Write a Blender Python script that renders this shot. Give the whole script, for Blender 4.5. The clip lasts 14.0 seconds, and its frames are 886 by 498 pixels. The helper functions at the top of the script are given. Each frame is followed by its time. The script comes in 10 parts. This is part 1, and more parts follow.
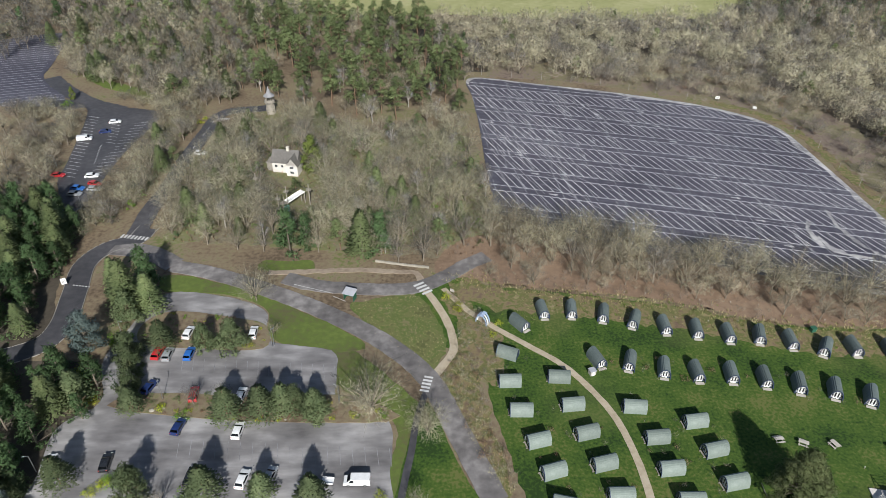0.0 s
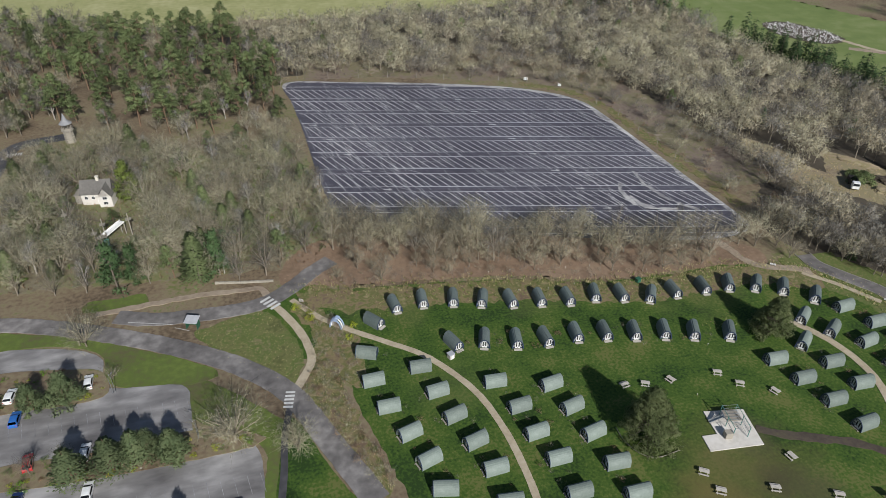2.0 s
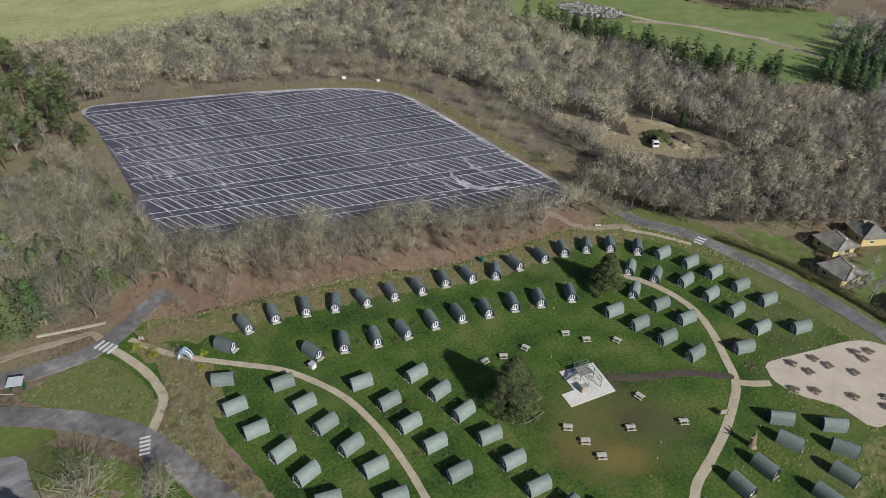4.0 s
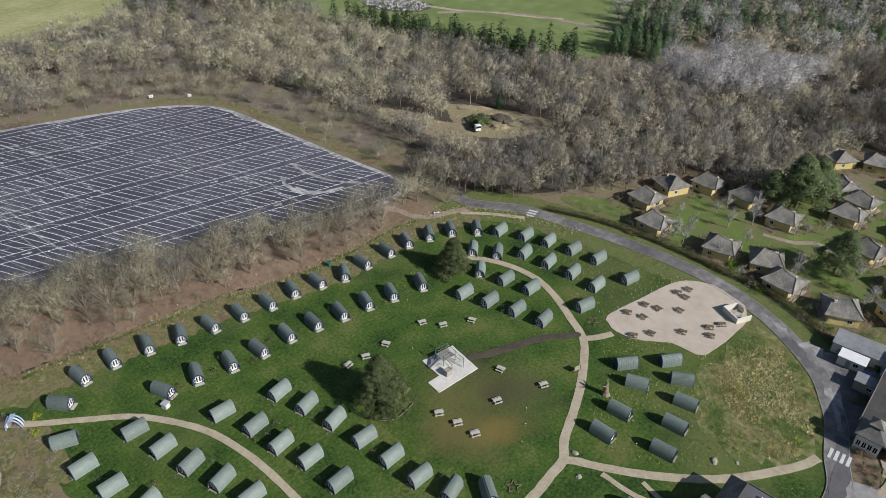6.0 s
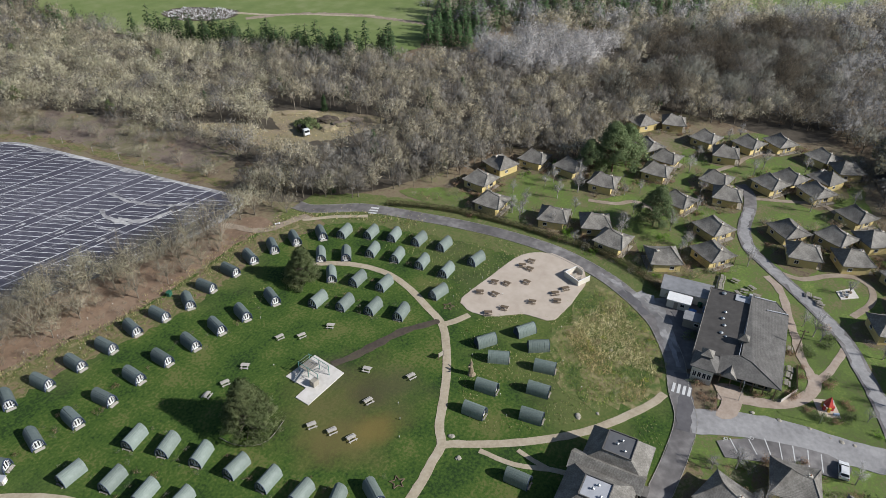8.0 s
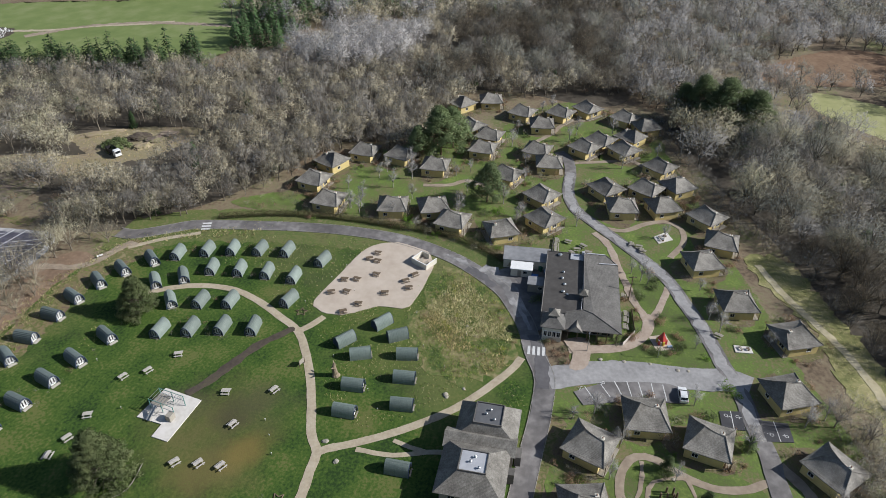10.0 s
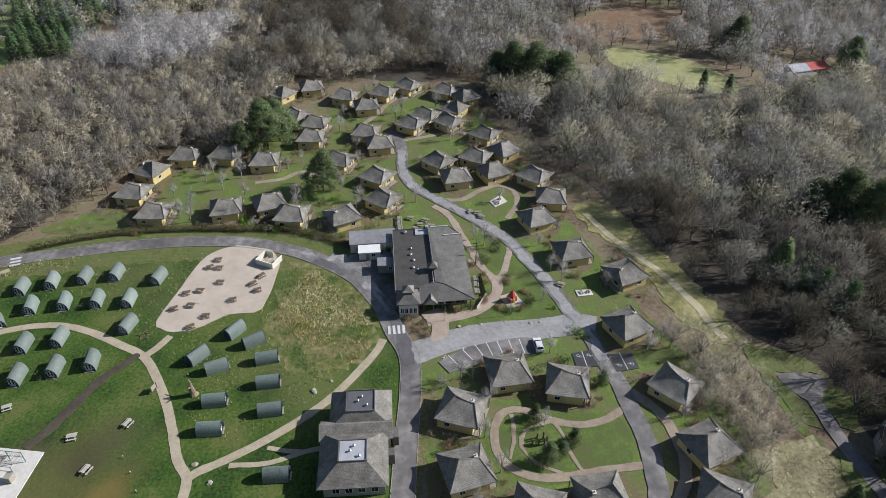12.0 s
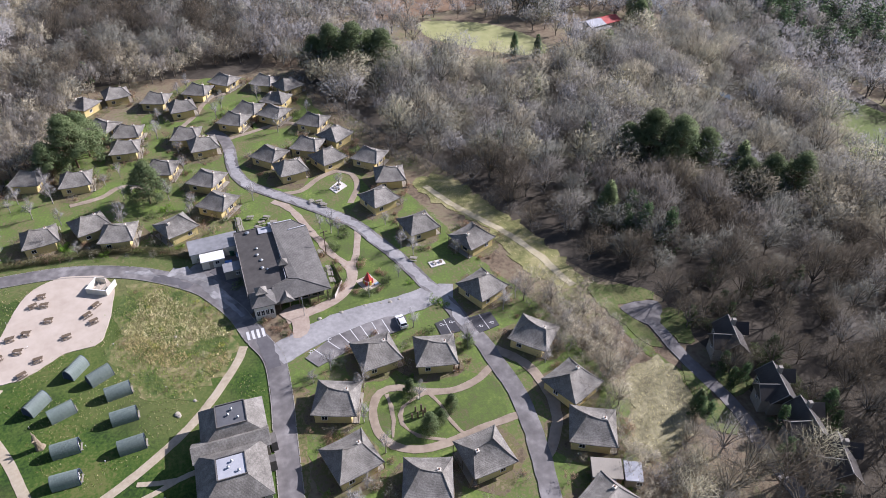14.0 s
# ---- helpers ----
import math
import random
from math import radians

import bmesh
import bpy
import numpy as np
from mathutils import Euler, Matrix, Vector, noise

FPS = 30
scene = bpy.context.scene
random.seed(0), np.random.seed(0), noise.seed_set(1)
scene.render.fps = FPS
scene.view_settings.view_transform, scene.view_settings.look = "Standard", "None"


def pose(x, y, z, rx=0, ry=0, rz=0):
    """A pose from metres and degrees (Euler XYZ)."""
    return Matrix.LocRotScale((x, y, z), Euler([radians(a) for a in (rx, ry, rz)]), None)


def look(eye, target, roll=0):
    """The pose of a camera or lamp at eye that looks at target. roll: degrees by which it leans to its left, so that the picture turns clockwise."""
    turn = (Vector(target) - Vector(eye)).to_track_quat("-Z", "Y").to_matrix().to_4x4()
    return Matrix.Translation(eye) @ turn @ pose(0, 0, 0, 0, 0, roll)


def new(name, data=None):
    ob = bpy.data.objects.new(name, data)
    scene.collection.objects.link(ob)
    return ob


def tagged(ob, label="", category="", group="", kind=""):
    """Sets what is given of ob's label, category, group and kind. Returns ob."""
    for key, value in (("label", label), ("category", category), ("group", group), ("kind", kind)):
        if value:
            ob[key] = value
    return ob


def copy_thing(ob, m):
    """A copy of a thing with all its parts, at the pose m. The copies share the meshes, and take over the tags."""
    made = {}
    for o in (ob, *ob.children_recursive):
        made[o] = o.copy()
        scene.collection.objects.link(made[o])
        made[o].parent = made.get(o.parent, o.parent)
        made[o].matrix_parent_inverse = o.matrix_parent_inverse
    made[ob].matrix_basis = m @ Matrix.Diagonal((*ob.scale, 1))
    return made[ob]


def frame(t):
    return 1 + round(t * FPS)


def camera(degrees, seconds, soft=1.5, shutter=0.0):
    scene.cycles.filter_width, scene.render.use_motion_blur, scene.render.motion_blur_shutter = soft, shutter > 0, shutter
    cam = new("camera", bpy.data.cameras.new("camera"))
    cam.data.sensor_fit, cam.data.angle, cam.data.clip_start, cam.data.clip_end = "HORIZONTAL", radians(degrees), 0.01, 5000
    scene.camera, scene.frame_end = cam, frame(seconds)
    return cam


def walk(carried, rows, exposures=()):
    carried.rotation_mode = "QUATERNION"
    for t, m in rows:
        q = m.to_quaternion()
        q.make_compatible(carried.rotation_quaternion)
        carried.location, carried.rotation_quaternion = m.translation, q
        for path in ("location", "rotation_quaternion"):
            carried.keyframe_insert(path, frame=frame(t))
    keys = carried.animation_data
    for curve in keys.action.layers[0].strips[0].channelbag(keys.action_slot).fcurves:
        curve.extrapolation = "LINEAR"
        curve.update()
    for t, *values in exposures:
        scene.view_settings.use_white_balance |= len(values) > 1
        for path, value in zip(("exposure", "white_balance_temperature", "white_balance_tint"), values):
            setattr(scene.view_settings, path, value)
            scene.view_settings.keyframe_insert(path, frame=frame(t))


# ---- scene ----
# camera: a drone that turns on the spot
cam = camera(66.0, 14.0, soft=0.7)
# seconds, x, y, z, pitch, roll, yaw
PATH = [
    (0.0, 0.0, 0.0, 108.0, -34.61, 0.21, 0.00),
    (0.5, 0.0, 0.0, 108.0, -34.62, 0.33, -3.83),
    (1.0, 0.0, 0.0, 108.0, -34.63, 0.41, -8.01),
    (1.5, 0.0, 0.0, 108.0, -34.63, 0.47, -11.79),
    (2.0, 0.0, 0.0, 108.0, -34.64, 0.50, -15.90),
    (2.5, 0.0, 0.0, 108.0, -34.65, 0.51, -19.67),
    (3.0, 0.0, 0.0, 108.0, -34.66, 0.51, -23.75),
    (5.5, 0.0, 0.0, 108.0, -34.69, 0.43, -43.23),
    (6.0, 0.0, 0.0, 108.0, -34.70, 0.41, -47.32),
    (6.5, 0.0, 0.0, 108.0, -34.71, 0.41, -51.12),
    (7.0, 0.0, 0.0, 108.0, -34.72, 0.41, -54.90),
    (7.5, 0.0, 0.0, 108.0, -34.73, 0.42, -58.98),
    (8.0, 0.0, 0.0, 108.0, -34.73, 0.43, -62.77),
    (8.5, 0.0, 0.0, 108.0, -34.74, 0.46, -66.87),
    (11.0, 0.0, 0.0, 108.0, -35.72, 0.64, -86.43),
    (11.5, 0.0, 0.0, 108.0, -36.06, 0.67, -90.56),
    (12.0, 0.0, 0.0, 108.0, -36.39, 0.69, -94.40),
    (12.5, 0.0, 0.0, 108.0, -36.73, 0.71, -98.47),
    (13.0, 0.0, 0.0, 108.0, -37.07, 0.70, -102.28),
    (13.5, 0.0, 0.0, 108.0, -37.40, 0.68, -106.37),
    (14.0, 0.0, 0.0, 108.0, -37.74, 0.63, -110.17),
]
walk(cam, [(t, pose(x, y, z, 0, 0, yaw) @ pose(0, 0, 0, 90 + pitch) @ pose(0, 0, 0, 0, 0, roll)) for t, x, y, z, pitch, roll, yaw in PATH],
     exposures=((0.0, 0.28, 6350, 9), (1.0, 0.08, 6350, 9), (2.0, 0.0, 6350, 9), (3.0, -0.02, 6350, 9), (7.5, 0.17, 6250, 10), (11.0, 0.26, 6200, 10), (12.5, 0.3, 6150, 12), (13.0, 0.42, 6120, 14), (14.0, 0.74, 6000, 22)))

# ---- world and sun ----
SUN_AZIMUTH, SUN_HEIGHT = 171.0, 32.0
world = bpy.data.worlds.new("sky")
scene.world = world
world.use_nodes = True
wn = world.node_tree.nodes
sky = wn.new("ShaderNodeTexSky")
sky.sky_type, sky.sun_disc = "NISHITA", False
sky.sun_elevation, sky.sun_rotation = radians(SUN_HEIGHT), radians(SUN_AZIMUTH)
wn["Background"].inputs["Strength"].default_value = 0.065
world.node_tree.links.new(sky.outputs["Color"], wn["Background"].inputs["Color"])
sun = new("sun", bpy.data.lights.new("sun", "SUN"))
sun.data.energy, sun.data.angle, sun.data.color = 5.0, radians(0.53), (1.0, 0.965, 0.91)
sx, sy = math.sin(radians(SUN_AZIMUTH)), math.cos(radians(SUN_AZIMUTH))
ch, sh = math.cos(radians(SUN_HEIGHT)), math.sin(radians(SUN_HEIGHT))
sun.matrix_world = look((sx * ch * 300, sy * ch * 300, sh * 300), (0, 0, 0))

# ---- materials ----
def grain(name, colours, scale=1.0, coarse=0.08, rough=0.9, metal=0.0, bump=0.3, bump_scale=None, per_object=0.0, coat=0.0, streak=None, contrast=(0.3, 0.7)):
    """A surface whose colour wanders between the given colours at two scales, with fine relief."""
    m = bpy.data.materials.new(name)
    m.use_nodes = True
    nt = m.node_tree
    n, ln = nt.nodes, nt.links
    bsdf = n["Principled BSDF"]
    bsdf.inputs["Roughness"].default_value, bsdf.inputs["Metallic"].default_value = rough, metal
    bsdf.inputs["Specular IOR Level"].default_value = 0.3
    bsdf.inputs["Coat Weight"].default_value = coat
    tc = n.new("ShaderNodeTexCoord")
    fine, big = n.new("ShaderNodeTexNoise"), n.new("ShaderNodeTexNoise")
    fine.inputs["Scale"].default_value, big.inputs["Scale"].default_value = scale, scale * coarse
    fine.inputs["Detail"].default_value = big.inputs["Detail"].default_value = 5.0
    src = tc.outputs["Object"]
    if streak:
        mp = n.new("ShaderNodeMapping")
        mp.inputs["Scale"].default_value = streak
        ln.new(src, mp.inputs["Vector"])
        src = mp.outputs["Vector"]
    ln.new(src, fine.inputs["Vector"])
    ln.new(tc.outputs["Object"], big.inputs["Vector"])
    mix = n.new("ShaderNodeMix")
    mix.data_type, mix.inputs[0].default_value = "FLOAT", 0.55
    ln.new(fine.outputs["Fac"], mix.inputs[2])
    ln.new(big.outputs["Fac"], mix.inputs[3])
    ramp = n.new("ShaderNodeValToRGB")
    lo, hi = contrast
    ramp.color_ramp.elements[0].position, ramp.color_ramp.elements[1].position = lo, hi
    for i, c in enumerate(colours):
        e = ramp.color_ramp.elements[i] if i < 2 and len(colours) == 2 else None
        if e is None:
            if i == 0:
                e = ramp.color_ramp.elements[0]
            elif i == len(colours) - 1:
                e = ramp.color_ramp.elements[len(ramp.color_ramp.elements) - 1]
            else:
                e = ramp.color_ramp.elements.new(lo + (hi - lo) * i / (len(colours) - 1))
        e.color = (*c, 1)
    ln.new(mix.outputs[0], ramp.inputs["Fac"])
    colour = ramp.outputs["Color"]
    if per_object:
        info, hsv = n.new("ShaderNodeObjectInfo"), n.new("ShaderNodeHueSaturation")
        rng = n.new("ShaderNodeMapRange")
        rng.inputs["To Min"].default_value, rng.inputs["To Max"].default_value = 1 - per_object, 1 + per_object
        ln.new(info.outputs["Random"], rng.inputs["Value"])
        ln.new(rng.outputs[0], hsv.inputs["Value"])
        ln.new(colour, hsv.inputs["Color"])
        colour = hsv.outputs["Color"]
    ln.new(colour, bsdf.inputs["Base Color"])
    if bump:
        b = n.new("ShaderNodeBump")
        b.inputs["Strength"].default_value, b.inputs["Distance"].default_value = bump, 0.05
        bt = n.new("ShaderNodeTexNoise")
        bt.inputs["Scale"].default_value, bt.inputs["Detail"].default_value = bump_scale or scale * 2, 4.0
        ln.new(tc.outputs["Object"], bt.inputs["Vector"])
        ln.new(bt.outputs["Fac"], b.inputs["Height"])
        ln.new(b.outputs["Normal"], bsdf.inputs["Normal"])
    return m


def plain(name, c, rough=0.6, metal=0.0, coat=0.0):
    """A smooth painted or metal surface with slight unevenness."""
    lo, hi = tuple(v * 0.86 for v in c), tuple(min(1, v * 1.1) for v in c)
    return grain(name, (lo, hi), scale=3.0, coarse=0.3, rough=rough, metal=metal, bump=0.0, coat=coat)


M_FLOOR = grain("leaf_litter", ((0.095, 0.07, 0.046), (0.16, 0.12, 0.08), (0.2, 0.165, 0.105), (0.125, 0.14, 0.05)), scale=0.9, coarse=0.06, bump=0.8, contrast=(0.36, 0.64))
M_WEST_FLOOR = grain("tan_leaf_litter", ((0.13, 0.11, 0.075), (0.19, 0.165, 0.112), (0.145, 0.16, 0.062), (0.235, 0.21, 0.145)), scale=0.7, coarse=0.08, bump=0.8, contrast=(0.36, 0.64))
M_SCRUBSOIL = grain("mauve_brown_litter", ((0.125, 0.095, 0.076), (0.19, 0.15, 0.122), (0.15, 0.14, 0.075), (0.25, 0.205, 0.165)), scale=0.6, coarse=0.08, bump=0.8, contrast=(0.36, 0.64))
M_STRAWSOIL = grain("tan_straw_and_soil", ((0.19, 0.15, 0.1), (0.27, 0.22, 0.15), (0.23, 0.2, 0.11), (0.37, 0.31, 0.225)), scale=0.7, coarse=0.1, bump=0.8, contrast=(0.36, 0.64))
M_LITTER = grain("bare_bank", ((0.13, 0.09, 0.06), (0.21, 0.145, 0.10), (0.27, 0.2, 0.14)), scale=0.8, coarse=0.12, bump=0.8)
M_LAWN = grain("lawn_grass", ((0.018, 0.043, 0.007), (0.039, 0.08, 0.011), (0.061, 0.104, 0.016), (0.112, 0.125, 0.036)), scale=1.6, coarse=0.06, bump=0.7, contrast=(0.39, 0.61))


def wear(m, x, y, radius, colour, most=0.5):
    """A trodden patch of its own shape, blended into a grass material."""
    nt = m.node_tree
    n, ln = nt.nodes, nt.links
    base = n["Principled BSDF"].inputs["Base Color"]
    old = base.links[0].from_socket
    tc, dist, no = n.new("ShaderNodeTexCoord"), n.new("ShaderNodeVectorMath"), n.new("ShaderNodeTexNoise")
    dist.operation = "DISTANCE"
    dist.inputs[1].default_value = (x, y, 0)
    ln.new(tc.outputs["Object"], dist.inputs[0])
    no.inputs["Scale"].default_value, no.inputs["Detail"].default_value = 0.12, 6.0
    ln.new(tc.outputs["Object"], no.inputs["Vector"])
    add = n.new("ShaderNodeMath")
    add.operation = "MULTIPLY_ADD"
    add.inputs[1].default_value = radius * 1.6
    ln.new(no.outputs["Fac"], add.inputs[0])
    ln.new(dist.outputs["Value"], add.inputs[2])
    rng = n.new("ShaderNodeMapRange")
    rng.inputs["From Min"].default_value, rng.inputs["From Max"].default_value = radius * 1.05, radius * 1.9
    rng.inputs["To Min"].default_value, rng.inputs["To Max"].default_value = most, 0.0
    ln.new(add.outputs[0], rng.inputs["Value"])
    mix = n.new("ShaderNodeMix")
    mix.data_type = "RGBA"
    ln.new(rng.outputs[0], mix.inputs[0])
    ln.new(old, mix.inputs[6])
    mix.inputs[7].default_value = (*colour, 1)
    ln.new(mix.outputs[2], base)


wear(M_LAWN, 78, 62, 17, (0.11, 0.095, 0.036), 0.65)
wear(M_LAWN, 69, 60, 8, (0.15, 0.122, 0.042), 0.55)
wear(M_LAWN, 76, 54, 5, (0.19, 0.14, 0.04), 0.6)
wear(M_LAWN, 82, 60, 5, (0.05, 0.042, 0.025), 0.6)
wear(M_LAWN, 84, 72, 7, (0.085, 0.07, 0.045))
wear(M_LAWN, 88, 56, 8, (0.07, 0.065, 0.035))
wear(M_LAWN, 24, 134, 12, (0.12, 0.12, 0.05))
wear(M_LAWN, 60, 128, 12, (0.11, 0.12, 0.045))
wear(M_LAWN, 100, 120, 14, (0.11, 0.11, 0.045))
wear(M_LAWN, 134, 52, 20, (0.10, 0.12, 0.04))
wear(M_LAWN, 120, 24, 24, (0.13, 0.14, 0.045), 0.45)
wear(M_LAWN, 104, 20, 16, (0.13, 0.14, 0.05))
wear(M_LAWN, 140, 70, 12, (0.11, 0.115, 0.045))
wear(M_LAWN, 30, 100, 10, (0.08, 0.11, 0.03))
M_VERGE = grain("verge_grass", ((0.10, 0.095, 0.045), (0.095, 0.13, 0.03), (0.13, 0.17, 0.04)), scale=0.8, coarse=0.08, bump=0.7, contrast=(0.35, 0.65))
M_CHALET_LAWN = grain("worn_grass", ((0.18, 0.145, 0.085), (0.15, 0.143, 0.063), (0.105, 0.14, 0.038), (0.12, 0.178, 0.038), (0.17, 0.205, 0.056)), scale=1.5, coarse=0.09, bump=0.8, contrast=(0.35, 0.65))
M_PARK_LAWN = grain("yellow_green_lawn", ((0.12, 0.108, 0.055), (0.085, 0.115, 0.032), (0.1, 0.145, 0.032), (0.15, 0.185, 0.048)), scale=1.6, coarse=0.12, bump=0.7, contrast=(0.34, 0.66))
M_MEADOW = grain("rough_meadow", ((0.06, 0.092, 0.024), (0.1, 0.132, 0.036), (0.17, 0.165, 0.066), (0.25, 0.215, 0.11)), scale=0.8, coarse=0.2, bump=1.0, contrast=(0.38, 0.6))
M_FIELD = grain("field_grass", ((0.12, 0.165, 0.05), (0.155, 0.2, 0.065), (0.22, 0.245, 0.11)), scale=0.12, coarse=0.12, bump=0.2, contrast=(0.35, 0.65))
M_PASTURE = grain("pale_pasture", ((0.22, 0.24, 0.09), (0.31, 0.31, 0.14), (0.42, 0.4, 0.22)), scale=0.3, coarse=0.15, bump=0.3)
M_ASPHALT = grain("weathered_asphalt", ((0.1, 0.093, 0.092), (0.16, 0.15, 0.147), (0.28, 0.265, 0.258)), scale=0.5, coarse=0.2, rough=0.75, bump=0.25, contrast=(0.36, 0.66))
M_PALE_ASPHALT = grain("pale_worn_asphalt", ((0.2, 0.195, 0.195), (0.29, 0.283, 0.282), (0.38, 0.37, 0.368)), scale=1.1, coarse=0.16, rough=0.75, bump=0.25)
M_DUST = grain("dry_pale_dust", ((0.12, 0.118, 0.13), (0.32, 0.315, 0.32), (0.5, 0.49, 0.48)), scale=0.7, coarse=0.12, rough=0.85, bump=0.1, contrast=(0.36, 0.64))
M_DARK_ASPHALT = grain("dark_asphalt", ((0.04, 0.04, 0.045), (0.065, 0.064, 0.07), (0.105, 0.102, 0.108)), scale=0.6, coarse=0.1, rough=0.6, bump=0.2)
M_CARPARK = grain("worn_car_park_asphalt", ((0.1, 0.095, 0.097), (0.21, 0.203, 0.205), (0.4, 0.39, 0.39)), scale=0.25, coarse=0.35, rough=0.7, bump=0.2, streak=(0.5, 1.6, 1.0), contrast=(0.33, 0.67))
M_LOT = grain("lined_lot_asphalt", ((0.042, 0.041, 0.056), (0.07, 0.068, 0.09), (0.145, 0.142, 0.168)), scale=0.5, coarse=0.05, rough=0.62, bump=0.2)
M_PINKPATH = grain("pinkish_beige_paving", ((0.27, 0.21, 0.165), (0.36, 0.29, 0.235), (0.43, 0.36, 0.3)), scale=1.4, coarse=0.2, bump=0.3)
M_PATH = grain("buff_gravel", ((0.30, 0.25, 0.18), (0.40, 0.34, 0.25), (0.47, 0.41, 0.32)), scale=1.5, coarse=0.2, bump=0.3)
M_TRACK = grain("brown_track", ((0.2, 0.155, 0.115), (0.29, 0.235, 0.18), (0.37, 0.31, 0.24)), scale=0.8, coarse=0.2, bump=0.4)
M_MUD = grain("mud", ((0.05, 0.04, 0.032), (0.075, 0.06, 0.048), (0.095, 0.085, 0.05)), scale=1.2, coarse=0.2, bump=0.5)
M_SAND = grain("pale_sand", ((0.40, 0.33, 0.27), (0.47, 0.40, 0.33), (0.53, 0.46, 0.39)), scale=0.5, coarse=0.3, bump=0.4)
M_CONCRETE = grain("pale_concrete", ((0.50, 0.47, 0.43), (0.60, 0.57, 0.53), (0.66, 0.63, 0.6)), scale=1.2, coarse=0.2, bump=0.2)
M_PAINT = grain("worn_white_road_paint", ((0.45, 0.45, 0.45), (0.68, 0.68, 0.67)), scale=2.5, coarse=0.1, rough=0.7, bump=0.1)
M_FAINT = grain("faded_white_bay_paint", ((0.55, 0.55, 0.57), (0.88, 0.88, 0.9)), scale=1.2, coarse=0.05, rough=0.7, bump=0.0)
M_SWEEP = grain("broken_pale_dust", ((0.055, 0.053, 0.072), (0.16, 0.157, 0.18), (0.48, 0.48, 0.49)), scale=1.6, coarse=0.12, rough=0.85, bump=0.0, contrast=(0.4, 0.62))
M_SKID = grain("dry_dusty_streak", ((0.08, 0.08, 0.095), (0.42, 0.42, 0.44)), scale=0.9, coarse=0.1, rough=0.8, bump=0.0)
M_KERB = grain("kerb_stone", ((0.22, 0.21, 0.19), (0.34, 0.32, 0.29)), scale=2.0, bump=0.3)
M_POD = grain("grey_green_pod_shingle", ((0.135, 0.165, 0.15), (0.175, 0.21, 0.19), (0.215, 0.25, 0.228)), scale=2.2, coarse=0.2, rough=0.62, bump=0.35, per_object=0.16)
M_POD_RIB = grain("mid_green_pod_shingle", ((0.115, 0.148, 0.134), (0.155, 0.192, 0.175), (0.195, 0.23, 0.21)), scale=2.2, coarse=0.2, rough=0.6, bump=0.35, per_object=0.15)
# darker copy of M_POD: the northern rows turn from the sun, shade in colour
M_POD_SHADED = grain("shaded_green_pod_shingle", ((0.08, 0.105, 0.102), (0.115, 0.142, 0.138), (0.15, 0.178, 0.17)), scale=2.2, coarse=0.2, rough=0.6, bump=0.35, per_object=0.18)
M_NAVY = plain("dark_blue_timber", (0.035, 0.05, 0.09), 0.55)
M_WHITE = plain("white_timber_paint", (0.74, 0.74, 0.73), 0.5)
M_DECK = grain("pale_decking", ((0.38, 0.35, 0.31), (0.52, 0.49, 0.45)), scale=4, coarse=0.2, streak=(1, 8, 1))
M_WATER = plain("still_stream_water", (0.2, 0.26, 0.33), 0.06)
M_GLASS = plain("dark_window_glass", (0.015, 0.018, 0.022), 0.08)
M_SHINGLE = grain("weathered_grey_shingle", ((0.10, 0.092, 0.081), (0.185, 0.173, 0.153), (0.31, 0.294, 0.265)), scale=3.2, coarse=0.16, rough=0.72, bump=0.9, bump_scale=6.0, per_object=0.14)
M_SLATE = grain("dark_grey_roofing", ((0.085, 0.08, 0.074), (0.13, 0.123, 0.115), (0.18, 0.17, 0.158)), scale=1.2, coarse=0.15, rough=0.7, bump=0.6, bump_scale=5.0)
M_FELT = grain("dark_brown_roof_felt", ((0.06, 0.055, 0.051), (0.08, 0.074, 0.069), (0.112, 0.104, 0.096)), scale=0.7, coarse=0.25, rough=0.72, bump=0.3, bump_scale=6.0)
M_GREYTILE = grain("worn_grey_roof_tile", ((0.088, 0.083, 0.078), (0.132, 0.126, 0.118), (0.19, 0.182, 0.171)), scale=2.4, coarse=0.2, rough=0.75, bump=0.8, bump_scale=7.0)
M_FLATROOF = grain("grey_flat_roof_felt", ((0.09, 0.092, 0.1), (0.14, 0.143, 0.15)), scale=0.8, coarse=0.3, rough=0.55, bump=0.2)
M_ROOFGREY = grain("stained_grey_roof_sheet", ((0.15, 0.15, 0.155), (0.23, 0.232, 0.24), (0.3, 0.3, 0.31)), scale=0.8, coarse=0.3, rough=0.45, bump=0.1)
M_BLEACHED = grain("bleached_streaked_asphalt", ((0.13, 0.126, 0.126), (0.2, 0.195, 0.194), (0.42, 0.41, 0.405)), scale=0.45, coarse=0.3, rough=0.8, bump=0.2, contrast=(0.36, 0.64))
M_PATCH = grain("newer_asphalt_patch", ((0.085, 0.082, 0.087), (0.115, 0.11, 0.115), (0.15, 0.145, 0.15)), scale=0.8, coarse=0.2, rough=0.75, bump=0.2)
M_LEAD = grain("pale_roof_membrane", ((0.32, 0.33, 0.36), (0.46, 0.47, 0.5)), scale=0.9, coarse=0.3, rough=0.4, bump=0.1)
M_YELLOW = grain("pale_yellow_render", ((0.46, 0.36, 0.15), (0.56, 0.45, 0.2), (0.61, 0.5, 0.25)), scale=1.2, coarse=0.2, rough=0.85, bump=0.2, per_object=0.08)
M_CREAM = grain("cream_render", ((0.52, 0.49, 0.42), (0.62, 0.59, 0.51)), scale=1.0, coarse=0.3, bump=0.2)
M_STONEWALL = grain("grey_stone_wall", ((0.2, 0.185, 0.16), (0.33, 0.305, 0.27)), scale=1.6, coarse=0.3, bump=0.6)
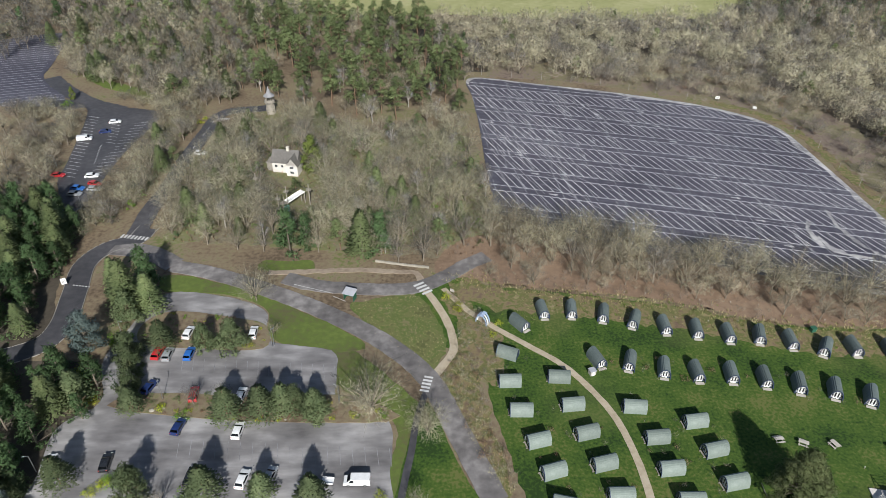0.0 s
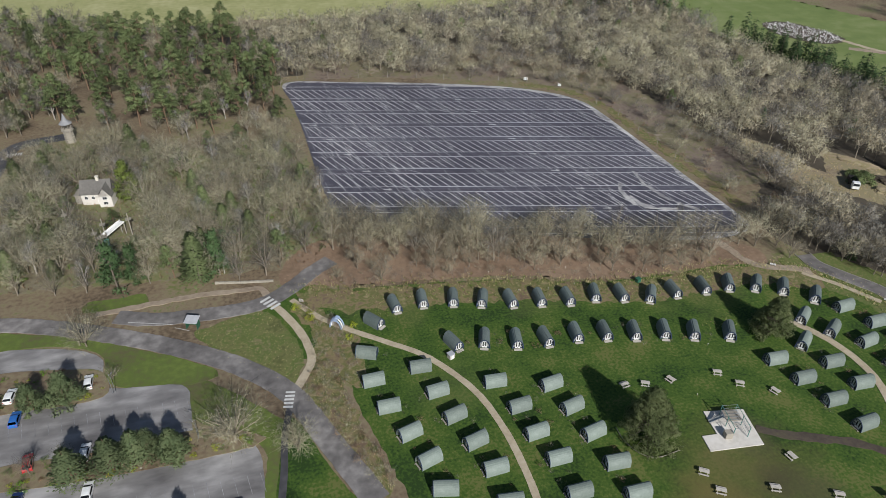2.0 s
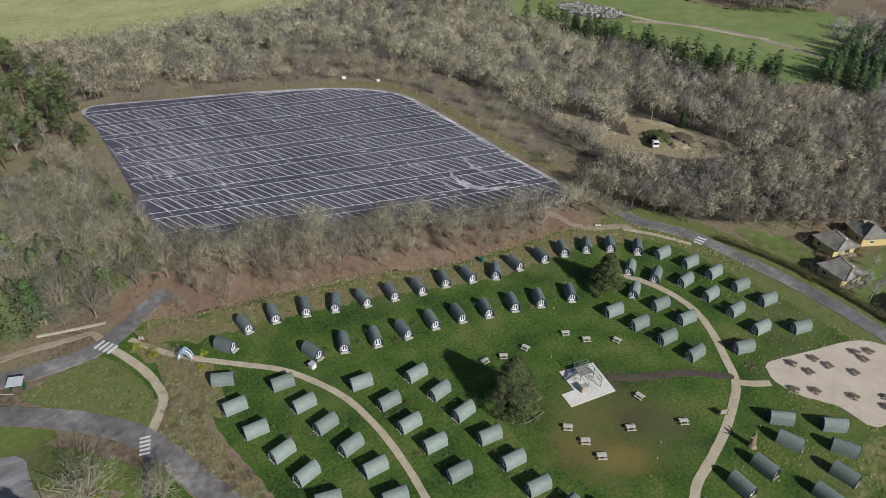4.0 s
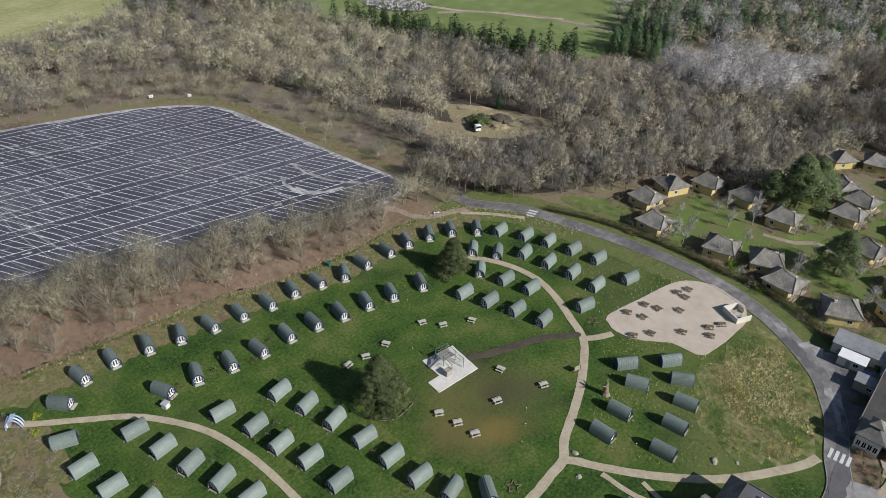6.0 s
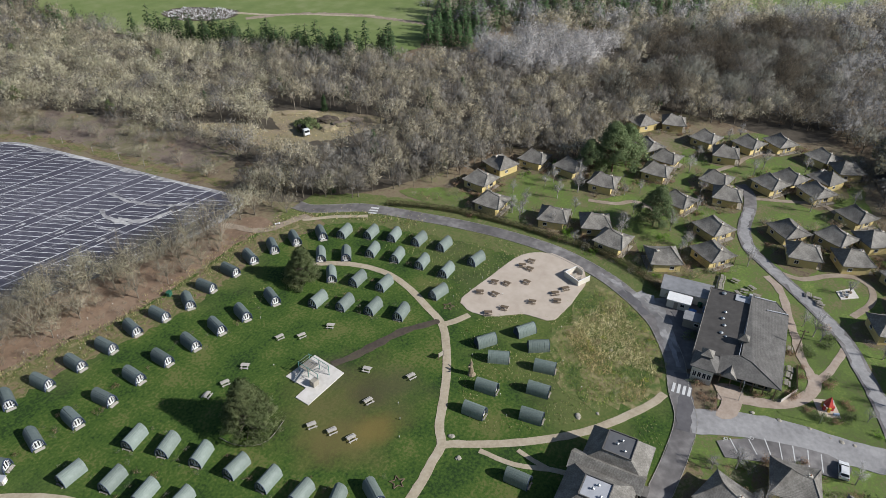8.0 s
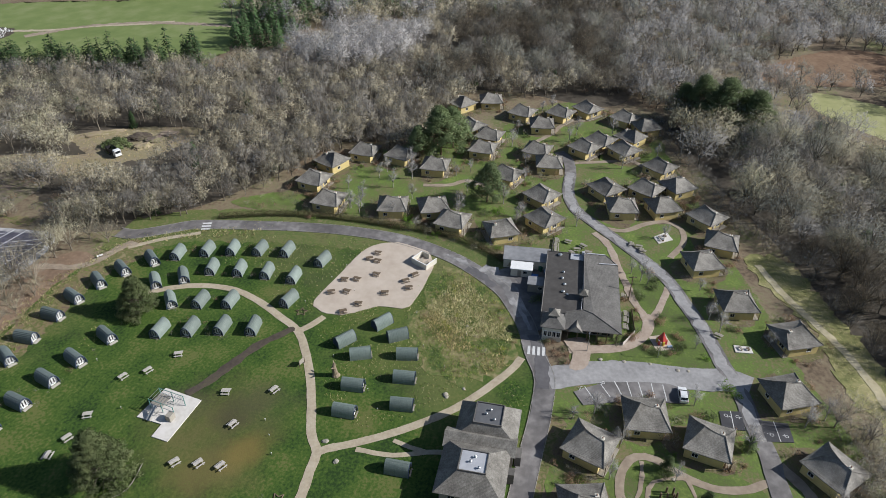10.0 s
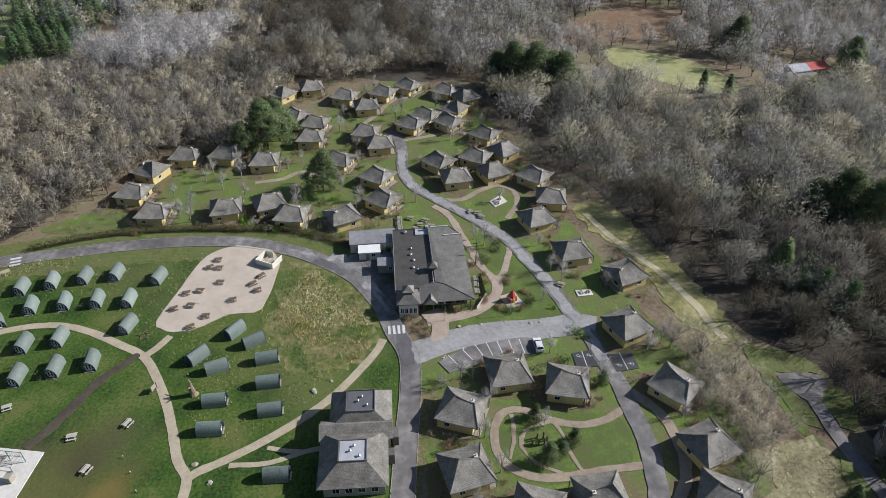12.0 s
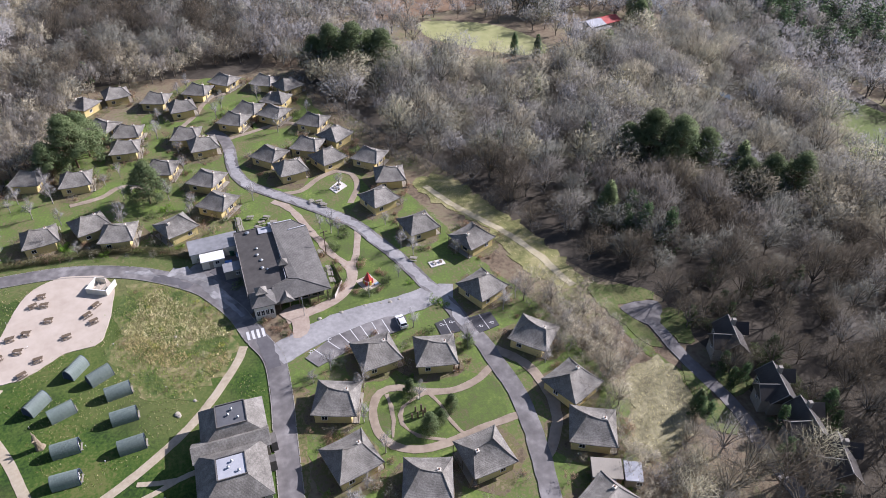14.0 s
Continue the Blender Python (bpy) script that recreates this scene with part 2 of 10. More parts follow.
M_STUMPWOOD = grain("weathered_tan_deadwood", ((0.16, 0.125, 0.085), (0.3, 0.245, 0.17)), scale=2.5, streak=(1, 1, 5), bump=0.6)
M_WOOD = grain("weathered_brown_timber", ((0.11, 0.08, 0.055), (0.19, 0.145, 0.10)), scale=3, streak=(1, 1, 6), bump=0.4)
M_GREYWOOD = grain("silvered_timber", ((0.23, 0.21, 0.18), (0.36, 0.33, 0.28)), scale=3, streak=(1, 6, 1), bump=0.4)
M_BARK = grain("grey_brown_bark", ((0.13, 0.11, 0.085), (0.23, 0.2, 0.16)), scale=2, bump=0.7, per_object=0.25)
M_PINEBARK = grain("orange_pine_bark", ((0.13, 0.085, 0.055), (0.21, 0.14, 0.095)), scale=2, bump=0.7)
M_BIRCH = grain("pale_birch_bark", ((0.22, 0.2, 0.18), (0.45, 0.42, 0.39)), scale=2, bump=0.4)
M_TWIG = grain("bare_grey_brown_twigs", ((0.193, 0.174, 0.125), (0.273, 0.248, 0.185), (0.344, 0.318, 0.244)), scale=0.25, coarse=0.4, bump=0.0, per_object=0.25)
M_TWIG_PURPLE = grain("bare_purple_brown_twigs", ((0.13, 0.117, 0.105), (0.181, 0.169, 0.15), (0.223, 0.214, 0.184)), scale=0.2, coarse=0.3, bump=0.0, per_object=0.25)
M_TWIG_SILVER = grain("bare_silver_twigs", ((0.24, 0.23, 0.225), (0.37, 0.36, 0.35)), scale=0.25, coarse=0.4, bump=0.0, per_object=0.2)
M_TWIG_PALE = grain("bare_pale_silver_twigs", ((0.216, 0.209, 0.201), (0.302, 0.296, 0.291)), scale=0.25, coarse=0.4, bump=0.0, per_object=0.2)
M_PINE = grain("pine_needles", ((0.055, 0.075, 0.036), (0.103, 0.13, 0.058), (0.165, 0.19, 0.09)), scale=0.7, coarse=0.3, bump=0.0, per_object=0.3)
M_FIELDTREE = grain("olive_pine_needles", ((0.045, 0.06, 0.026), (0.088, 0.106, 0.048), (0.15, 0.168, 0.082)), scale=0.7, coarse=0.3, bump=0.0)
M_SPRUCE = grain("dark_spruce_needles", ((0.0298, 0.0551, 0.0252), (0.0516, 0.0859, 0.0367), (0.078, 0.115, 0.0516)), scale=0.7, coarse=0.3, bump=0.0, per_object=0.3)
M_CYPRESS = grain("golden_cypress_leaves", ((0.075, 0.1, 0.024), (0.11, 0.14, 0.036), (0.145, 0.17, 0.05)), scale=1.2, coarse=0.3, bump=0.0)
M_CONIFER = grain("mid_green_conifer_needles", ((0.05, 0.075, 0.036), (0.095, 0.122, 0.058), (0.14, 0.165, 0.085)), scale=0.7, coarse=0.3, bump=0.0, per_object=0.25)
M_CEDAR = grain("blue_grey_cedar_needles", ((0.07, 0.095, 0.09), (0.11, 0.14, 0.13)), scale=0.7, coarse=0.3, bump=0.0)
M_GORSE = grain("yellow_green_shrub_leaves", ((0.12, 0.17, 0.02), (0.24, 0.27, 0.03), (0.3, 0.3, 0.05)), scale=1.2, coarse=0.3, bump=0.0, per_object=0.3)
M_LIME = grain("bright_green_shrub_leaves", ((0.07, 0.13, 0.02), (0.12, 0.2, 0.03)), scale=1.2, coarse=0.3, bump=0.0, per_object=0.3)
M_STRAW = grain("pale_straw_track", ((0.33, 0.28, 0.17), (0.44, 0.39, 0.26), (0.52, 0.46, 0.33)), scale=0.9, coarse=0.2, bump=0.4)
M_STRAW_BANK = grain("yellow_winter_grass", ((0.12, 0.135, 0.045), (0.22, 0.215, 0.085), (0.38, 0.335, 0.18)), scale=0.6, coarse=0.2, bump=0.9, contrast=(0.35, 0.65))
M_EDGE = grain("rough_winter_edge", ((0.14, 0.10, 0.07), (0.2, 0.16, 0.085), (0.10, 0.115, 0.035), (0.24, 0.2, 0.11)), scale=0.9, coarse=0.2, bump=1.0, contrast=(0.38, 0.62))
M_EDGE_GREEN = grain("mottled_spring_grass", ((0.09, 0.1, 0.035), (0.14, 0.145, 0.055), (0.085, 0.12, 0.03), (0.17, 0.155, 0.075)), scale=1.0, coarse=0.15, bump=0.9, contrast=(0.37, 0.63))
M_SCRUBGRASS = grain("dead_pale_scrub_grass", ((0.13, 0.115, 0.07), (0.22, 0.2, 0.115), (0.33, 0.3, 0.19)), scale=1.0, coarse=0.2, bump=1.0, contrast=(0.37, 0.63))
M_LOWPINE = grain("light_pine_needles", ((0.045, 0.064, 0.032), (0.085, 0.108, 0.054), (0.14, 0.163, 0.088)), scale=0.9, coarse=0.3, bump=0.0, per_object=0.3)
M_BED = grain("brown_garden_soil", ((0.10, 0.075, 0.05), (0.155, 0.122, 0.078), (0.12, 0.12, 0.045), (0.21, 0.17, 0.105)), scale=1.4, coarse=0.2, bump=0.9, contrast=(0.37, 0.63))
# leaf mould with shade from crowns and cloud darkened into its colour
M_SHADED_MOULD = grain("shaded_leaf_mould", ((0.042, 0.035, 0.026), (0.07, 0.059, 0.045), (0.10, 0.085, 0.064)), scale=0.6, coarse=0.1, bump=0.8)
M_TWIG_LIGHT = grain("bare_grey_olive_twigs", ((0.125, 0.124, 0.101), (0.185, 0.185, 0.157), (0.228, 0.228, 0.199)), scale=0.25, coarse=0.4, bump=0.0, per_object=0.2)
# grey-brown twigs copied darker: the valley's cloud shade is put into the colour
M_TWIG_SHADED = grain("shaded_twigs", ((0.057, 0.048, 0.036), (0.087, 0.075, 0.057), (0.12, 0.108, 0.081)), scale=0.25, coarse=0.4, bump=0.0, per_object=0.3)
M_DARKSLATE = grain("dark_brown_slate", ((0.035, 0.031, 0.028), (0.055, 0.049, 0.045), (0.08, 0.072, 0.066)), scale=1.2, coarse=0.2, rough=0.6, bump=0.6, bump_scale=5.0)
M_TWIG_OLIVE = grain("bare_olive_twigs", ((0.213, 0.2, 0.136), (0.325, 0.306, 0.218), (0.419, 0.396, 0.299)), scale=0.25, coarse=0.4, bump=0.0, per_object=0.2)
M_BRACKEN = grain("dead_bracken", ((0.13, 0.085, 0.058), (0.2, 0.135, 0.09), (0.26, 0.19, 0.13)), scale=0.6, coarse=0.3, bump=0.0)
M_HEDGE = grain("dark_hedge_leaves", ((0.05, 0.045, 0.025), (0.085, 0.08, 0.04), (0.12, 0.10, 0.06)), scale=0.8, coarse=0.3, bump=0.0)
M_DAFFODIL = plain("pale_yellow_petals", (0.75, 0.68, 0.3), 0.7)
M_EDGEGRASS = grain("yellow_green_long_grass", ((0.08, 0.125, 0.025), (0.15, 0.19, 0.045), (0.24, 0.255, 0.085)), scale=0.5, coarse=0.2, bump=0.0)
M_PALEGRASS = grain("pale_flattened_grass", ((0.17, 0.17, 0.07), (0.33, 0.305, 0.165), (0.52, 0.48, 0.31)), scale=1.2, coarse=0.3, bump=0.0, contrast=(0.36, 0.64))
M_TANGRASS = grain("tan_dead_grass", ((0.2, 0.16, 0.07), (0.33, 0.265, 0.13), (0.46, 0.38, 0.22)), scale=1.2, coarse=0.3, bump=0.0)
M_DRYGRASS = grain("dry_straw_grass", ((0.24, 0.21, 0.09), (0.38, 0.335, 0.18), (0.5, 0.45, 0.28)), scale=0.7, coarse=0.3, bump=0.0)
M_ROCK = grain("sandstone_boulder", ((0.25, 0.23, 0.19), (0.4, 0.37, 0.31)), scale=1.5, bump=0.8)
M_STEEL = plain("galvanised_steel", (0.42, 0.44, 0.45), 0.4, 0.8)
M_TEAL = plain("teal_painted_steel", (0.10, 0.25, 0.22), 0.45)
M_TYRE = plain("black_rubber", (0.015, 0.015, 0.016), 0.8)
M_BLACK = plain("black_plastic", (0.02, 0.02, 0.022), 0.5)
M_RED = plain("red_car_paint", (0.42, 0.025, 0.03), 0.3, 0.0, 0.6)
M_BLUE = plain("bright_blue_car_paint", (0.03, 0.13, 0.42), 0.3, 0.0, 0.6)
M_NAVYCAR = plain("dark_blue_car_paint", (0.015, 0.03, 0.11), 0.3, 0.0, 0.6)
M_WHITECAR = plain("white_car_paint", (0.72, 0.73, 0.74), 0.3, 0.0, 0.6)
M_SILVER = plain("silver_car_paint", (0.38, 0.40, 0.42), 0.3, 0.3, 0.6)
M_BLACKCAR = plain("black_car_paint", (0.02, 0.022, 0.026), 0.25, 0.0, 0.6)
M_REDROOF = plain("red_sheet_roof", (0.45, 0.07, 0.06), 0.5)
M_BRICK = grain("red_brown_brick_paving", ((0.24, 0.13, 0.09), (0.33, 0.2, 0.14)), scale=2, bump=0.4)
M_LIGHT = plain("pale_lamp_glass", (0.7, 0.7, 0.66), 0.2)
M_BLUEPAINT = plain("pale_blue_paint", (0.30, 0.38, 0.52), 0.5)
M_GREENPAINT = plain("dark_green_paint", (0.03, 0.11, 0.07), 0.5)
M_YELLOWPAINT = plain("yellow_play_paint", (0.62, 0.42, 0.06), 0.5)
M_REDPAINT = plain("red_play_paint", (0.45, 0.06, 0.05), 0.5)


def courses(m, gap, depth):
    """Level rows of shingles: a fine darker line at each course, following the height of the roof."""
    nt = m.node_tree
    n, ln = nt.nodes, nt.links
    base = n["Principled BSDF"].inputs["Base Color"]
    old = base.links[0].from_socket
    tc, wave, rng = n.new("ShaderNodeTexCoord"), n.new("ShaderNodeTexWave"), n.new("ShaderNodeMapRange")
    wave.wave_type, wave.bands_direction, wave.wave_profile = "BANDS", "Z", "SAW"
    wave.inputs["Scale"].default_value = 2 * math.pi / (20 * gap)
    wave.inputs["Distortion"].default_value, wave.inputs["Detail"].default_value = 0.6, 2.0
    ln.new(tc.outputs["Object"], wave.inputs["Vector"])
    ln.new(wave.outputs["Fac"], rng.inputs["Value"])
    rng.inputs["To Min"].default_value, rng.inputs["To Max"].default_value = 1 - depth, 1 + depth * 0.5
    mul = n.new("ShaderNodeVectorMath")
    mul.operation = "SCALE"
    ln.new(old, mul.inputs[0])
    ln.new(rng.outputs[0], mul.inputs["Scale"])
    ln.new(mul.outputs[0], base)


def crown_shading(m, share=0.7, gaps=0.0):
    """Thin twigs and leaves take light on both sides; a spray of twigs is partly air."""
    n, ln = m.node_tree.nodes, m.node_tree.links
    bsdf = n["Principled BSDF"]
    bsdf.inputs["Specular IOR Level"].default_value = 0.1
    through_, both, dim = n.new("ShaderNodeBsdfTranslucent"), n.new("ShaderNodeAddShader"), n.new("ShaderNodeVectorMath")
    dim.operation = "SCALE"
    dim.inputs["Scale"].default_value = share
    ln.new(bsdf.inputs["Base Color"].links[0].from_socket, dim.inputs[0])
    ln.new(dim.outputs[0], through_.inputs["Color"])
    ln.new(bsdf.outputs[0], both.inputs[0])
    ln.new(through_.outputs[0], both.inputs[1])
    out = both
    if gaps:
        air, out = n.new("ShaderNodeBsdfTransparent"), n.new("ShaderNodeMixShader")
        out.inputs[0].default_value = gaps
        ln.new(both.outputs[0], out.inputs[1])
        ln.new(air.outputs[0], out.inputs[2])
    ln.new(out.outputs[0], n["Material Output"].inputs["Surface"])


for m in (M_TWIG, M_TWIG_SILVER, M_TWIG_PURPLE, M_TWIG_PALE, M_TWIG_LIGHT, M_TWIG_SHADED, M_TWIG_OLIVE):
    crown_shading(m, 0.8, 0.6)
LEAFY = (M_EDGEGRASS, M_PALEGRASS, M_TANGRASS, M_PINE, M_CONIFER, M_CYPRESS, M_DRYGRASS, M_FIELDTREE, M_SPRUCE, M_CEDAR, M_LOWPINE, M_GORSE, M_LIME, M_BRACKEN, M_HEDGE)
for m in LEAFY:
    crown_shading(m)
courses(M_SHINGLE, 0.12, 0.28)
courses(M_DARKSLATE, 0.15, 0.3)
courses(M_GREYTILE, 0.07, 0.22)


# ---- mesh helpers ----
def link_mesh(name, bm, material, smooth=False):
    me = bpy.data.meshes.new(name)
    bm.to_mesh(me)
    bm.free()
    for m in material if isinstance(material, (list, tuple)) else (material,):
        me.materials.append(m)
    if smooth:
        me.shade_smooth()
    return new(name, me)


def part(name, bm, material, parent, label="", smooth=False):
    ob = link_mesh(name, bm, material, smooth)
    ob.parent = parent
    return tagged(ob, label) if label else ob


def thing(name, label, category, group="", m=None):
    ob = new(name)
    ob.empty_display_size = 0.3
    if m is not None:
        ob.matrix_basis = m
    return tagged(ob, label, category, group)


def quad(bm, pts, mi=0):
    f = bm.faces.new([bm.verts.new(p) for p in pts])
    f.material_index = mi
    return f


def box(bm, c, s, bevel=0.0, turn=0.0, m=None):
    r = bmesh.ops.create_cube(bm, size=1.0, matrix=Matrix.Translation(c) @ Matrix.Rotation(radians(turn), 4, "Z") @ Matrix.Diagonal((*s, 1)))
    if m is not None:
        bmesh.ops.transform(bm, matrix=m, verts=r["verts"])
    if bevel:
        es = list({e for v in r["verts"] for e in v.link_edges})
        bmesh.ops.bevel(bm, geom=es, offset=bevel, segments=1, affect="EDGES", profile=0.7)
    return bm


def tube(bm, a, b, ra, rb, n=6, cap=True):
    a, b = Vector(a), Vector(b)
    d = (b - a).normalized()
    u = d.orthogonal().normalized()
    v = d.cross(u)
    lo = [bm.verts.new(a + (u * math.cos(2 * math.pi * i / n) + v * math.sin(2 * math.pi * i / n)) * ra) for i in range(n)]
    hi = [bm.verts.new(b + (u * math.cos(2 * math.pi * i / n) + v * math.sin(2 * math.pi * i / n)) * rb) for i in range(n)]
    for i in range(n):
        bm.faces.new((lo[i], lo[(i + 1) % n], hi[(i + 1) % n], hi[i]))
    if cap:
        bm.faces.new(lo[::-1])
        bm.faces.new(hi)
    return bm


def boxed(*boxes, bevel=0.0):
    bm = bmesh.new()
    for c, s in boxes:
        box(bm, c, s, bevel)
    return bm


def smooth_line(pts, closed=False, step=2.0):
    """A Catmull-Rom line through the points, cut into short steps."""
    p = [Vector((*q, 0)[:3]) for q in pts]
    n, res = len(p), []
    for i in range(n if closed else n - 1):
        a, b = p[i], p[(i + 1) % n]
        z = p[i - 1] if closed or i > 0 else a * 2 - b
        c = p[(i + 2) % n] if closed or i + 2 < n else b * 2 - a
        k = max(1, int((b - a).length / step))
        for j in range(k):
            t = j / k
            res.append(0.5 * ((2 * a) + (b - z) * t + (2 * z - 5 * a + 4 * b - c) * t * t + (3 * a - z - 3 * b + c) * t * t * t))
    if not closed:
        res.append(p[n - 1])
    return res


def inside(x, y, poly):
    hit = False
    n = len(poly)
    for i in range(n):
        (x1, y1), (x2, y2) = poly[i][:2], poly[i - 1][:2]
        if (y1 > y) != (y2 > y) and x < (x2 - x1) * (y - y1) / (y2 - y1) + x1:
            hit = not hit
    return hit


LAYER = [0.02]
BLOCK = set()


def block(x, y, r):
    """Keeps trees off a spot."""
    for i in range(int((x - r) // 2), int((x + r) // 2) + 1):
        for j in range(int((y - r) // 2), int((y + r) // 2) + 1):
            BLOCK.add((i, j))



def area(name, pts, material, z, label, ragged=0.0, sharp=False, skirt=0.3):
    """A flat patch of ground with a smooth or ragged outline and an edge that runs down into the soil."""
    line = [Vector((*q, 0)) for q in pts] if sharp else smooth_line(pts, True, 1.5)
    if ragged:
        line = [q + Vector((noise.noise(q * 0.5), noise.noise(q * 0.5 + Vector((9, 4, 0))), 0)) * ragged + Vector((noise.noise(q * 1.7), noise.noise(q * 1.7 + Vector((3, 7, 0))), 0)) * ragged * 0.5 for q in line]
    LAYER[0] += 0.0011
    z += LAYER[0]
    bm = bmesh.new()
    top = [bm.verts.new((q.x, q.y, z)) for q in line]
    low = [bm.verts.new((q.x, q.y, z - skirt)) for q in line]
    f = bm.faces.new(top)
    for i in range(len(top)):
        bm.faces.new((top[i - 1], low[i - 1], low[i], top[i]))
    bmesh.ops.triangulate(bm, faces=[f])
    bmesh.ops.recalc_face_normals(bm, faces=bm.faces)
    return tagged(link_mesh(name, bm, material), label, "ground" if name == "lawn" else name, kind="structure")


def ribbon(name, pts, width, material, z, label, ragged=0.06, kerb=False, category=""):
    """A road or path along a line, with edges that go down into the ground; kerbs stand as stones along both sides."""
    line = smooth_line(pts, False, 1.5)
    LAYER[0] += 0.0011
    z += LAYER[0]
    bm = bmesh.new()
    rows, sides = [], []
    for i, q in enumerate(line):
        d = (line[min(i + 1, len(line) - 1)] - line[max(i - 1, 0)]).normalized()
        s = Vector((-d.y, d.x, 0))
        a = q + s * (width / 2 + ragged * noise.noise(q * 0.6) * 2)
        b = q - s * (width / 2 + ragged * noise.noise(q * 0.6 + Vector((5, 5, 0))) * 2)
        rows.append([bm.verts.new((v.x, v.y, h)) for v, h in ((a, z - 0.3), (a, z), (q, z + 0.015), (b, z), (b, z - 0.3))])
        block(q.x, q.y, width / 2 + 0.8 if name in ("road", "path") else 0.1)
        sides.append((q + s * (width / 2 + 0.07), q - s * (width / 2 + 0.07), d))
    for r0, r1 in zip(rows, rows[1:]):
        for k in range(4):
            bm.faces.new((r0[k], r0[k + 1], r1[k + 1], r1[k]))
    bmesh.ops.recalc_face_normals(bm, faces=bm.faces)
    ob = tagged(link_mesh(name, bm, material), label, category or name, kind="structure")
    if kerb:
        bm = bmesh.new()
        for a, b, d in sides[::1]:
            for q in (a, b):
                turn = math.degrees(math.atan2(d.y, d.x))
                box(bm, (q.x, q.y, z - 0.05), (1.5, 0.14, 0.2), 0, turn)
        part("kerb", bm, M_KERB, ob, "pale kerb stones along the road")
    return ob


def stripes(name, segs, width, material, z, label):
    """Painted lines on a road: each is its own thin strip."""
    bm = bmesh.new()
    for (x1, y1), (x2, y2) in segs:
        d = Vector((x2 - x1, y2 - y1, 0))
        s = Vector((-d.y, d.x, 0)).normalized() * width / 2
        a, b = Vector((x1, y1, z)), Vector((x2, y2, z))
        quad(bm, (a + s, a - s, b - s, b + s))
    bmesh.ops.recalc_face_normals(bm, faces=bm.faces)
    for f in bm.faces:
        if f.normal.z < 0:
            f.normal_flip()
    return tagged(link_mesh(name, bm, material), label, "road marking", kind="structure")


# ---- the plan, in metres: x, y and, for things, the way they face ----
PODS_NORTH = [
    (18.3, 124.3, -52), (24.4, 129, -85.3), (31.5, 129.2, -96.6), (39.1, 127.7, -100.9), (46.1, 125.5, -113.7), (52.8, 123.5, -90.3),
    (60, 122.1, -95.6), (67, 120.6, -90.7), (74.2, 120.2, -106), (80.7, 118.4, -93.2), (87.8, 116, -122.7), (94.3, 116.3, -91.1),
    (34.6, 112.2, -72), (41.9, 111.3, -109.4), (49, 109.2, -100.9), (55.8, 108.1, -90.4), (63.3, 107.7, -98.4), (70.1, 106.4, -98.2),
    (76.9, 104.6, -105), (83.9, 103.1, -106.8), (90.6, 101.1, -114), (102.5, 115.7, -98.1), (109.6, 115, -113), (116.5, 112.9, -126),
    (122.4, 109.9, -126.7), (128.1, 104.9, -131.4), (98.7, 98.7, -119.4),
]
PODS_WEST = [
    (14.8, 113.9, 156.6), (14.6, 105.2, -179.7), (16.3, 97, -179.7), (18.9, 89.2, -165.1), (21, 82, -164.3), (25.4, 106.5, 177.3),
    (27.1, 98.6, -174.4), (28.8, 91.2, -166.2), (30.9, 83.8, -166.6), (32.6, 76.8, -175.5), (39.9, 98, 177.6), (42.5, 90.1, -176.3),
    (43.3, 82.7, -174.5), (45.1, 75.8, -177.7), (51.3, 94.2, -172.5), (53, 87.1, -165.4), (54.3, 79.7, -167.4), (22.3, 74.8, 167.5),
    (45.6, 67.7, -177.9), (32.8, 69.1, 175.1), (55.4, 71.9, 176.7), (55.9, 64.7, 178.7), (56.4, 57.6, 178.1), (58.2, 51.2, -167.2),
    (62.6, 46, -125.5),
]
PODS_EAST = [
    (131.9, 99.5, -174.7), (135.1, 92.6, -180), (137, 86.1, -176.3), (138.5, 78.8, 178.7), (139.5, 71.4, 174), (137.4, 60.5, 166.3),
    (119.3, 98.7, -144), (122.9, 92.9, -144.9), (127.8, 87.5, -172.5), (128.8, 80.2, -172.7), (129.3, 72.8, -177.5), (129, 65.3, 178.4),
    (120, 62.9, 164.7), (113.3, 91, -143.8), (115, 83.9, 178.9), (116.5, 76.8, 176.6), (103.3, 88, 175.5), (105.3, 81.3, 177.8),
    (107.3, 74.3, 178), (108.7, 67.2, -173.4),
]
PODS_SOUTH = [
    (109, 44.9, -37.9), (116.6, 38.2, -36.5), (113, 33.5, -57.3), (105.4, 40.1, -67.6), (107.4, 29.8, -78), (100.4, 28.6, -82.8),
    (96, 38.7, -85.6), (92.9, 27.2, -83.1), (88.8, 38.2, -89.2), (77.6, 24, -91.1),
]
ROAD_MAIN = [
    (-72.4, 147.9), (-60.7, 144.6), (-45.1, 137.7), (-29.2, 129.1), (-14.4, 118.8), (-3.5, 107.2),
    (2.5, 93.6), (6.8, 83.2), (9.8, 75.8),
]
ROAD_GREY = [
    (-41.4, 142.7), (-31.9, 139.4), (-18.1, 138.1), (-6.9, 138.9), (0.9, 143.8), (6.4, 149),
    (12, 152.9),
]
ROAD_WEST = [
    (-70.2, 254.3), (-85.5, 249.3), (-87.7, 231.2), (-88.5, 207), (-87.8, 191.3), (-88.7, 177.4),
    (-88, 164.8), (-87.5, 156.2),
]
ROAD_WEST_LOOP = [
    (-85.7, 166.3), (-87.2, 160.4), (-93.4, 156.2), (-96.2, 148.1), (-93.5, 135.9), (-91.1, 124),
    (-93, 116.6), (-101.8, 111.4), (-112.3, 107.8),
]
ROAD_LINK = [
    (-91.9, 156.2), (-81.4, 154.3), (-72, 148.3),
]
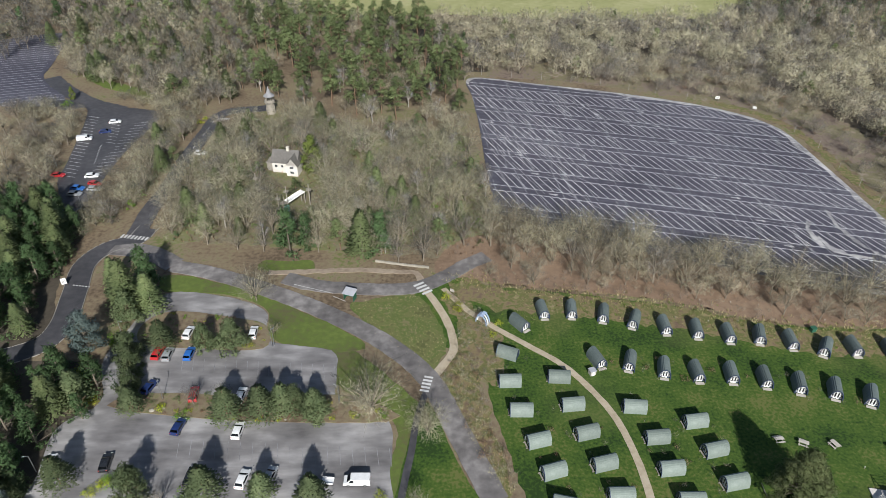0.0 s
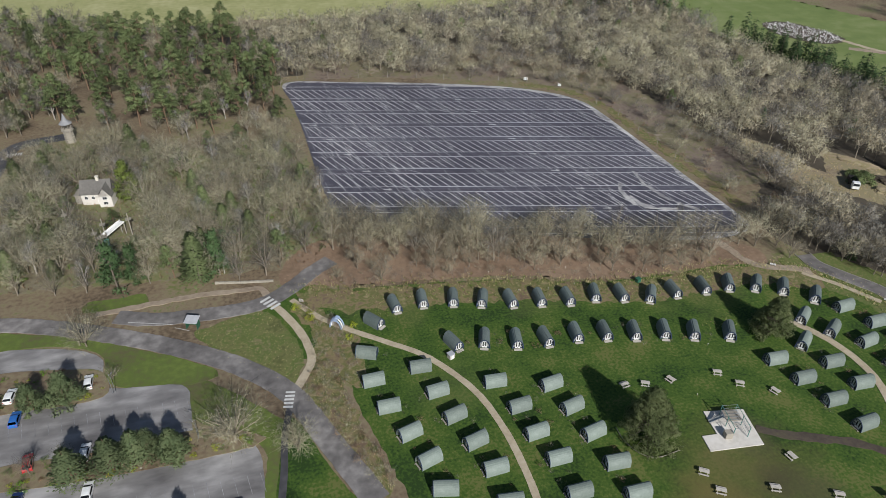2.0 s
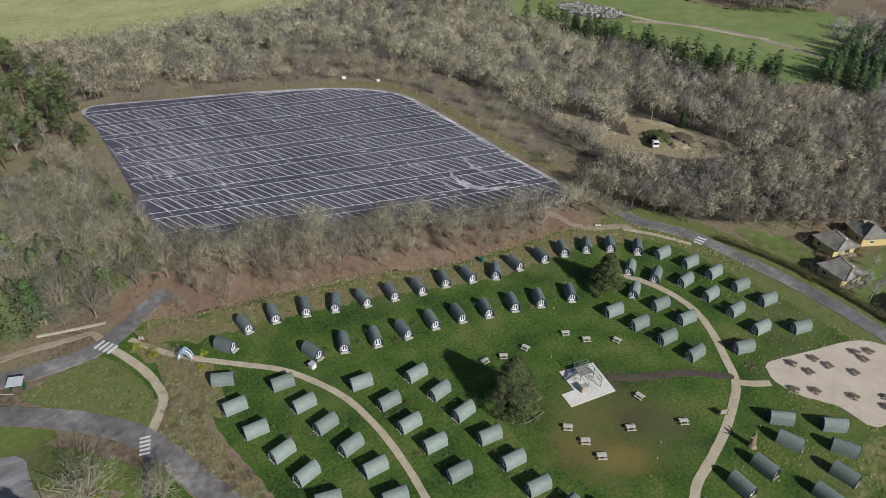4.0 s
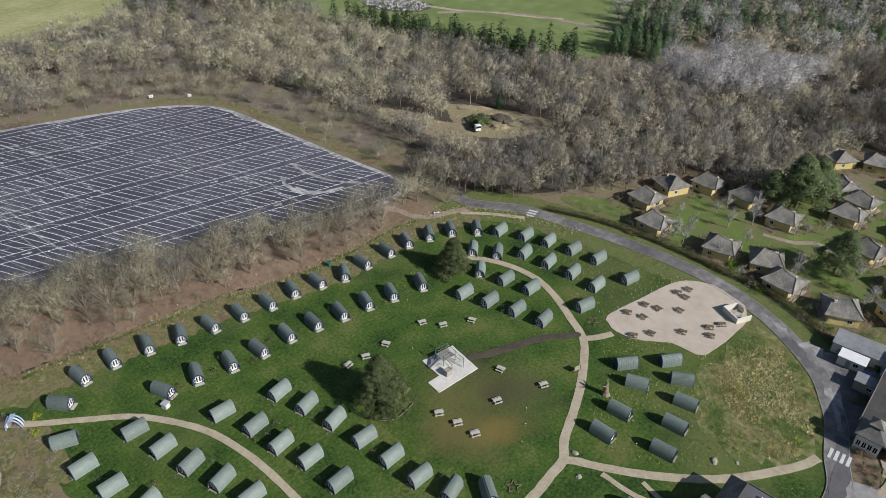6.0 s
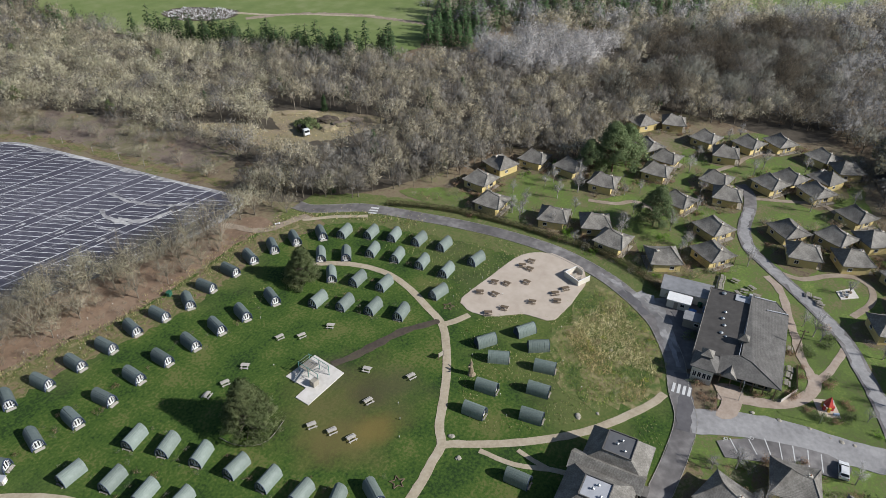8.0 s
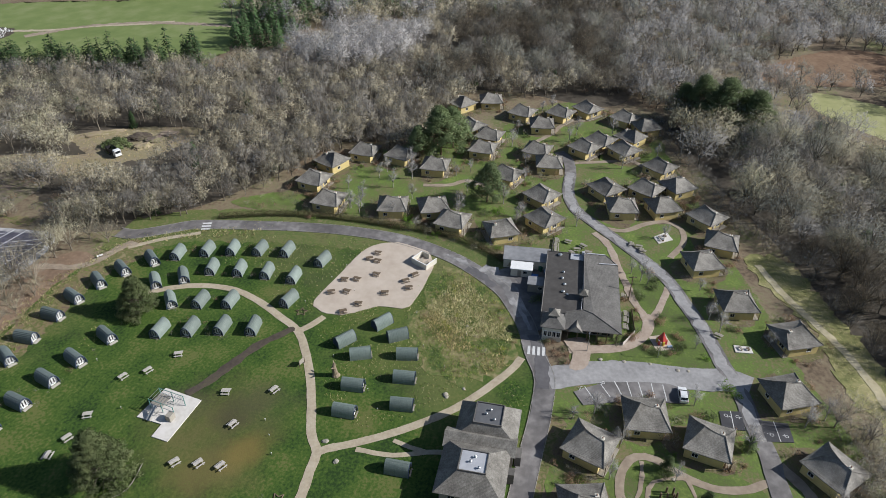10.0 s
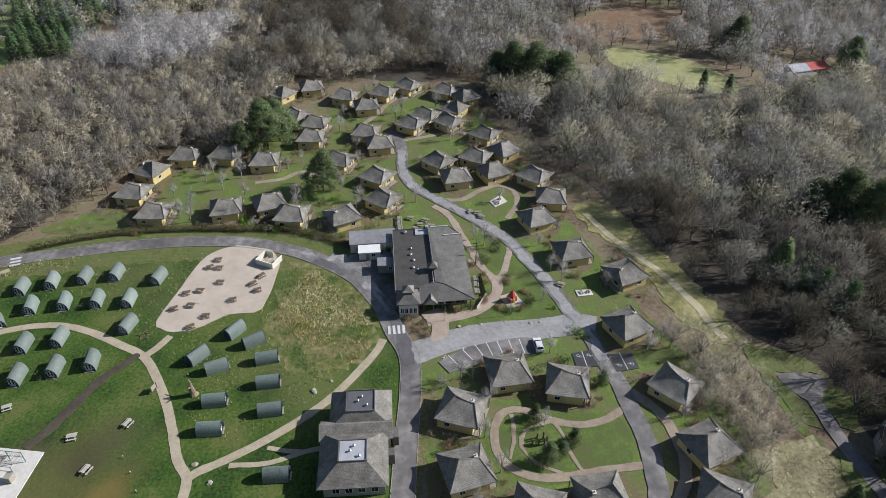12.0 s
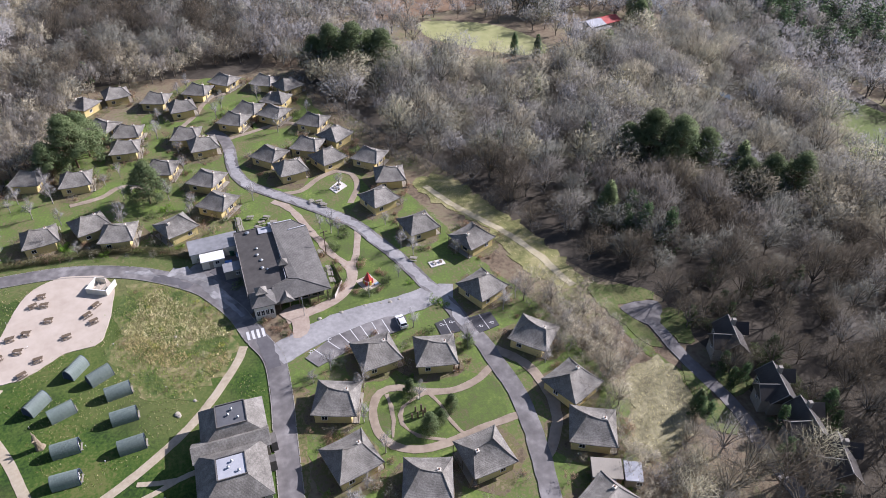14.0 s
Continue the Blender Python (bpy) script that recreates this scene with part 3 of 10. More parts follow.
ROAD_EAST = [
    (138.4, 121.5), (138.6, 116.5), (143.1, 108.6), (146.3, 103.4), (148.2, 96),
    (150, 85.4), (151.7, 75.1), (153.1, 59.4), (152.2, 43.1), (147.9, 29.7), (142.8, 20.7),
    (135.7, 12.1), (129.2, 7.7), (123.1, 4.6), (114.6, 1.9), (106.9, -1),
    (96.5, -1), (86.7, -0.1), (73.5, 1), (65.7, 1.6),
]
ROAD_FORECOURT = [
    (107.3, -1.5), (109.3, -6.1), (111.8, -13), (113.5, -22.4), (113.7, -31.8), (115.1, -40.1),
    (113.9, -44.5),
]
ROAD_CHALETS = [
    (52.7, -40.7), (57.2, -41.9), (64.4, -43.7), (73.9, -45.6), (82.9, -46.2), (91.7, -45.3),
    (95.9, -45.1), (103, -43.5), (113.1, -41.9), (118.5, -39.8), (129.7, -36.7), (139.9, -32.9),
    (150.8, -28.1), (164.4, -17), (172.6, -9.5), (179.4, -4), (189, -1.5), (201.6, -1.5),
    (210.3, -0.1), (215.7, 3.2),
]
ROAD_VALLEY = [
    (94.6, -83.6), (89.4, -84), (78.6, -84.2), (71.1, -85), (65.9, -85.7), (60.1, -85.6), (53.5, -84.4), (45, -83.8), (38, -83.2),
]
LANE_APRON = [(96.4, -79.6), (95.6, -87.6), (90, -86.4), (88, -84.8), (90, -82)]
LAWN_LANE_SPOTS = [
    [(90.4, -85.6), (92.9, -88.9), (90.5, -92.7), (84.5, -91), (80.7, -88.3), (82.5, -86)],
    [(71.4, -87), (72.6, -92), (69.2, -94.5), (66.2, -92), (65.6, -87.6)],
    [(76.5, -82.4), (73.9, -83.2), (68.8, -83.6), (63.9, -84), (58.8, -83.6), (58.6, -79.6), (64.6, -80), (70.1, -80.4)],
    [(106, -76.6), (100.5, -88.5), (96.4, -88.4), (97, -79.4), (89, -81.6), (82, -81.8), (83, -79.4), (90.5, -77.4), (96.7, -75.8)],
]
LANE_SIDE = [
    (93.9, -46.7), (87.8, -51.1), (79.6, -52.4), (72.9, -51.1), (67.6, -47.4), (64.4, -43.7),
]
PATH_BUFF = [
    (-4.8, 138.3), (-3.3, 135.8), (0.3, 127.7), (2.2, 120.9), (2.4, 115.3), (0.2, 110.8),
    (-1.9, 107.3),
]
PATH_PODS = [
    (0.1, 138.5), (5.9, 130.1), (11.9, 123.9), (20, 117), (27.1, 110.6), (32.4, 102.6),
    (35.7, 95.1), (37.5, 86), (38, 79), (38, 72), (37.6, 65.5),
]
PATH_TRACK = [
    (-46.2, 145.1), (-41.5, 145.2), (-34.4, 145.7), (-22, 146.4), (-10.7, 145.5), (-7.1, 145.3),
    (-5.1, 139.2),
]
PATH_EAST = [
    (115.9, 98.8), (119.5, 92.3), (121.4, 85.6), (121.3, 78), (118.4, 70.2), (114.3, 63.2),
    (110.3, 56.9), (104.5, 52.8), (96.9, 48.7), (88.9, 45.4), (82.5, 43), (78.3, 40.3),
    (74.1, 40.1), (69.4, 39.7), (64.3, 39.7),
]
PATH_PLAZA = [
    (110.3, 56.6), (112.7, 54.6), (116.4, 52.6),
]
PATH_SOUTH = [
    (77.8, 40.8), (79.5, 38.8), (81.8, 34.2), (86.6, 26.3), (93, 18.2), (99.2, 12.6),
    (108.1, 6.5), (112.5, 4.6),
]
PATH_HUT = [
    (80.6, 33.2), (80.7, 25.9), (82.8, 19.6), (83.5, 16),
]
PATH_HUT_SHORT = [
    (84.2, 26.6), (83.3, 23.1), (82.8, 19.6),
]
PATH_ROADSIDE = [
    (132.3, 114.8), (137.5, 108.5), (141.2, 102.5), (143.2, 99),
]
PATH_WEST_WOOD = [
    (119.3, 133.9), (121.3, 123.3), (125.2, 119.5), (134, 115.8), (133.7, 113.2),
]
PATH_LOOP = [
    (89.6, -45), (88.8, -43.1), (86.6, -39), (86, -33.7), (87.7, -28.2), (90.3, -23.8), (90.2, -19.9),
    (86.4, -17.3), (81, -16.9), (77, -18.9), (74.9, -22.2), (74.2, -27.5), (75.2, -35.8), (75.9, -44.4),
]
GARDEN_PATHS = [
    [(89.4, -21), (84.4, -20.7), (78.8, -19.3)],
    [(87.4, -29.4), (86.3, -25.3), (85.1, -23.1), (81.3, -21.8), (77.7, -24), (75, -28.5)],
    [(86.5, -29.4), (83.1, -30.5), (78.1, -31.2), (75, -32.4)],
]
PATH_CAFE = [
    (117.6, -5.5), (118.9, -11.9), (121.1, -17.9), (125.8, -22.4), (130.6, -23.8), (133.5, -22.9),
]
PATH_CAFE_UPPER = [
    (132.2, -23.4), (134.4, -22.4), (138.6, -20.4), (149.1, -17.6), (162, -13.9), (167.4, -10),
]
PATH_CAFE_LINK = [
    (130.6, -23.8), (132.6, -24.6), (136, -26.3), (143.7, -28.7), (146.5, -29.4),
]
LAWN_LOOP = [
    (87.5, -42.6), (89.4, -37), (89.6, -30), (91.6, -22), (86.5, -15.4), (80.5, -15), (75, -18), (73, -25), (73.4, -34), (75.6, -41), (81, -43.6),
]
PATH_CRESCENT = [
    (170.7, -11.7), (170.2, -18.4), (174.9, -24.2), (177.6, -30.1), (174.7, -34.4), (167.5, -34.6),
    (159.4, -30.5),
]
PATH_CHALET_A = [
    (183.2, 43.7), (185.1, 35.6), (189.2, 30.1), (185.1, 21.1),
]
PATH_CHALET_B = [
    (221.9, 11.6), (230.3, 6.5), (237.1, 3.9), (242.6, -0.2), (243.7, -4.6),
]
PATH_CHALET_C = [
    (208.4, -1.5), (211.1, -10), (214.3, -20.5), (210.5, -25.5),
]
FOOTPATH_DARK = [
    (-3.4, 103.3), (-5.2, 94.8), (-6, 87.1), (-7, 80.1), (-7.8, 72.9),
]
MUD_TRACK = [
    (86.7, 72.2), (93.6, 68.3), (103.1, 64.1), (111.1, 58),
]
TRACK_SAND = [
    (161.0, -53.3), (150.1, -57.2), (141.3, -61.5), (134.4, -65.3), (126.6, -68.4), (119.5, -70.6), (113.2, -71.6), (107, -73),
]
SAND_PLAZA = [
    (121.5, 57.0), (132.6, 54.5), (146.0, 50.8), (150.6, 43.5), (149.8, 36.1), (143.5, 31.7), (137.1, 31.5), (124.3, 33.7), (122.9, 40.8), (118.5, 47.3), (117.5, 52.2), (118.9, 55.3),
]
SLAB = [
    (87.3, 77.3), (85.7, 68.3), (74.5, 69.6), (75, 73.3), (78.2, 73), (78.9, 78.9),
]
LOT_BIG = [
    (11.6, 288), (40, 281.3), (72.5, 271.5), (100, 260.5), (116.1, 250), (123.8, 241), (127.5, 231), (129.5, 208.8),
    (131, 187.3), (132.2, 166.9), (134, 147), (133, 138), (122.2, 135), (100.4, 139.5),
    (53.8, 156.5), (16.9, 175.3), (15.6, 185.6), (14.4, 203.7), (13.4, 240), (12, 265),
]
CAR_PARK = [
    (-70.8, 135.6), (-55.1, 134.9), (-43.3, 129), (-40.6, 118.7), (-25.5, 115.2), (-23.2, 107.7),
    (-21.8, 99.9), (-11, 94.6), (-9.8, 80.9), (-10, 74.5), (-26.8, 71.3), (-50.9, 71.2),
    (-73.7, 71.1), (-76.1, 81.5), (-77.6, 92.5), (-71.8, 99.7), (-76.2, 111), (-74.8, 121.2),
]
ISLAND_NORTH = [
    (-71.8, 123.9), (-65.7, 128.9), (-48.2, 126.1), (-42, 123.4), (-41.3, 115.9), (-56.2, 115.8),
    (-69.4, 117.2),
]
ISLAND_SOUTH = [
    (-69, 99.7), (-59.3, 101.9), (-40.4, 100.9), (-22.8, 101.5), (-11.2, 97.8), (-11.4, 94.3),
    (-40.5, 94.4), (-66.4, 97.1),
]
ISLAND_WEST = [
    (-79.2, 97.5), (-81.2, 107.4), (-75.2, 106.8), (-71.8, 99.7), (-74.4, 96.5),
]
CAR_PARK_WEST = [
    (-124.8, 193.5), (-128.4, 209.5), (-140.1, 251.7), (-149.1, 251.6), (-162.1, 263.1), (-148.8, 261.3),
    (-131.1, 255.6), (-111.1, 250.1), (-109.6, 237.7), (-111.1, 215.4), (-111, 198.7), (-109.8, 181.5),
    (-112.7, 174.8),
]
LOT_WEST = [
    (-191.8, 347), (-206.2, 346.8), (-221.2, 338.7), (-262.6, 329.3), (-221.6, 254.7), (-176.4, 255.2),
    (-153.8, 255.4), (-155.3, 265.2), (-167.5, 277.7), (-175.3, 288.9), (-177.4, 298.4), (-181.1, 313.7),
]
BAYS_FORECOURT = [
    (104.6, -7.4), (108.7, -13.7), (110.6, -22.2), (111.2, -27.3), (109.9, -31.5), (106.2, -30.8),
    (105.5, -26.2), (104.3, -18.4), (101.2, -9.5),
]
BAYS_EAST = [
    (105.5, -37.0), (106.3, -41.4), (101.3, -41.6), (100.9, -37.1),
]
YARD_CAFE = [
    (140.1, 16.4), (145.5, 11.9), (147.7, 5.9), (144.7, 0.7), (124.8, 0.1), (123, 5.5),
    (132.7, 10.9),
]
PAVING_CAFE = [
    (120.2, -4.3), (122, -9.7), (115.5, -10.5), (111.7, -9.1), (111.3, -6.1), (116.5, -6.6),
]
VALLEY_TURN = [
    (95.9, -79.4), (96.9, -83.6), (95.4, -88.9), (91.9, -88.1), (89.1, -82.7),
]
LAWN_PODS = [
    (-7.3, 135.7), (0.7, 142.3), (6.4, 143.1), (13.2, 139.4), (27.4, 137.6), (41.9, 134.9),
    (58, 131.7), (77.3, 125.3), (100, 123.4), (115.1, 123.1), (133.7, 116.3), (143.7, 98.2),
    (147.6, 83.3), (148.6, 71.8), (151, 58), (150, 43), (145, 30), (118.2, 5.4),
    (107.3, 1.4), (91.4, 0.7), (76.1, 2.9), (65.5, 3.5), (62.8, 39.9), (47.4, 43),
    (34, 54), (20, 62), (14.7, 78), (13.3, 86), (10.1, 100.8), (10.7, 112.4),
    (9.2, 119.5), (0.3, 116.8),
]
LAWN_TRIANGLE = [
    (-20, 133.3), (-7.3, 135.7), (-1.5, 126.6), (0.9, 117.8), (-0.2, 113.3), (-2.8, 109.1),
    (-11.5, 117.6), (-20.3, 126.8), (-23.2, 132),
]
LAWN_CAR_PARK = [
    (-71.3, 137.2), (-72.5, 143.7), (-59.8, 141.3), (-45.5, 135), (-29.7, 126.2), (-17.8, 117.5),
    (-22.8, 115), (-39.3, 118.7), (-43.4, 129.8), (-55.3, 135.7),
]
LAWN_SOUTH_WEST = [
    (-8.4, 77.6), (-6.2, 91.8), (-4.1, 100), (-1.4, 96.9), (1.6, 88.1), (4.4, 81),
    (6.3, 74.5), (-8.1, 71.4),
]
LAWN_TRACK = [
    (-41.8, 150.3), (-35.3, 150.5), (-34.8, 145.2), (-41.6, 145.9), (-49.3, 146.4), (-48.9, 150.5),
]
LAWN_CHALETS = [
    (159.3, 68.9), (169.2, 75.5), (185.4, 74.7), (193.9, 64.7), (195.5, 46.1), (194.1, 32),
    (226, 25.4), (239.7, 21), (259.5, 4.4), (250.4, -19.6), (237.5, -30.4), (213.3, -35),
    (192.7, -40.2), (174.8, -43.6), (144.6, -50.7), (124, -51.9), (108.5, -58.1), (99.2, -61.7),
    (82.4, -59.2), (69.6, -50.5), (66.5, -9.4), (81.6, -3.3), (102, -2.9), (108, -7),
    (118.9, -36.9), (156.3, -25), (147.7, -15.4), (159.7, -6.3), (160.1, 12), (162.2, 34.1),
]
BANK_YELLOW = [
    (163, -50), (167, -56), (161.4, -63), (148.1, -67), (134.7, -71.6), (124.6, -74.4), (112, -76), (107, -74), (109, -68), (118, -64), (131.7, -63), (143.1, -58.5), (152.8, -53),
]
SCRUB_VALLEY = [
    (78.5, -70.6), (79.2, -77.8), (74.2, -80.4), (66.5, -79.2), (60, -72.4), (56.4, -63.4), (61.8, -60.6), (69.5, -65.8),
]
FIELD_NORTH = [
    (-82.3, 380.4), (-8, 386.8), (69.1, 377), (165.8, 389.1), (249.3, 475.9), (87.4, 524.5),
    (-116.1, 521), (-230, 501.2),
]
FIELD_EAST = [
    (232, 293.8), (253.5, 226), (272, 165.6), (307, 166.7), (322.4, 178.7), (317.8, 215.5),
    (348.7, 244.3), (313.5, 349.7), (270.9, 403), (226.7, 368.7), (233, 338.8),
]
FIELD_EAST_FAR = [
    (449, 52.4), (424.7, 33.3), (448.8, -20.2), (551.5, -47.5), (514.6, 64.1),
]
FIELD_SOUTH = [
    (291, -93), (290, -107), (278, -126), (258, -136), (243, -135), (243, -122), (257, -105), (273, -93),
]
FIELD_VALLEY = [
    (171.5, -212.3), (153.6, -222.4), (136.3, -221.6), (128.4, -193.5), (132.1, -188.1), (146.2, -192.8),
]
CLEARING = [
    (189.5, 174), (197, 164), (203, 151), (206, 134), (198, 131), (185, 136), (176, 145), (178, 157), (183, 166),
]
ROUGH_MEADOW = [
    (140.1, 28.1), (141.1, 20.6), (132.8, 12.8), (121.3, 5.6), (107.6, 9.2), (101.8, 18.6),
    (109.2, 27.3), (121.5, 31.1),
]
STONES_PATCH = [
    (266.7, 311.7), (281.6, 310.6), (291, 288.9), (289.2, 276.2), (274.4, 274.7), (262.9, 292.4),
]
CHALETS_NORTH = [
    (165.1, 69.3, -185.5), (165.7, 49.9, -169.9), (167.7, 38.1, 111.9), (161.7, 31, -188.5), (160.4, 15, 116),
    (168.8, 5.2, -218.6), (182, 7.1, -215.4), (192.3, 19.4, -200.9), (202.4, 6.8, -173.9), (211.4, 11.4, 77.4),
    (208.3, 29.7, -183.8), (218.9, 28.9, -193), (225.6, 36.5, -214.9), (243.9, 41.8, -219.2), (249.6, 33, -167.8),
    (241.5, 19.7, -199.9), (231.8, 11.7, 97.7), (244.2, 5.5, -206.7), (250.3, -4.5, -223), (244.9, -18.2, -213),
    (237.8, -25.6, -153.2), (223.9, -9.6, -212.2), (227.5, -21.6, -214.9), (217.2, -4.4, -214.2), (218.4, -17.8, -224),
    (208.3, -29, -218.5), (195.3, -33.7, 126.1), (192.7, -24.2, -213.1), (190.5, -12.2, 133.3), (179.6, -16.5, 99.4),
]
CHALETS_SOUTH = [
    (182.3, -28.4, 112.9), (188.1, 74.7, -205.7), (197.9, 68.2, -184.7), (198.2, 55.6, -196.2), (192.9, 42.9, -179.4),
    (176, 78, -191.2), (179.9, -40.9, -222.3), (166.8, -43.2, -190.1), (155.7, -37.1, 109.6), (140.1, -43.5, 99.8),
    (130.6, -56.6, 112.6), (111.2, -50, 113.4), (98.9, -20.6, -174.2), (89.8, -10.1, -201.1), (95.4, -32.5, -192.9),
    (93.8, -54.9, 133.2), (77.7, -55.9, 112.7), (75.2, -9.5, 103.7), (66.7, -21.1, 71.2), (68.4, -34.7, 95.8),
    (67.3, -54.3, -207.9), (51.2, -48.8, 28),
]
BENCHES = [
    (88.2, 87.9), (91, 83.7), (97, 79.8), (77.1, 88.7), (71.1, 89), (66.6, 89.9),
    (88.8, 64.3), (70.3, 65.6), (71, 61.1), (71.3, 56.7), (81.1, 59), (91.5, 54.6),
]
BENCHES_PLAZA = [
    (144.1, 47.2), (141.1, 48.7), (140.6, 46.3), (131, 52.3), (131.8, 49.2), (134.8, 44.9),
    (125.4, 53.9), (126.4, 50.2), (118.8, 48.6), (122.4, 45.9), (127.9, 40.7), (133.8, 36.8),
    (136.8, 35.1), (131.2, 35.3),
]
CARS = [
    (-59.7, 120.6, 85.8), (-44.5, 120.7, 92.8), (-64.5, 113.7, 85), (-62.1, 113.3, 90), (-57.3, 113.5, 89.1), (-42.6, 101, 86.8),
    (-53, 92.4, 81.6), (-40.8, 91.5, 86.9), (-74.7, 83.4, 92.6), (-46.9, 80.6, 87.5), (-37.1, 80, 82.6), (-32.2, 80.8, 78.2),
    (-15.8, 79.7, -179.7), (-52.6, 101.2, 98.8), (-64, 83.6, 97.6), (-62.7, 103.2, 73.8),
]
CARS_WEST = [
    (-124.2, 239.5, 11.9), (-124.3, 230.8, 10.3), (-129.3, 224.6, 13.1), (-126.1, 197.4, -5.7), (-114.9, 197, 8.1), (-115.9, 188.8, -8.7),
    (-115.3, 185.2, -3.1), (-111.7, 191.6, -20.5), (-110.5, 188.5, 0.4), (-84.3, 213.6, -4.9),
]
CAR_FORECOURT = [
    (108.1, -29.9, 3),
]
HILL_BRACKEN = [
    (311.6, -74.2), (344.4, -107.5), (352.9, -131.8), (335.4, -145.4), (311.5, -136.1), (301.7, -107.1),
    (300.8, -82.3),
]
TRACK_FIELD = [
    (287.8, 276.8), (293.7, 258.5), (304, 242.4), (312.1, 222.3), (320.1, 207.5),
]
TRACK_FIELD_EAST = [
    (282, 265.7), (300.3, 249), (313.7, 224), (318.1, 201), (320.2, 174.7),
]
ROAD_LOT_WEST = [
    (-170.9, 286.7), (-156.5, 271.4), (-141.9, 259.4), (-126.6, 251.8),
]
BAYS_EAST_TWO = [
    (104.7, -44.6), (105.0, -50.3), (100.2, -50.6), (99.3, -45.3),
]
FIELD_SOUTH_OPEN = [
    (293, -90), (292, -110), (280, -129), (258, -140), (236, -138), (231, -122), (244, -98), (266, -86),
]
WOOD_BELT = [
    (12.2, 158.2), (16.9, 173.6), (53.6, 155.9), (100.4, 139.5), (123, 133.4), (128.3, 128.4),
    (123.3, 124.7), (95.1, 131), (57.9, 140.7), (34.1, 146.7),
]
WOOD_NORTH = [
    (-3.7, 287.1), (13.3, 295.7), (53.3, 289.1), (78.8, 281.3), (84.1, 317.5), (116.9, 302.5),
    (134.9, 288.6), (149.3, 254.7), (157.1, 219.7), (155.7, 178.6), (151.1, 157), (146.3, 155.9),
    (167.8, 154.3), (237.6, 212.7), (222.6, 283.1), (225.9, 307.3), (157.7, 374.9), (65, 369.6),
    (-7.6, 365.7),
]
WOOD_PINES = [
    (-91.3, 350.1), (-69.1, 375.2), (-26.2, 375.8), (-4.5, 351.1), (11.5, 301.4), (8.7, 242.6),
    (-9.5, 237.3), (-31.3, 242.2), (-59.6, 255.6), (-80.4, 267.1),
]
WOOD_WEST = [
    (-80, 167.9), (-86, 202.9), (-80.3, 231.7), (-72.2, 241.8), (-60.5, 236.8), (-30.3, 232.1),
    (7.3, 230), (13.7, 192.1), (13.6, 162.6), (8.7, 152.7), (-13.1, 153.9), (-35.1, 155.2),
    (-56.4, 159.2), (-77.1, 159.1),
]
WOOD_FAR_WEST = [
    (-194.9, 348.8), (-190.1, 401.5), (-92.9, 402.9), (-69.1, 375.2), (-91.3, 350.1), (-80.4, 267.1),
    (-85.1, 249.7), (-102.3, 255.2), (-116.7, 257.9), (-148.3, 279), (-168.3, 299.5),
]
WOOD_HEDGE_WEST = [
    (-101.4, 191.2), (-103.3, 219.8), (-103.2, 244.2), (-93.7, 241.7), (-91.3, 219.9), (-90.2, 187.7),
    (-90.6, 174.1), (-98.1, 167.8), (-104.4, 170.8),
]
WOOD_LEFT = [
    (-159.6, 223.9), (-173.1, 248.9), (-147.7, 246.5), (-137.6, 233.6), (-123.9, 191.1), (-127.6, 183.9),
    (-138.1, 183.8),
]
EVERGREENS_WEST = [
    (-134.5, 177.1), (-118.3, 177.2), (-103.4, 164.7), (-103.2, 153.4), (-98.1, 135.9), (-93.7, 120.9),
    (-110.1, 116.9), (-139.3, 167.5),
]
EVERGREENS_NEAR = [
    (-102.4, 107.9), (-89.2, 111.5), (-75.8, 109.8), (-71.6, 98.2), (-76.3, 89.3), (-75.5, 78.9),
    (-85.3, 74.1),
]
WOOD_EAST = [
    (167.8, 154.3), (138.5, 139.1), (140, 122), (152.7, 109.5), (164.9, 100.2), (188.7, 87.8),
    (203.7, 86.4), (215.2, 57.2), (247.9, 48.7), (263, 44.2), (265.4, 23.6), (269.3, -21.3),
    (400.3, -14.2), (349.4, 74.6), (276.1, 123.2), (257.5, 159.7), (237.6, 212.7),
]
WOOD_SPRUCE_EDGE = [
    (227.5, 288.7), (235.4, 238.9), (245.3, 188.9), (260.8, 158.7), (270.6, 167.8), (254, 198.7),
    (247.9, 243), (239.8, 294.1),
]
WOOD_SPRUCE_BLOCK = [
    (282.7, 156.2), (285.6, 136.6), (336, 138.8), (385, 43.7), (418.6, 47), (368.4, 156.8),
    (349.5, 175.8), (324.1, 176.2),
]
WOOD_SOUTH = [
    (244.3, -34.9), (214.6, -42.9), (188.7, -53.7), (161.5, -63.6), (132.9, -71.1), (115.7, -76.3),
    (101.9, -89.6), (115.1, -113.8), (230.7, -178.3), (232.1, -143.7), (236.3, -112), (247, -94.7),
    (263.3, -65.8), (282.6, -45.5),
]
WOOD_VALLEY = [
    (117.1, -96.2), (104.7, -103.2), (83.3, -108), (67.8, -109.9), (47.9, -108.9), (50.3, -131.5),
    (129.7, -229), (157.8, -196.6), (234.8, -222.2), (250.7, -174.6), (225.4, -133.4), (171.4, -106.9),
    (139, -98.7),
]
WOOD_VALLEY_NEAR = [
    (50.5, -61.1), (56.6, -72.7), (57.7, -85.3), (50.2, -90.8), (40.5, -89.4), (32.5, -81.6),
    (42.8, -52.6),
]
SCRUB_LINE = [
    (116.7, -61.1), (107.8, -73.3), (95.8, -74.8), (84.2, -71.7), (73.6, -63.5), (80, -63.7),
    (93.8, -61.9), (104, -59.2),
]
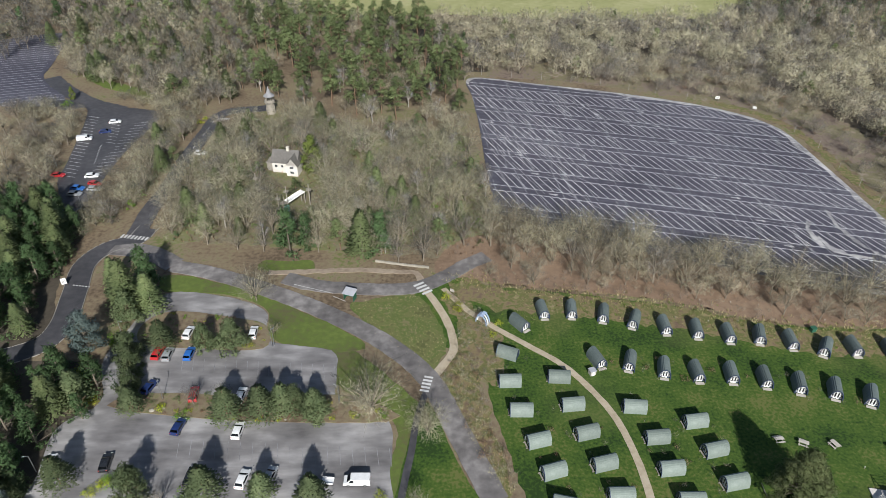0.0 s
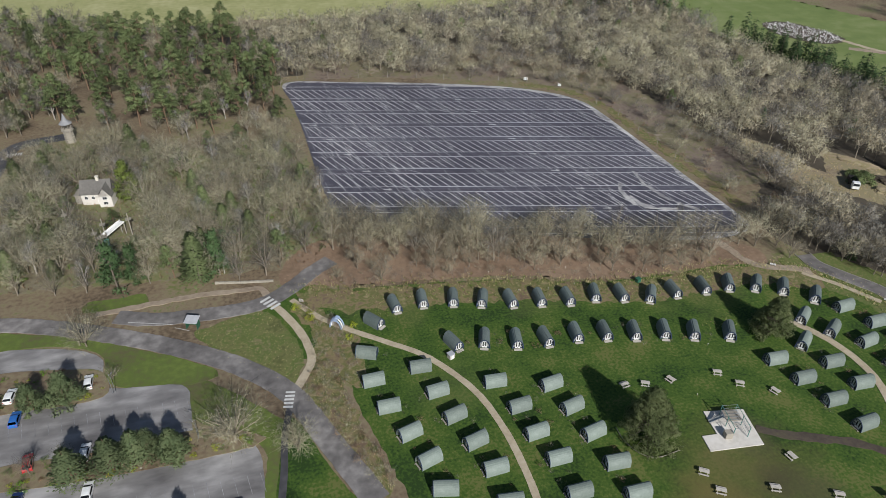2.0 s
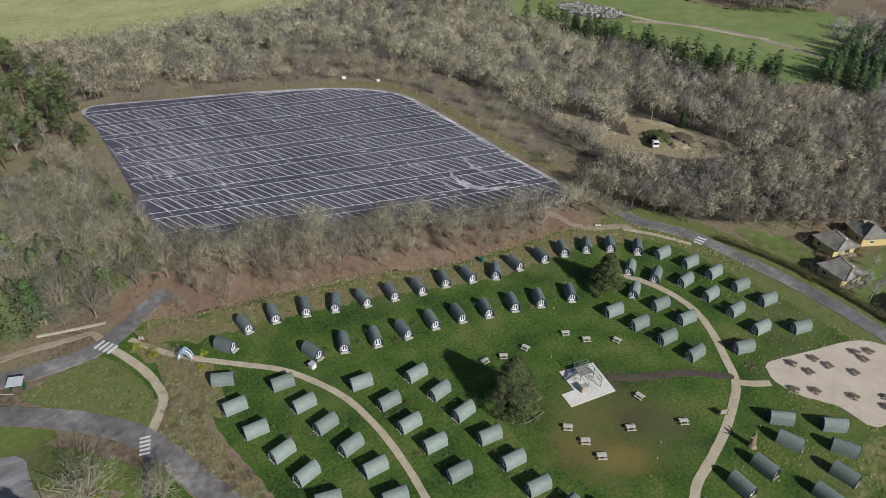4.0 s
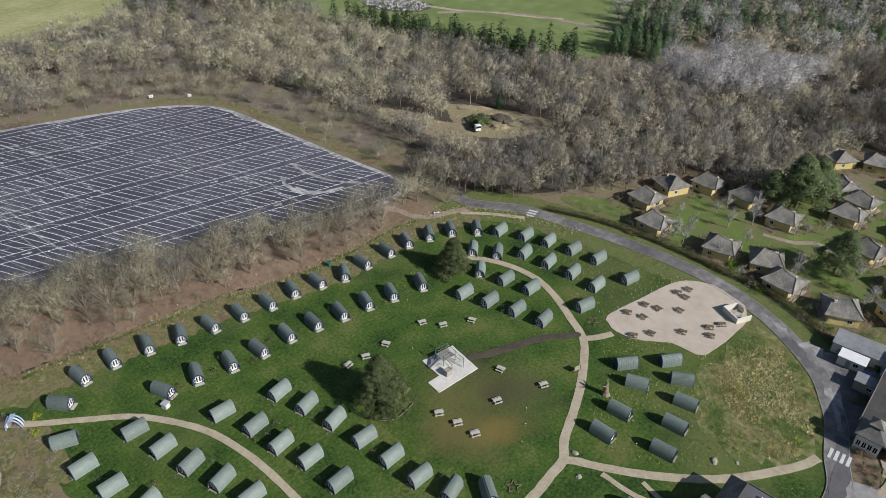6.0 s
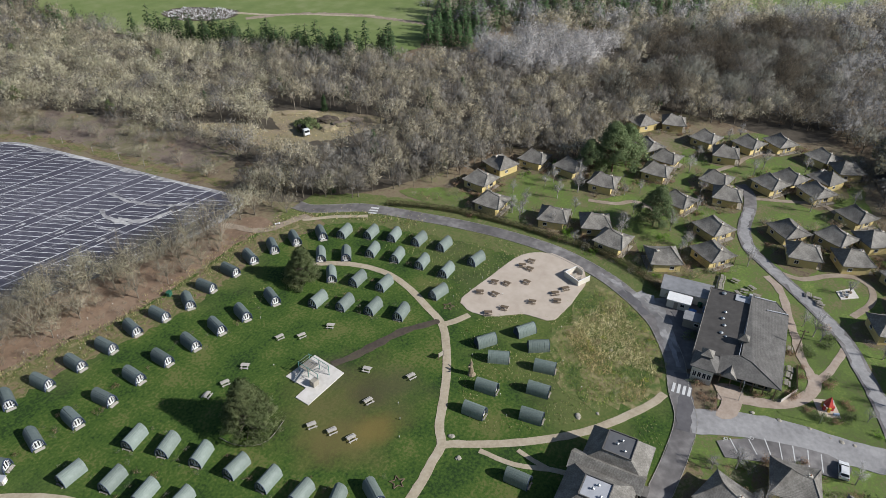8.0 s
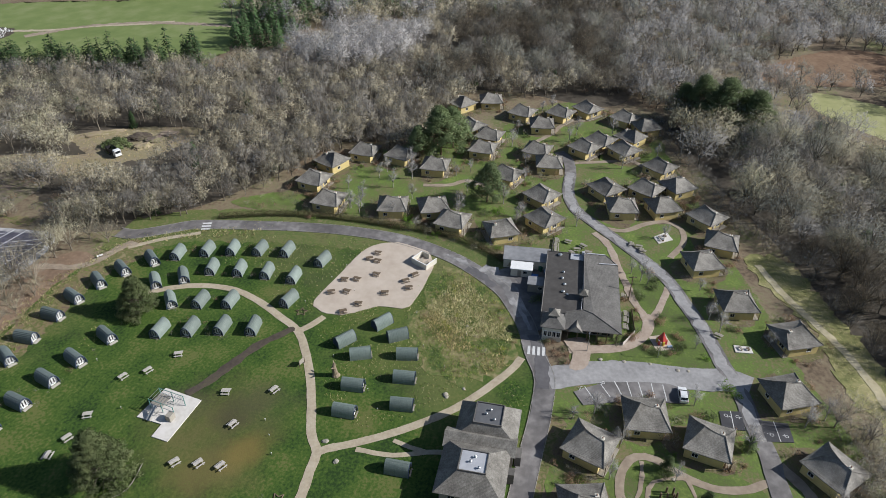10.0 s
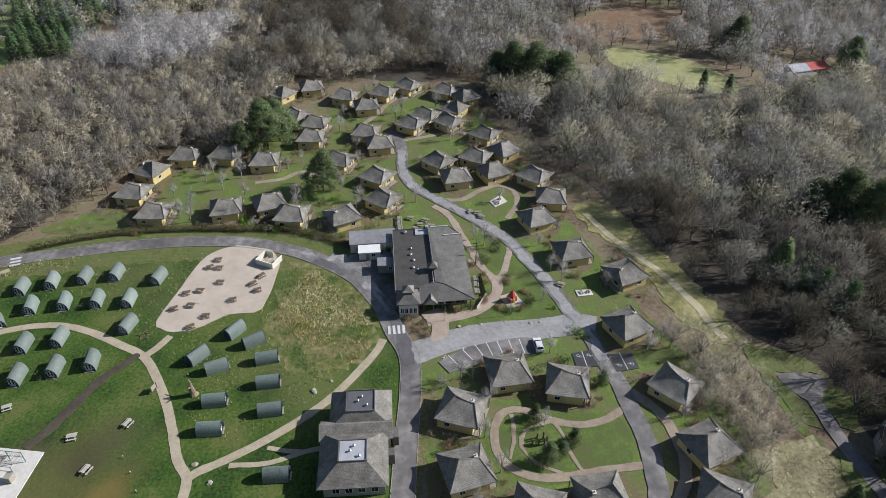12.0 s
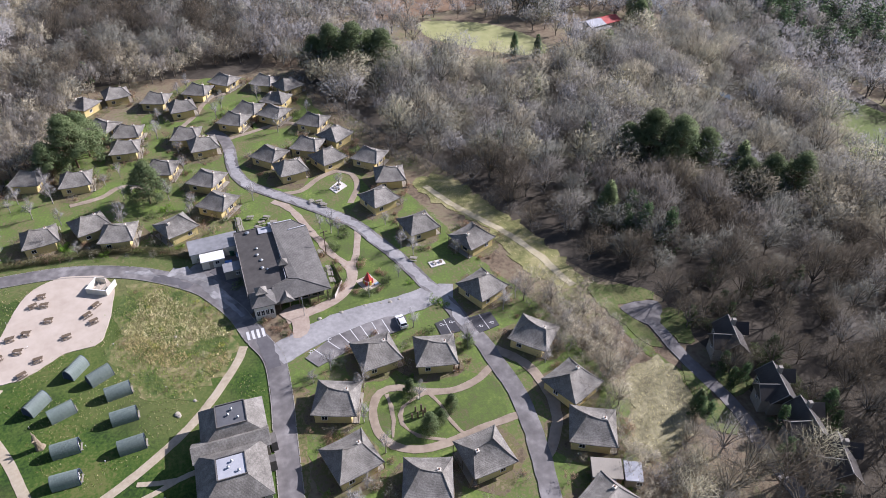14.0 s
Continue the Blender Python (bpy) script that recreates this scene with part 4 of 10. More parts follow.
HEDGE_DARK = [
    (246.2, -27.6), (246.7, -33), (202.8, -46), (175.9, -58.8), (156.5, -68.5), (129.1, -75.9),
    (128.8, -71.8), (155.9, -60.8), (181.3, -46.4), (210, -37.6),
]
CAR_PARK_PINES = [
    (-64.1, 116), (-54.4, 115.8), (-48.3, 115.8), (-64, 97.1), (-43.8, 95.1), (-30.9, 97.6),
    (-25.9, 96.1), (-36.9, 95.7), (-32.9, 97.2), (-25.9, 95.7), (-70.6, 79), (-56.2, 76.2),
    (-43, 76.3), (-32.7, 76.7), (-23.4, 75.2), (-76.2, 99.6), (-75.5, 125.3), (-81.7, 134),
    (-78.2, 77.3), (-78.6, 73.4),
]
CAR_PARK_BARE = [
    (-48.2, 134.2), (-51.9, 98.7), (-45.8, 99.8), (-15.9, 96.8), (-13, 99.9), (-39.7, 120.7),
    (-3.4, 93.1), (-16.8, 98.8), (-50.4, 73.5), (-4.8, 73.7), (-3.2, 91.9),
]
FOREGROUND_SHRUBS = [
    (-73, 99.6), (-73.6, 117.9), (-44, 116.4), (-64.3, 77.4), (-59.5, 75.8), (-42.3, 95.6),
    (-22.7, 95.2), (-18.1, 95.8), (-11.9, 96.3), (-58.5, 97.1), (-53.1, 95.1), (-11.1, 76),
    (-34.7, 76.3), (-47.2, 76.3),
]
LAMPS = [
    (-75, 119.8), (-100.1, 123.1), (-39.2, 116.4), (-58.9, 100.2), (-21.6, 99.9), (-76.6, 81.9),
    (-129.7, 203.9), (-80.4, 201.6), (-110.1, 178.1), (117.8, -9.7), (119, -25.3), (-38.8, 116.8),
    (-21.6, 99),
]
LAWN_CAFE = [
    (163.5, -20.2), (156.3, -25), (142.8, -28.8), (135.3, -32.8), (119.7, -38.7), (117.2, -40.1),
    (115.8, -29.5), (114.4, -12.2), (117.4, -10.1), (120.8, -19.5), (128.7, -23.7), (142.2, -20.9),
]
WOOD_EDGE_EAST = [
    (136.6, 142.2), (138.2, 129.5), (143.7, 116), (150.4, 107.9), (157.1, 103.8), (163.7, 95.2),
    (173.6, 86.2), (185.1, 85.9), (196.7, 78.8), (205.8, 72.2), (209.1, 55.1), (240.5, 46.6),
    (255.4, 46.5), (223.8, 60.2), (206.6, 87.7), (175.1, 102), (157.2, 112.6), (148.2, 137.8),
]
WOOD_EDGE_CHALETS = [
    (176.5, 90.6), (184.4, 80.8), (200, 78.3), (203.3, 63.7), (196.6, 48.8), (234.2, 49.9),
    (262.7, 36.5), (255.3, 22), (268.9, 2.2), (268.2, -23.3), (254.6, -31.4), (275.2, -33),
    (291.5, 2.7), (286.9, 52), (233, 62.5), (211.7, 89.9), (186.5, 100),
]
WOOD_FAR_FIELD = [
    (348.2, 300.5), (353.7, 234.1), (390.3, 219.3), (496.5, 292.2), (391.9, 333.8),
]
WOOD_FAR_EAST = [
    (341, 189.2), (410.1, 91.3), (422.7, 50.7), (437.7, -12.1), (453.4, -46.2), (410.2, -45.7),
    (340.7, 72.2), (316.3, 152),
]
SCRUB_BANK_WEST = [
    (3, 113.2), (8, 113.6), (8.4, 100.4), (11.7, 85.7), (13.6, 76.8), (9.9, 78.8),
    (5, 91.5), (0, 105.1),
]
FENCE_LOT = [
    (16.7, 292.2), (29.7, 288.8), (42.5, 286.3), (54.8, 283), (66.9, 279.9), (77.9, 274.8),
    (88.2, 270.6), (99.8, 265.8), (111.6, 263), (122, 253.9), (130.3, 233.5), (133.6, 220.8),
    (133.1, 204.6), (134.2, 193), (134.6, 181.7),
]
ROPE_POLES = [
    (-63.5, 172.9), (-58.3, 186.6), (-47.3, 178.5), (-40.7, 179.7), (-48.9, 174.1), (-33.8, 189.2),
]
WALL_TRACK = [
    (-18.3, 150.3), (-10.4, 148.6), (-3.7, 147.4),
]
TREE_RAIL = [
    (59.4, 79.8), (59.4, 76.5), (60.8, 72.9), (63.5, 71), (68.8, 71.4),
]
BOULDERS = [
    (81.1, 39.8), (76.9, 36.2), (100.6, 15.6), (98.1, 19.1), (97.6, 18.7), (100.4, 15.5),
    (81.2, 39.4), (77.1, 36), (120.3, 18.4), (115.7, -12.7), (116.1, -17.9), (116.6, -23.6),
    (115.9, -27.4), (115.8, -29.5), (116, -31.7), (125.3, -17.1), (86.5, -26.7), (-32, 94.7),
    (-60.1, 97.1), (-57.9, 97.6), (-75.9, 112.8),
]
BENCHES_CAFE = [
    (132.4, -18.3), (130.2, -18.2), (127.6, -18.1), (139.3, -17.7), (160.6, 0.3), (158.6, 0.3), (156.6, 0.2),
    (154.8, 0.1), (160.8, -3), (157.4, -5.6), (159.5, -7.2), (156.6, -8.6), (155.4, -4.2), (162.5, -22.3), (160.3, -23.2),
]
STAKES = [
    (91.6, 96.5), (80.3, 83.3), (125.8, 66.4), (120.7, 59), (125.2, 56.6), (131.2, 55.8),
    (136.9, 53.8), (127.3, 48.4), (80.1, 50.8), (83.6, 53.2), (76, 48.6), (91, 31.9),
    (95.8, 35.4), (111.4, 26.9), (122.2, 31.1), (105.8, 20.8), (117.2, 18), (103.9, 45.8),
    (46.1, 136.7), (51.4, 136.3), (57.1, 135.6), (64.5, 133.9), (71.9, 132.9), (78.6, 132),
    (85, 130.8), (92.5, 126.4), (47.9, 127), (56.4, 127), (64, 125.6), (71.2, 125.7),
    (28.5, 92.5),
]
VALLEY_FLOOR = [
    (112, -78), (98, -90), (88, -90), (72, -91), (56, -92), (40, -90), (20, -95), (40, -140),
    (100, -205), (180, -225), (225, -180), (222, -140), (160, -105), (130, -84),
]
LANE_LAWN = [
    (99, -77.6), (94.1, -79.8), (81.4, -79.6), (73.7, -81.9), (65.6, -83.4), (59.9, -82.6),
    (60.6, -77.8), (71, -80), (78.6, -77.6), (88.7, -76.4),
]
SCRUB_SLOPE = [
    (106.8, -63.5), (101.7, -70), (92.2, -73.7), (81.7, -72.1), (72.3, -64.5), (58.8, -59.6),
    (63.2, -57.3), (82.8, -58.9), (96.6, -57.6),
]
SCRUB_SLOPE_LOW = [
    (67.1, -62.2), (58.9, -64.5), (55.6, -68.9), (52.7, -76.9), (44.6, -72.1), (49.8, -55.4),
    (56.8, -55.9),
]
ROUGH_CHALETS = [
    (160, 97), (175, 78), (195, 64), (210, 50), (226, 30), (236, 5),
    (228, -22), (202, -38), (172, -44), (150, -50), (122, -56), (95, -64),
    (60, -62), (48, -30), (100, -8), (146, 0), (156, 45),
]
ROUGH_CAR_PARK = [
    (-38, 119), (-24, 118), (-10, 105), (-3, 96), (2, 82), (2, 68),
    (-14, 68), (-9, 92), (-22, 104),
]
LITTER_BANK = [
    (-2, 146), (14, 141), (40, 137), (60, 133), (80, 126), (105, 124),
    (126, 121), (124, 132), (100, 142), (60, 154), (20, 163), (4, 160),
]
WOOD_HILLS = [
    (262, -20), (290, -5), (345, 10), (410, 0), (440, -60), (450, -220), (380, -300), (270, -380), (190, -330),
    (100, -230), (50, -160), (45, -112), (120, -110), (230, -130), (250, -70),
]

# ---- ground ----
bm = bmesh.new()
bmesh.ops.create_grid(bm, x_segments=60, y_segments=60, size=4800)
tagged(link_mesh("ground", bm, M_FLOOR), "brown leaf litter and thin grass of the open country", "ground", kind="structure")

area("lawn", FIELD_NORTH, M_PASTURE, 0.02, "pale green pasture beyond the bare wood", 3.0)
area("lawn", FIELD_EAST, M_FIELD, 0.02, "smooth green field behind the conifer belt", 3.0)
FIELD_EAST_SIDE = [(357.7, 254.5), (390.2, 210.9), (331.6, 179.5), (290.3, 178.7), (286.0, 199.8)]
area("lawn", FIELD_EAST_SIDE, M_FIELD, 0.022, "green field corner beside the spruces", 1.5)
area("lawn", FIELD_EAST_FAR, M_FIELD, 0.02, "far bright green field", 3.0)
area("lawn", FIELD_SOUTH, M_PASTURE, 0.02, "pale grass clearing within the wood", 1.0)
area("hillside", HILL_BRACKEN, M_BRACKEN, 0.03, "red brown bracken hillside among woods", 1.2)
# dark sheets under the woods; their shade is in the floor colour
for dark in (WOOD_NORTH, WOOD_EAST, WOOD_SOUTH, EVERGREENS_WEST, EVERGREENS_NEAR, VALLEY_FLOOR):
    area("wood_floor", dark, M_SHADED_MOULD, 0.005, "leaf mould below the wood, shade darkened into its colour", 0.3)
ribbon("water", [(330, -228), (300, -220.3), (288.8, -214.8), (278.5, -211.9), (262, -205), (248, -190), (235, -179), (226, -177), (201.6, -174), (180, -178)], 3.4, M_WATER, 0.01, "pale blue stream down in the valley", 0.5)
area("wood_floor", WOOD_WEST, M_WEST_FLOOR, 0.006, "tan leaf litter and thin grass under bare trees", 1.5)
area("rough_grass", ROUGH_CHALETS, M_CHALET_LAWN, 0.012, "rough brown-green grass round the chalets", 0.8)
area("rough_grass", ROUGH_CAR_PARK, M_VERGE, 0.012, "rough grass between car park and road", 0.4)
area("bank", LITTER_BANK, M_LITTER, 0.008, "bare red-brown leaf litter bank below the belt of trees", 0.8)
area("lawn", LANE_LAWN, M_VERGE, 0.02, "green strip of grass beside the lane", 0.6)
area("lawn", FIELD_VALLEY, M_VERGE, 0.02, "small green meadow down in the valley", 2.0)
area("lawn", LAWN_CHALETS, M_CHALET_LAWN, 0.02, "worn green grass between the chalets", 1.0)
LAWN_LAYER = LAYER[0]
area("lawn", LAWN_PODS, M_LAWN, 0.02, "mown bright green lawn under the camping pods", 0.8)
ribbon("lawn", ROAD_EAST[:12], 17.0, M_EDGE_GREEN, 0.02, "grass verge along the curving road", 0.8, category="ground")
BED_ROAD = [(96.3, -1.8), (95.4, -6.6), (85.6, -4.2), (70.9, -1.5), (71.6, 2.0), (83.8, 0.1)]
area("planting_bed", BED_ROAD, M_EDGE, 0.03, "brown planted strip between road and chalets", 0.4)
area("lawn", LAWN_LOOP, M_PARK_LAWN, 0.026, "green lawn inside the chalet loop path", 0.35)
area("lawn", LAWN_CAFE, M_PARK_LAWN, 0.035, "green lawn beside the restaurant path", 0.3)

ribbon("bank", [(20, 300), (45, 297), (75, 288), (100, 279), (122, 268), (138, 250), (146, 228), (148, 205), (149, 180), (148, 160)], 22.0, M_SCRUBSOIL, 0.012, "brown leaf litter bank round the lot", 2.0, category="ground")
ribbon("verge", [(108, 262), (119, 254.5), (128, 243.5), (132, 231), (134, 209), (135.6, 187), (137, 167), (138.4, 149)], 3.6, M_EDGE, 0.028, "rough yellow green grass verge along the lot", 1.2, category="ground")
ribbon("rough_strip", [(x + 1.5, y - 5.0) for x, y in LAWN_PODS[1:11]], 8.5, M_EDGE, 0.03, "rough straw and bramble strip behind the northern pods", 1.3, category="ground")
area("lawn", LAWN_TRIANGLE, M_EDGE_GREEN, 0.03, "rough grass triangle between road and path", 0.5)
area("lawn", LAWN_CAR_PARK, M_VERGE, 0.03, "mown grass beside the car park", 0.5)
area("lawn", LAWN_SOUTH_WEST, M_LAWN, 0.03, "green verge beside the curving road", 0.4)
area("lawn", LAWN_TRACK, M_VERGE, 0.03, "small grass patch beside the track", 0.4)
area("lawn", ROUGH_MEADOW, M_MEADOW, 0.04, "rough straw-coloured meadow mound", 3.6)
area("lawn", BANK_YELLOW, M_STRAW_BANK, 0.04, "yellow grass bank beside the dark wood", 2.6)
area("lawn", SCRUB_VALLEY, M_SCRUBGRASS, 0.04, "pale dead grass slope", 2.4)
area("stone_yard", STONES_PATCH, M_MUD, 0.045, "dark trodden earth under the stones in the far field", 1.0)
area("rough_grass", SCRUB_BANK_WEST, M_EDGE, 0.03, "rough brown bank of brambles beside the road", 2.2)
ROUGH_CORNER = [(2.5, 114), (3.6, 126), (-0.5, 134.5), (2.5, 137), (9.5, 128.5), (13.6, 122), (13.6, 113.5), (11.6, 104), (8, 108)]
area("rough_grass", ROUGH_CORNER, M_EDGE, 0.034, "rough straw and green grass between footpath and pods", 1.8)
BARE_BANK = [(168.7, 190), (175, 179.4), (175.5, 168), (179, 160), (177, 151), (170, 141), (165, 147), (165, 158.8), (163.5, 171.4), (162.5, 182)]
area("clearing", CLEARING, M_STRAWSOIL, 0.03, "bare soil clearing with heaps of brush", 1.6)
area("clearing", BARE_BANK, M_STRAWSOIL, 0.03, "tan bare bank beside the clearing", 1.6)

area("car_park", LOT_BIG, M_LOT, 0.04, "huge empty dark asphalt car park", 0.15)
area("car_park", LOT_WEST, M_LOT, 0.04, "distant lined asphalt car park", 0.2)
ribbon("road", ROAD_LOT_WEST, 7.0, M_DARK_ASPHALT, 0.06, "dark asphalt link between two car parks", 0.3)
ribbon("path", TRACK_FIELD, 3.0, M_PATH, 0.05, "pale farm track across the field", 0.4)
ribbon("path", TRACK_FIELD_EAST, 4.0, M_TRACK, 0.05, "bare earth track round the stones", 1.0)
area("car_park", CAR_PARK_WEST, M_DARK_ASPHALT, 0.05, "dark asphalt car park among trees", 0.2)
area("car_park", CAR_PARK, M_CARPARK, 0.05, "worn grey asphalt car park with tree shadows", 0.2)
for isl in (ISLAND_NORTH, ISLAND_SOUTH, ISLAND_WEST):
    area("planting_bed", isl, M_FLOOR, 0.16, "raised planting strip between parking rows", 0.2)

ribbon("path", PATH_TRACK, 1.8, M_TRACK, 0.05, "brown earth track beside a low wall", 0.25)
ribbon("path", PATH_BUFF, 1.9, M_PATH, 0.05, "buff gravel footpath between two crossings", 0.08)
ribbon("path", PATH_PODS, 1.5, M_PATH, 0.05, "buff gravel footpath through the pod field", 0.06)
ribbon("path", PATH_EAST, 1.9, M_PATH, 0.05, "buff gravel footpath curving past the pods", 0.06)
ribbon("path", PATH_PLAZA, 1.7, M_PATH, 0.05, "short gravel path to the sandy plaza", 0.08)
ribbon("path", PATH_SOUTH, 1.8, M_PATH, 0.05, "gravel footpath to the zebra crossing", 0.06)
ribbon("path", PATH_HUT, 1.1, M_PATH, 0.05, "narrow gravel path to the grey hall", 0.06)
ribbon("path", PATH_HUT_SHORT, 1.0, M_PATH, 0.05, "narrow gravel link path", 0.06)
ribbon("path", PATH_ROADSIDE, 1.5, M_PATH, 0.05, "gravel footpath beside the road", 0.08)
ribbon("path", PATH_WEST_WOOD, 2.4, M_TRACK, 0.05, "brown track out of the bare wood", 0.3)
for p in (PATH_LOOP, PATH_CRESCENT, PATH_CHALET_A, PATH_CHALET_B, PATH_CHALET_C):
    ribbon("path", p, 1.7, M_TRACK, 0.05, "brown gravel path between chalets", 0.1)
ribbon("path", PATH_CAFE, 2.7, M_PINKPATH, 0.05, "curved brown path round the restaurant", 0.1)
ribbon("path", PATH_CAFE_UPPER, 1.9, M_PINKPATH, 0.054, "brown path up past the restaurant", 0.25)
for p in GARDEN_PATHS:
    ribbon("path", p, 0.75, M_TRACK, 0.046, "narrow trodden path inside the chalet garden", 0.2)
ribbon("path", PATH_CAFE_LINK, 1.7, M_PINKPATH, 0.05, "brown link path to the chalet road", 0.1)
ribbon("path", MUD_TRACK, 2.0, M_MUD, 0.035, "trodden muddy track across the lawn", 0.4)
ribbon("path", TRACK_SAND, 2.0, M_STRAW, 0.05, "sandy track along the wood edge", 0.25)
ribbon("path", FOOTPATH_DARK, 1.4, M_DARK_ASPHALT, 0.05, "narrow black asphalt footpath", 0.03)

ribbon("road", ROAD_GREY, 4.8, M_ASPHALT, 0.07, "grey asphalt side road", 0.2)
ribbon("road", ROAD_MAIN, 5.0, M_ASPHALT, 0.08, "worn grey asphalt access road", 0.12)
ribbon("road", ROAD_WEST, 5.6, M_DARK_ASPHALT, 0.07, "dark asphalt road between trees", 0.12)
ribbon("road", ROAD_WEST_LOOP, 6.0, M_DARK_ASPHALT, 0.08, "dark asphalt road that bends past evergreens", 0.12, kerb=True)
ribbon("road", ROAD_LINK, 6.0, M_ASPHALT, 0.085, "asphalt junction of two roads", 0.1)
area("road", YARD_CAFE, M_ASPHALT, 0.07, "patched asphalt yard beside the restaurant", 0.2)
ribbon("road", ROAD_EAST, 4.3, M_ASPHALT, 0.08, "curving grey asphalt road round the pod field", 0.1, kerb=True)
ribbon("road", ROAD_FORECOURT, 6.6, M_PALE_ASPHALT, 0.09, "pale asphalt forecourt road", 0.25)
ribbon("road", ROAD_CHALETS, 3.8, M_ASPHALT, 0.095, "narrow asphalt road between chalets", 0.1)
ribbon("road_patch", ROAD_CHALETS[7:18], 2.6, M_PALE_ASPHALT, 0.1, "pale sun-bleached surface along the chalet road", 0.5)
ribbon("road", ROAD_VALLEY, 3.0, M_ASPHALT, 0.07, "narrow asphalt lane down the valley", 0.1)
area("road", LANE_APRON, M_ASPHALT, 0.062, "pale asphalt turning place at the head of the lane", 0.2)
for p in LAWN_LANE_SPOTS:
    area("lawn", p, M_EDGE_GREEN, 0.036, "mossy green grass beside the lane", 0.9)
ribbon("road", LANE_SIDE, 2.2, M_TRACK, 0.06, "shaded side lane behind chalets", 0.15)
area("car_park", BAYS_FORECOURT, M_ASPHALT, 0.11, "worn grey asphalt parking bays on the forecourt", sharp=True)
area("car_park", BAYS_EAST, M_DARK_ASPHALT, 0.105, "dark asphalt disabled parking bays", sharp=True)
area("car_park", BAYS_EAST_TWO, M_DARK_ASPHALT, 0.105, "dark asphalt disabled parking bays", sharp=True)
ribbon("road_patch", [(144.0, 18.6), (140.7, 13.4), (136.4, 10.4), (131.6, 8.2), (126.4, 5.9)], 3.6, M_BLEACHED, 0.094, "bleached streaky asphalt before the yard", 0.7)
ribbon("road_patch", [(147.6, 29.0), (145.4, 24.0), (142.6, 20.6)], 1.1, M_BLEACHED, 0.094, "bleached wheel track on the curving road", 0.5)
ribbon("road_patch", [(143.2, 22.4), (140.0, 17.6), (136.6, 14.2)], 2.4, M_PATCH, 0.098, "dark asphalt repair patch on the curving road", 0.55)
ribbon("road_patch", [(141.6, 8.2), (137.0, 5.2), (133.0, 3.4)], 2.6, M_PATCH, 0.1, "dark asphalt repair patch beside the yard", 0.55)
ribbon("road_patch", [(120.5, 2.4), (113.0, 0.2), (104.0, -0.6)], 3.0, M_PATCH, 0.1, "dark resurfaced strip at the crossing", 0.55)
ribbon("road_patch", [(133.0, 9.4), (128.0, 6.4), (122.0, 3.6)], 1.1, M_PALE_ASPHALT, 0.106, "pale worn wheel track across the yard", 0.3)
area("road", VALLEY_TURN, M_ASPHALT, 0.075, "asphalt turning place at the lane's end", 0.2)
area("pavement", PAVING_CAFE, M_PINKPATH, 0.09, "pinkish beige block paving at the entrance", 0.05)
area("plaza", SAND_PLAZA, M_SAND, 0.06, "pale sandy picnic plaza", 0.25)
area("slab", SLAB, M_CONCRETE, 0.14, "pale concrete slab under the climbing frame", sharp=True)

# brown beds round the chalets, just over the grass and under the paths
keep_layer, rb = LAYER[0], random.Random(41)
for i, (x, y, a) in enumerate(CHALETS_NORTH + CHALETS_SOUTH):
    LAYER[0] = LAWN_LAYER + 0.0014 * (i % 9)
    ring = [(x + math.cos(k * 0.785) * rb.uniform(5.0, 8.6), y + math.sin(k * 0.785) * rb.uniform(5.0, 8.6)) for k in range(8)]
    area("garden_bed", ring, M_BED, 0.024, "brown planted bed round a chalet", 0.8)
LAYER[0] = LAWN_LAYER
area("verge", [(-159, 291), (-144.5, 276.5), (-127, 268), (-114, 262.5), (-110, 256), (-106, 262), (-113, 268), (-126, 274), (-143, 283), (-158, 298)], M_VERGE, 0.026, "yellow green grass verge beside the dark car park", 0.6)
LAYER[0] = keep_layer

# painted markings
def along(p, d, k):
    return (p[0] + d[0] * k, p[1] + d[1] * k)


def zebra(a, b, bars, length, z=0.262):
    """White bars side by side from a to b."""
    d = Vector((b[0] - a[0], b[1] - a[1]))
    s = Vector((-d.y, d.x)).normalized() * length / 2
    segs = []
    for i in range(bars):
        q = Vector(a) + d * (i + 0.5) / bars
        segs.append((tuple(q - s), tuple(q + s)))
    return stripes("zebra_crossing", segs, d.length / bars * 0.55, M_PAINT, z, "worn white zebra crossing bars on asphalt")


zebra((-6.6, 140.6), (-3.6, 136.2), 4, 3.0)
zebra((-2.9, 107.3), (-4.0, 102.3), 5, 2.0)
zebra((144.4, 98.3), (148.6, 99.6), 3, 2.6)
zebra((115.2, 3.8), (115.4, -0.6), 4, 2.8)
zebra((-92.0, 162.2), (-83.6, 160.6), 8, 1.8)
zebra((-86.8, 243.2), (-81.8, 243.2), 6, 2.0)
stripes("road_lines", [((-38.4, 139.8), (-28.0, 136.2)), ((-27.6, 134.9), (-24.2, 132.9))], 0.14, M_PAINT, 0.25, "white give-way lines on the grey road")


def dashes(pts, on, off, lo, hi, label):
    """Centre dashes along part of a road's line."""
    line = smooth_line(pts, False, 0.5)
    k, segs, n = int(len(line) * lo), [], int(len(line) * hi)
    while k + int(on * 2) < n:
        a, b = line[k], line[k + int(on * 2)]
        segs.append(((a.x, a.y), (b.x, b.y)))
        k += int((on + off) * 2)
    stripes("road_lines", segs, 0.16, M_PAINT, 0.25, label)


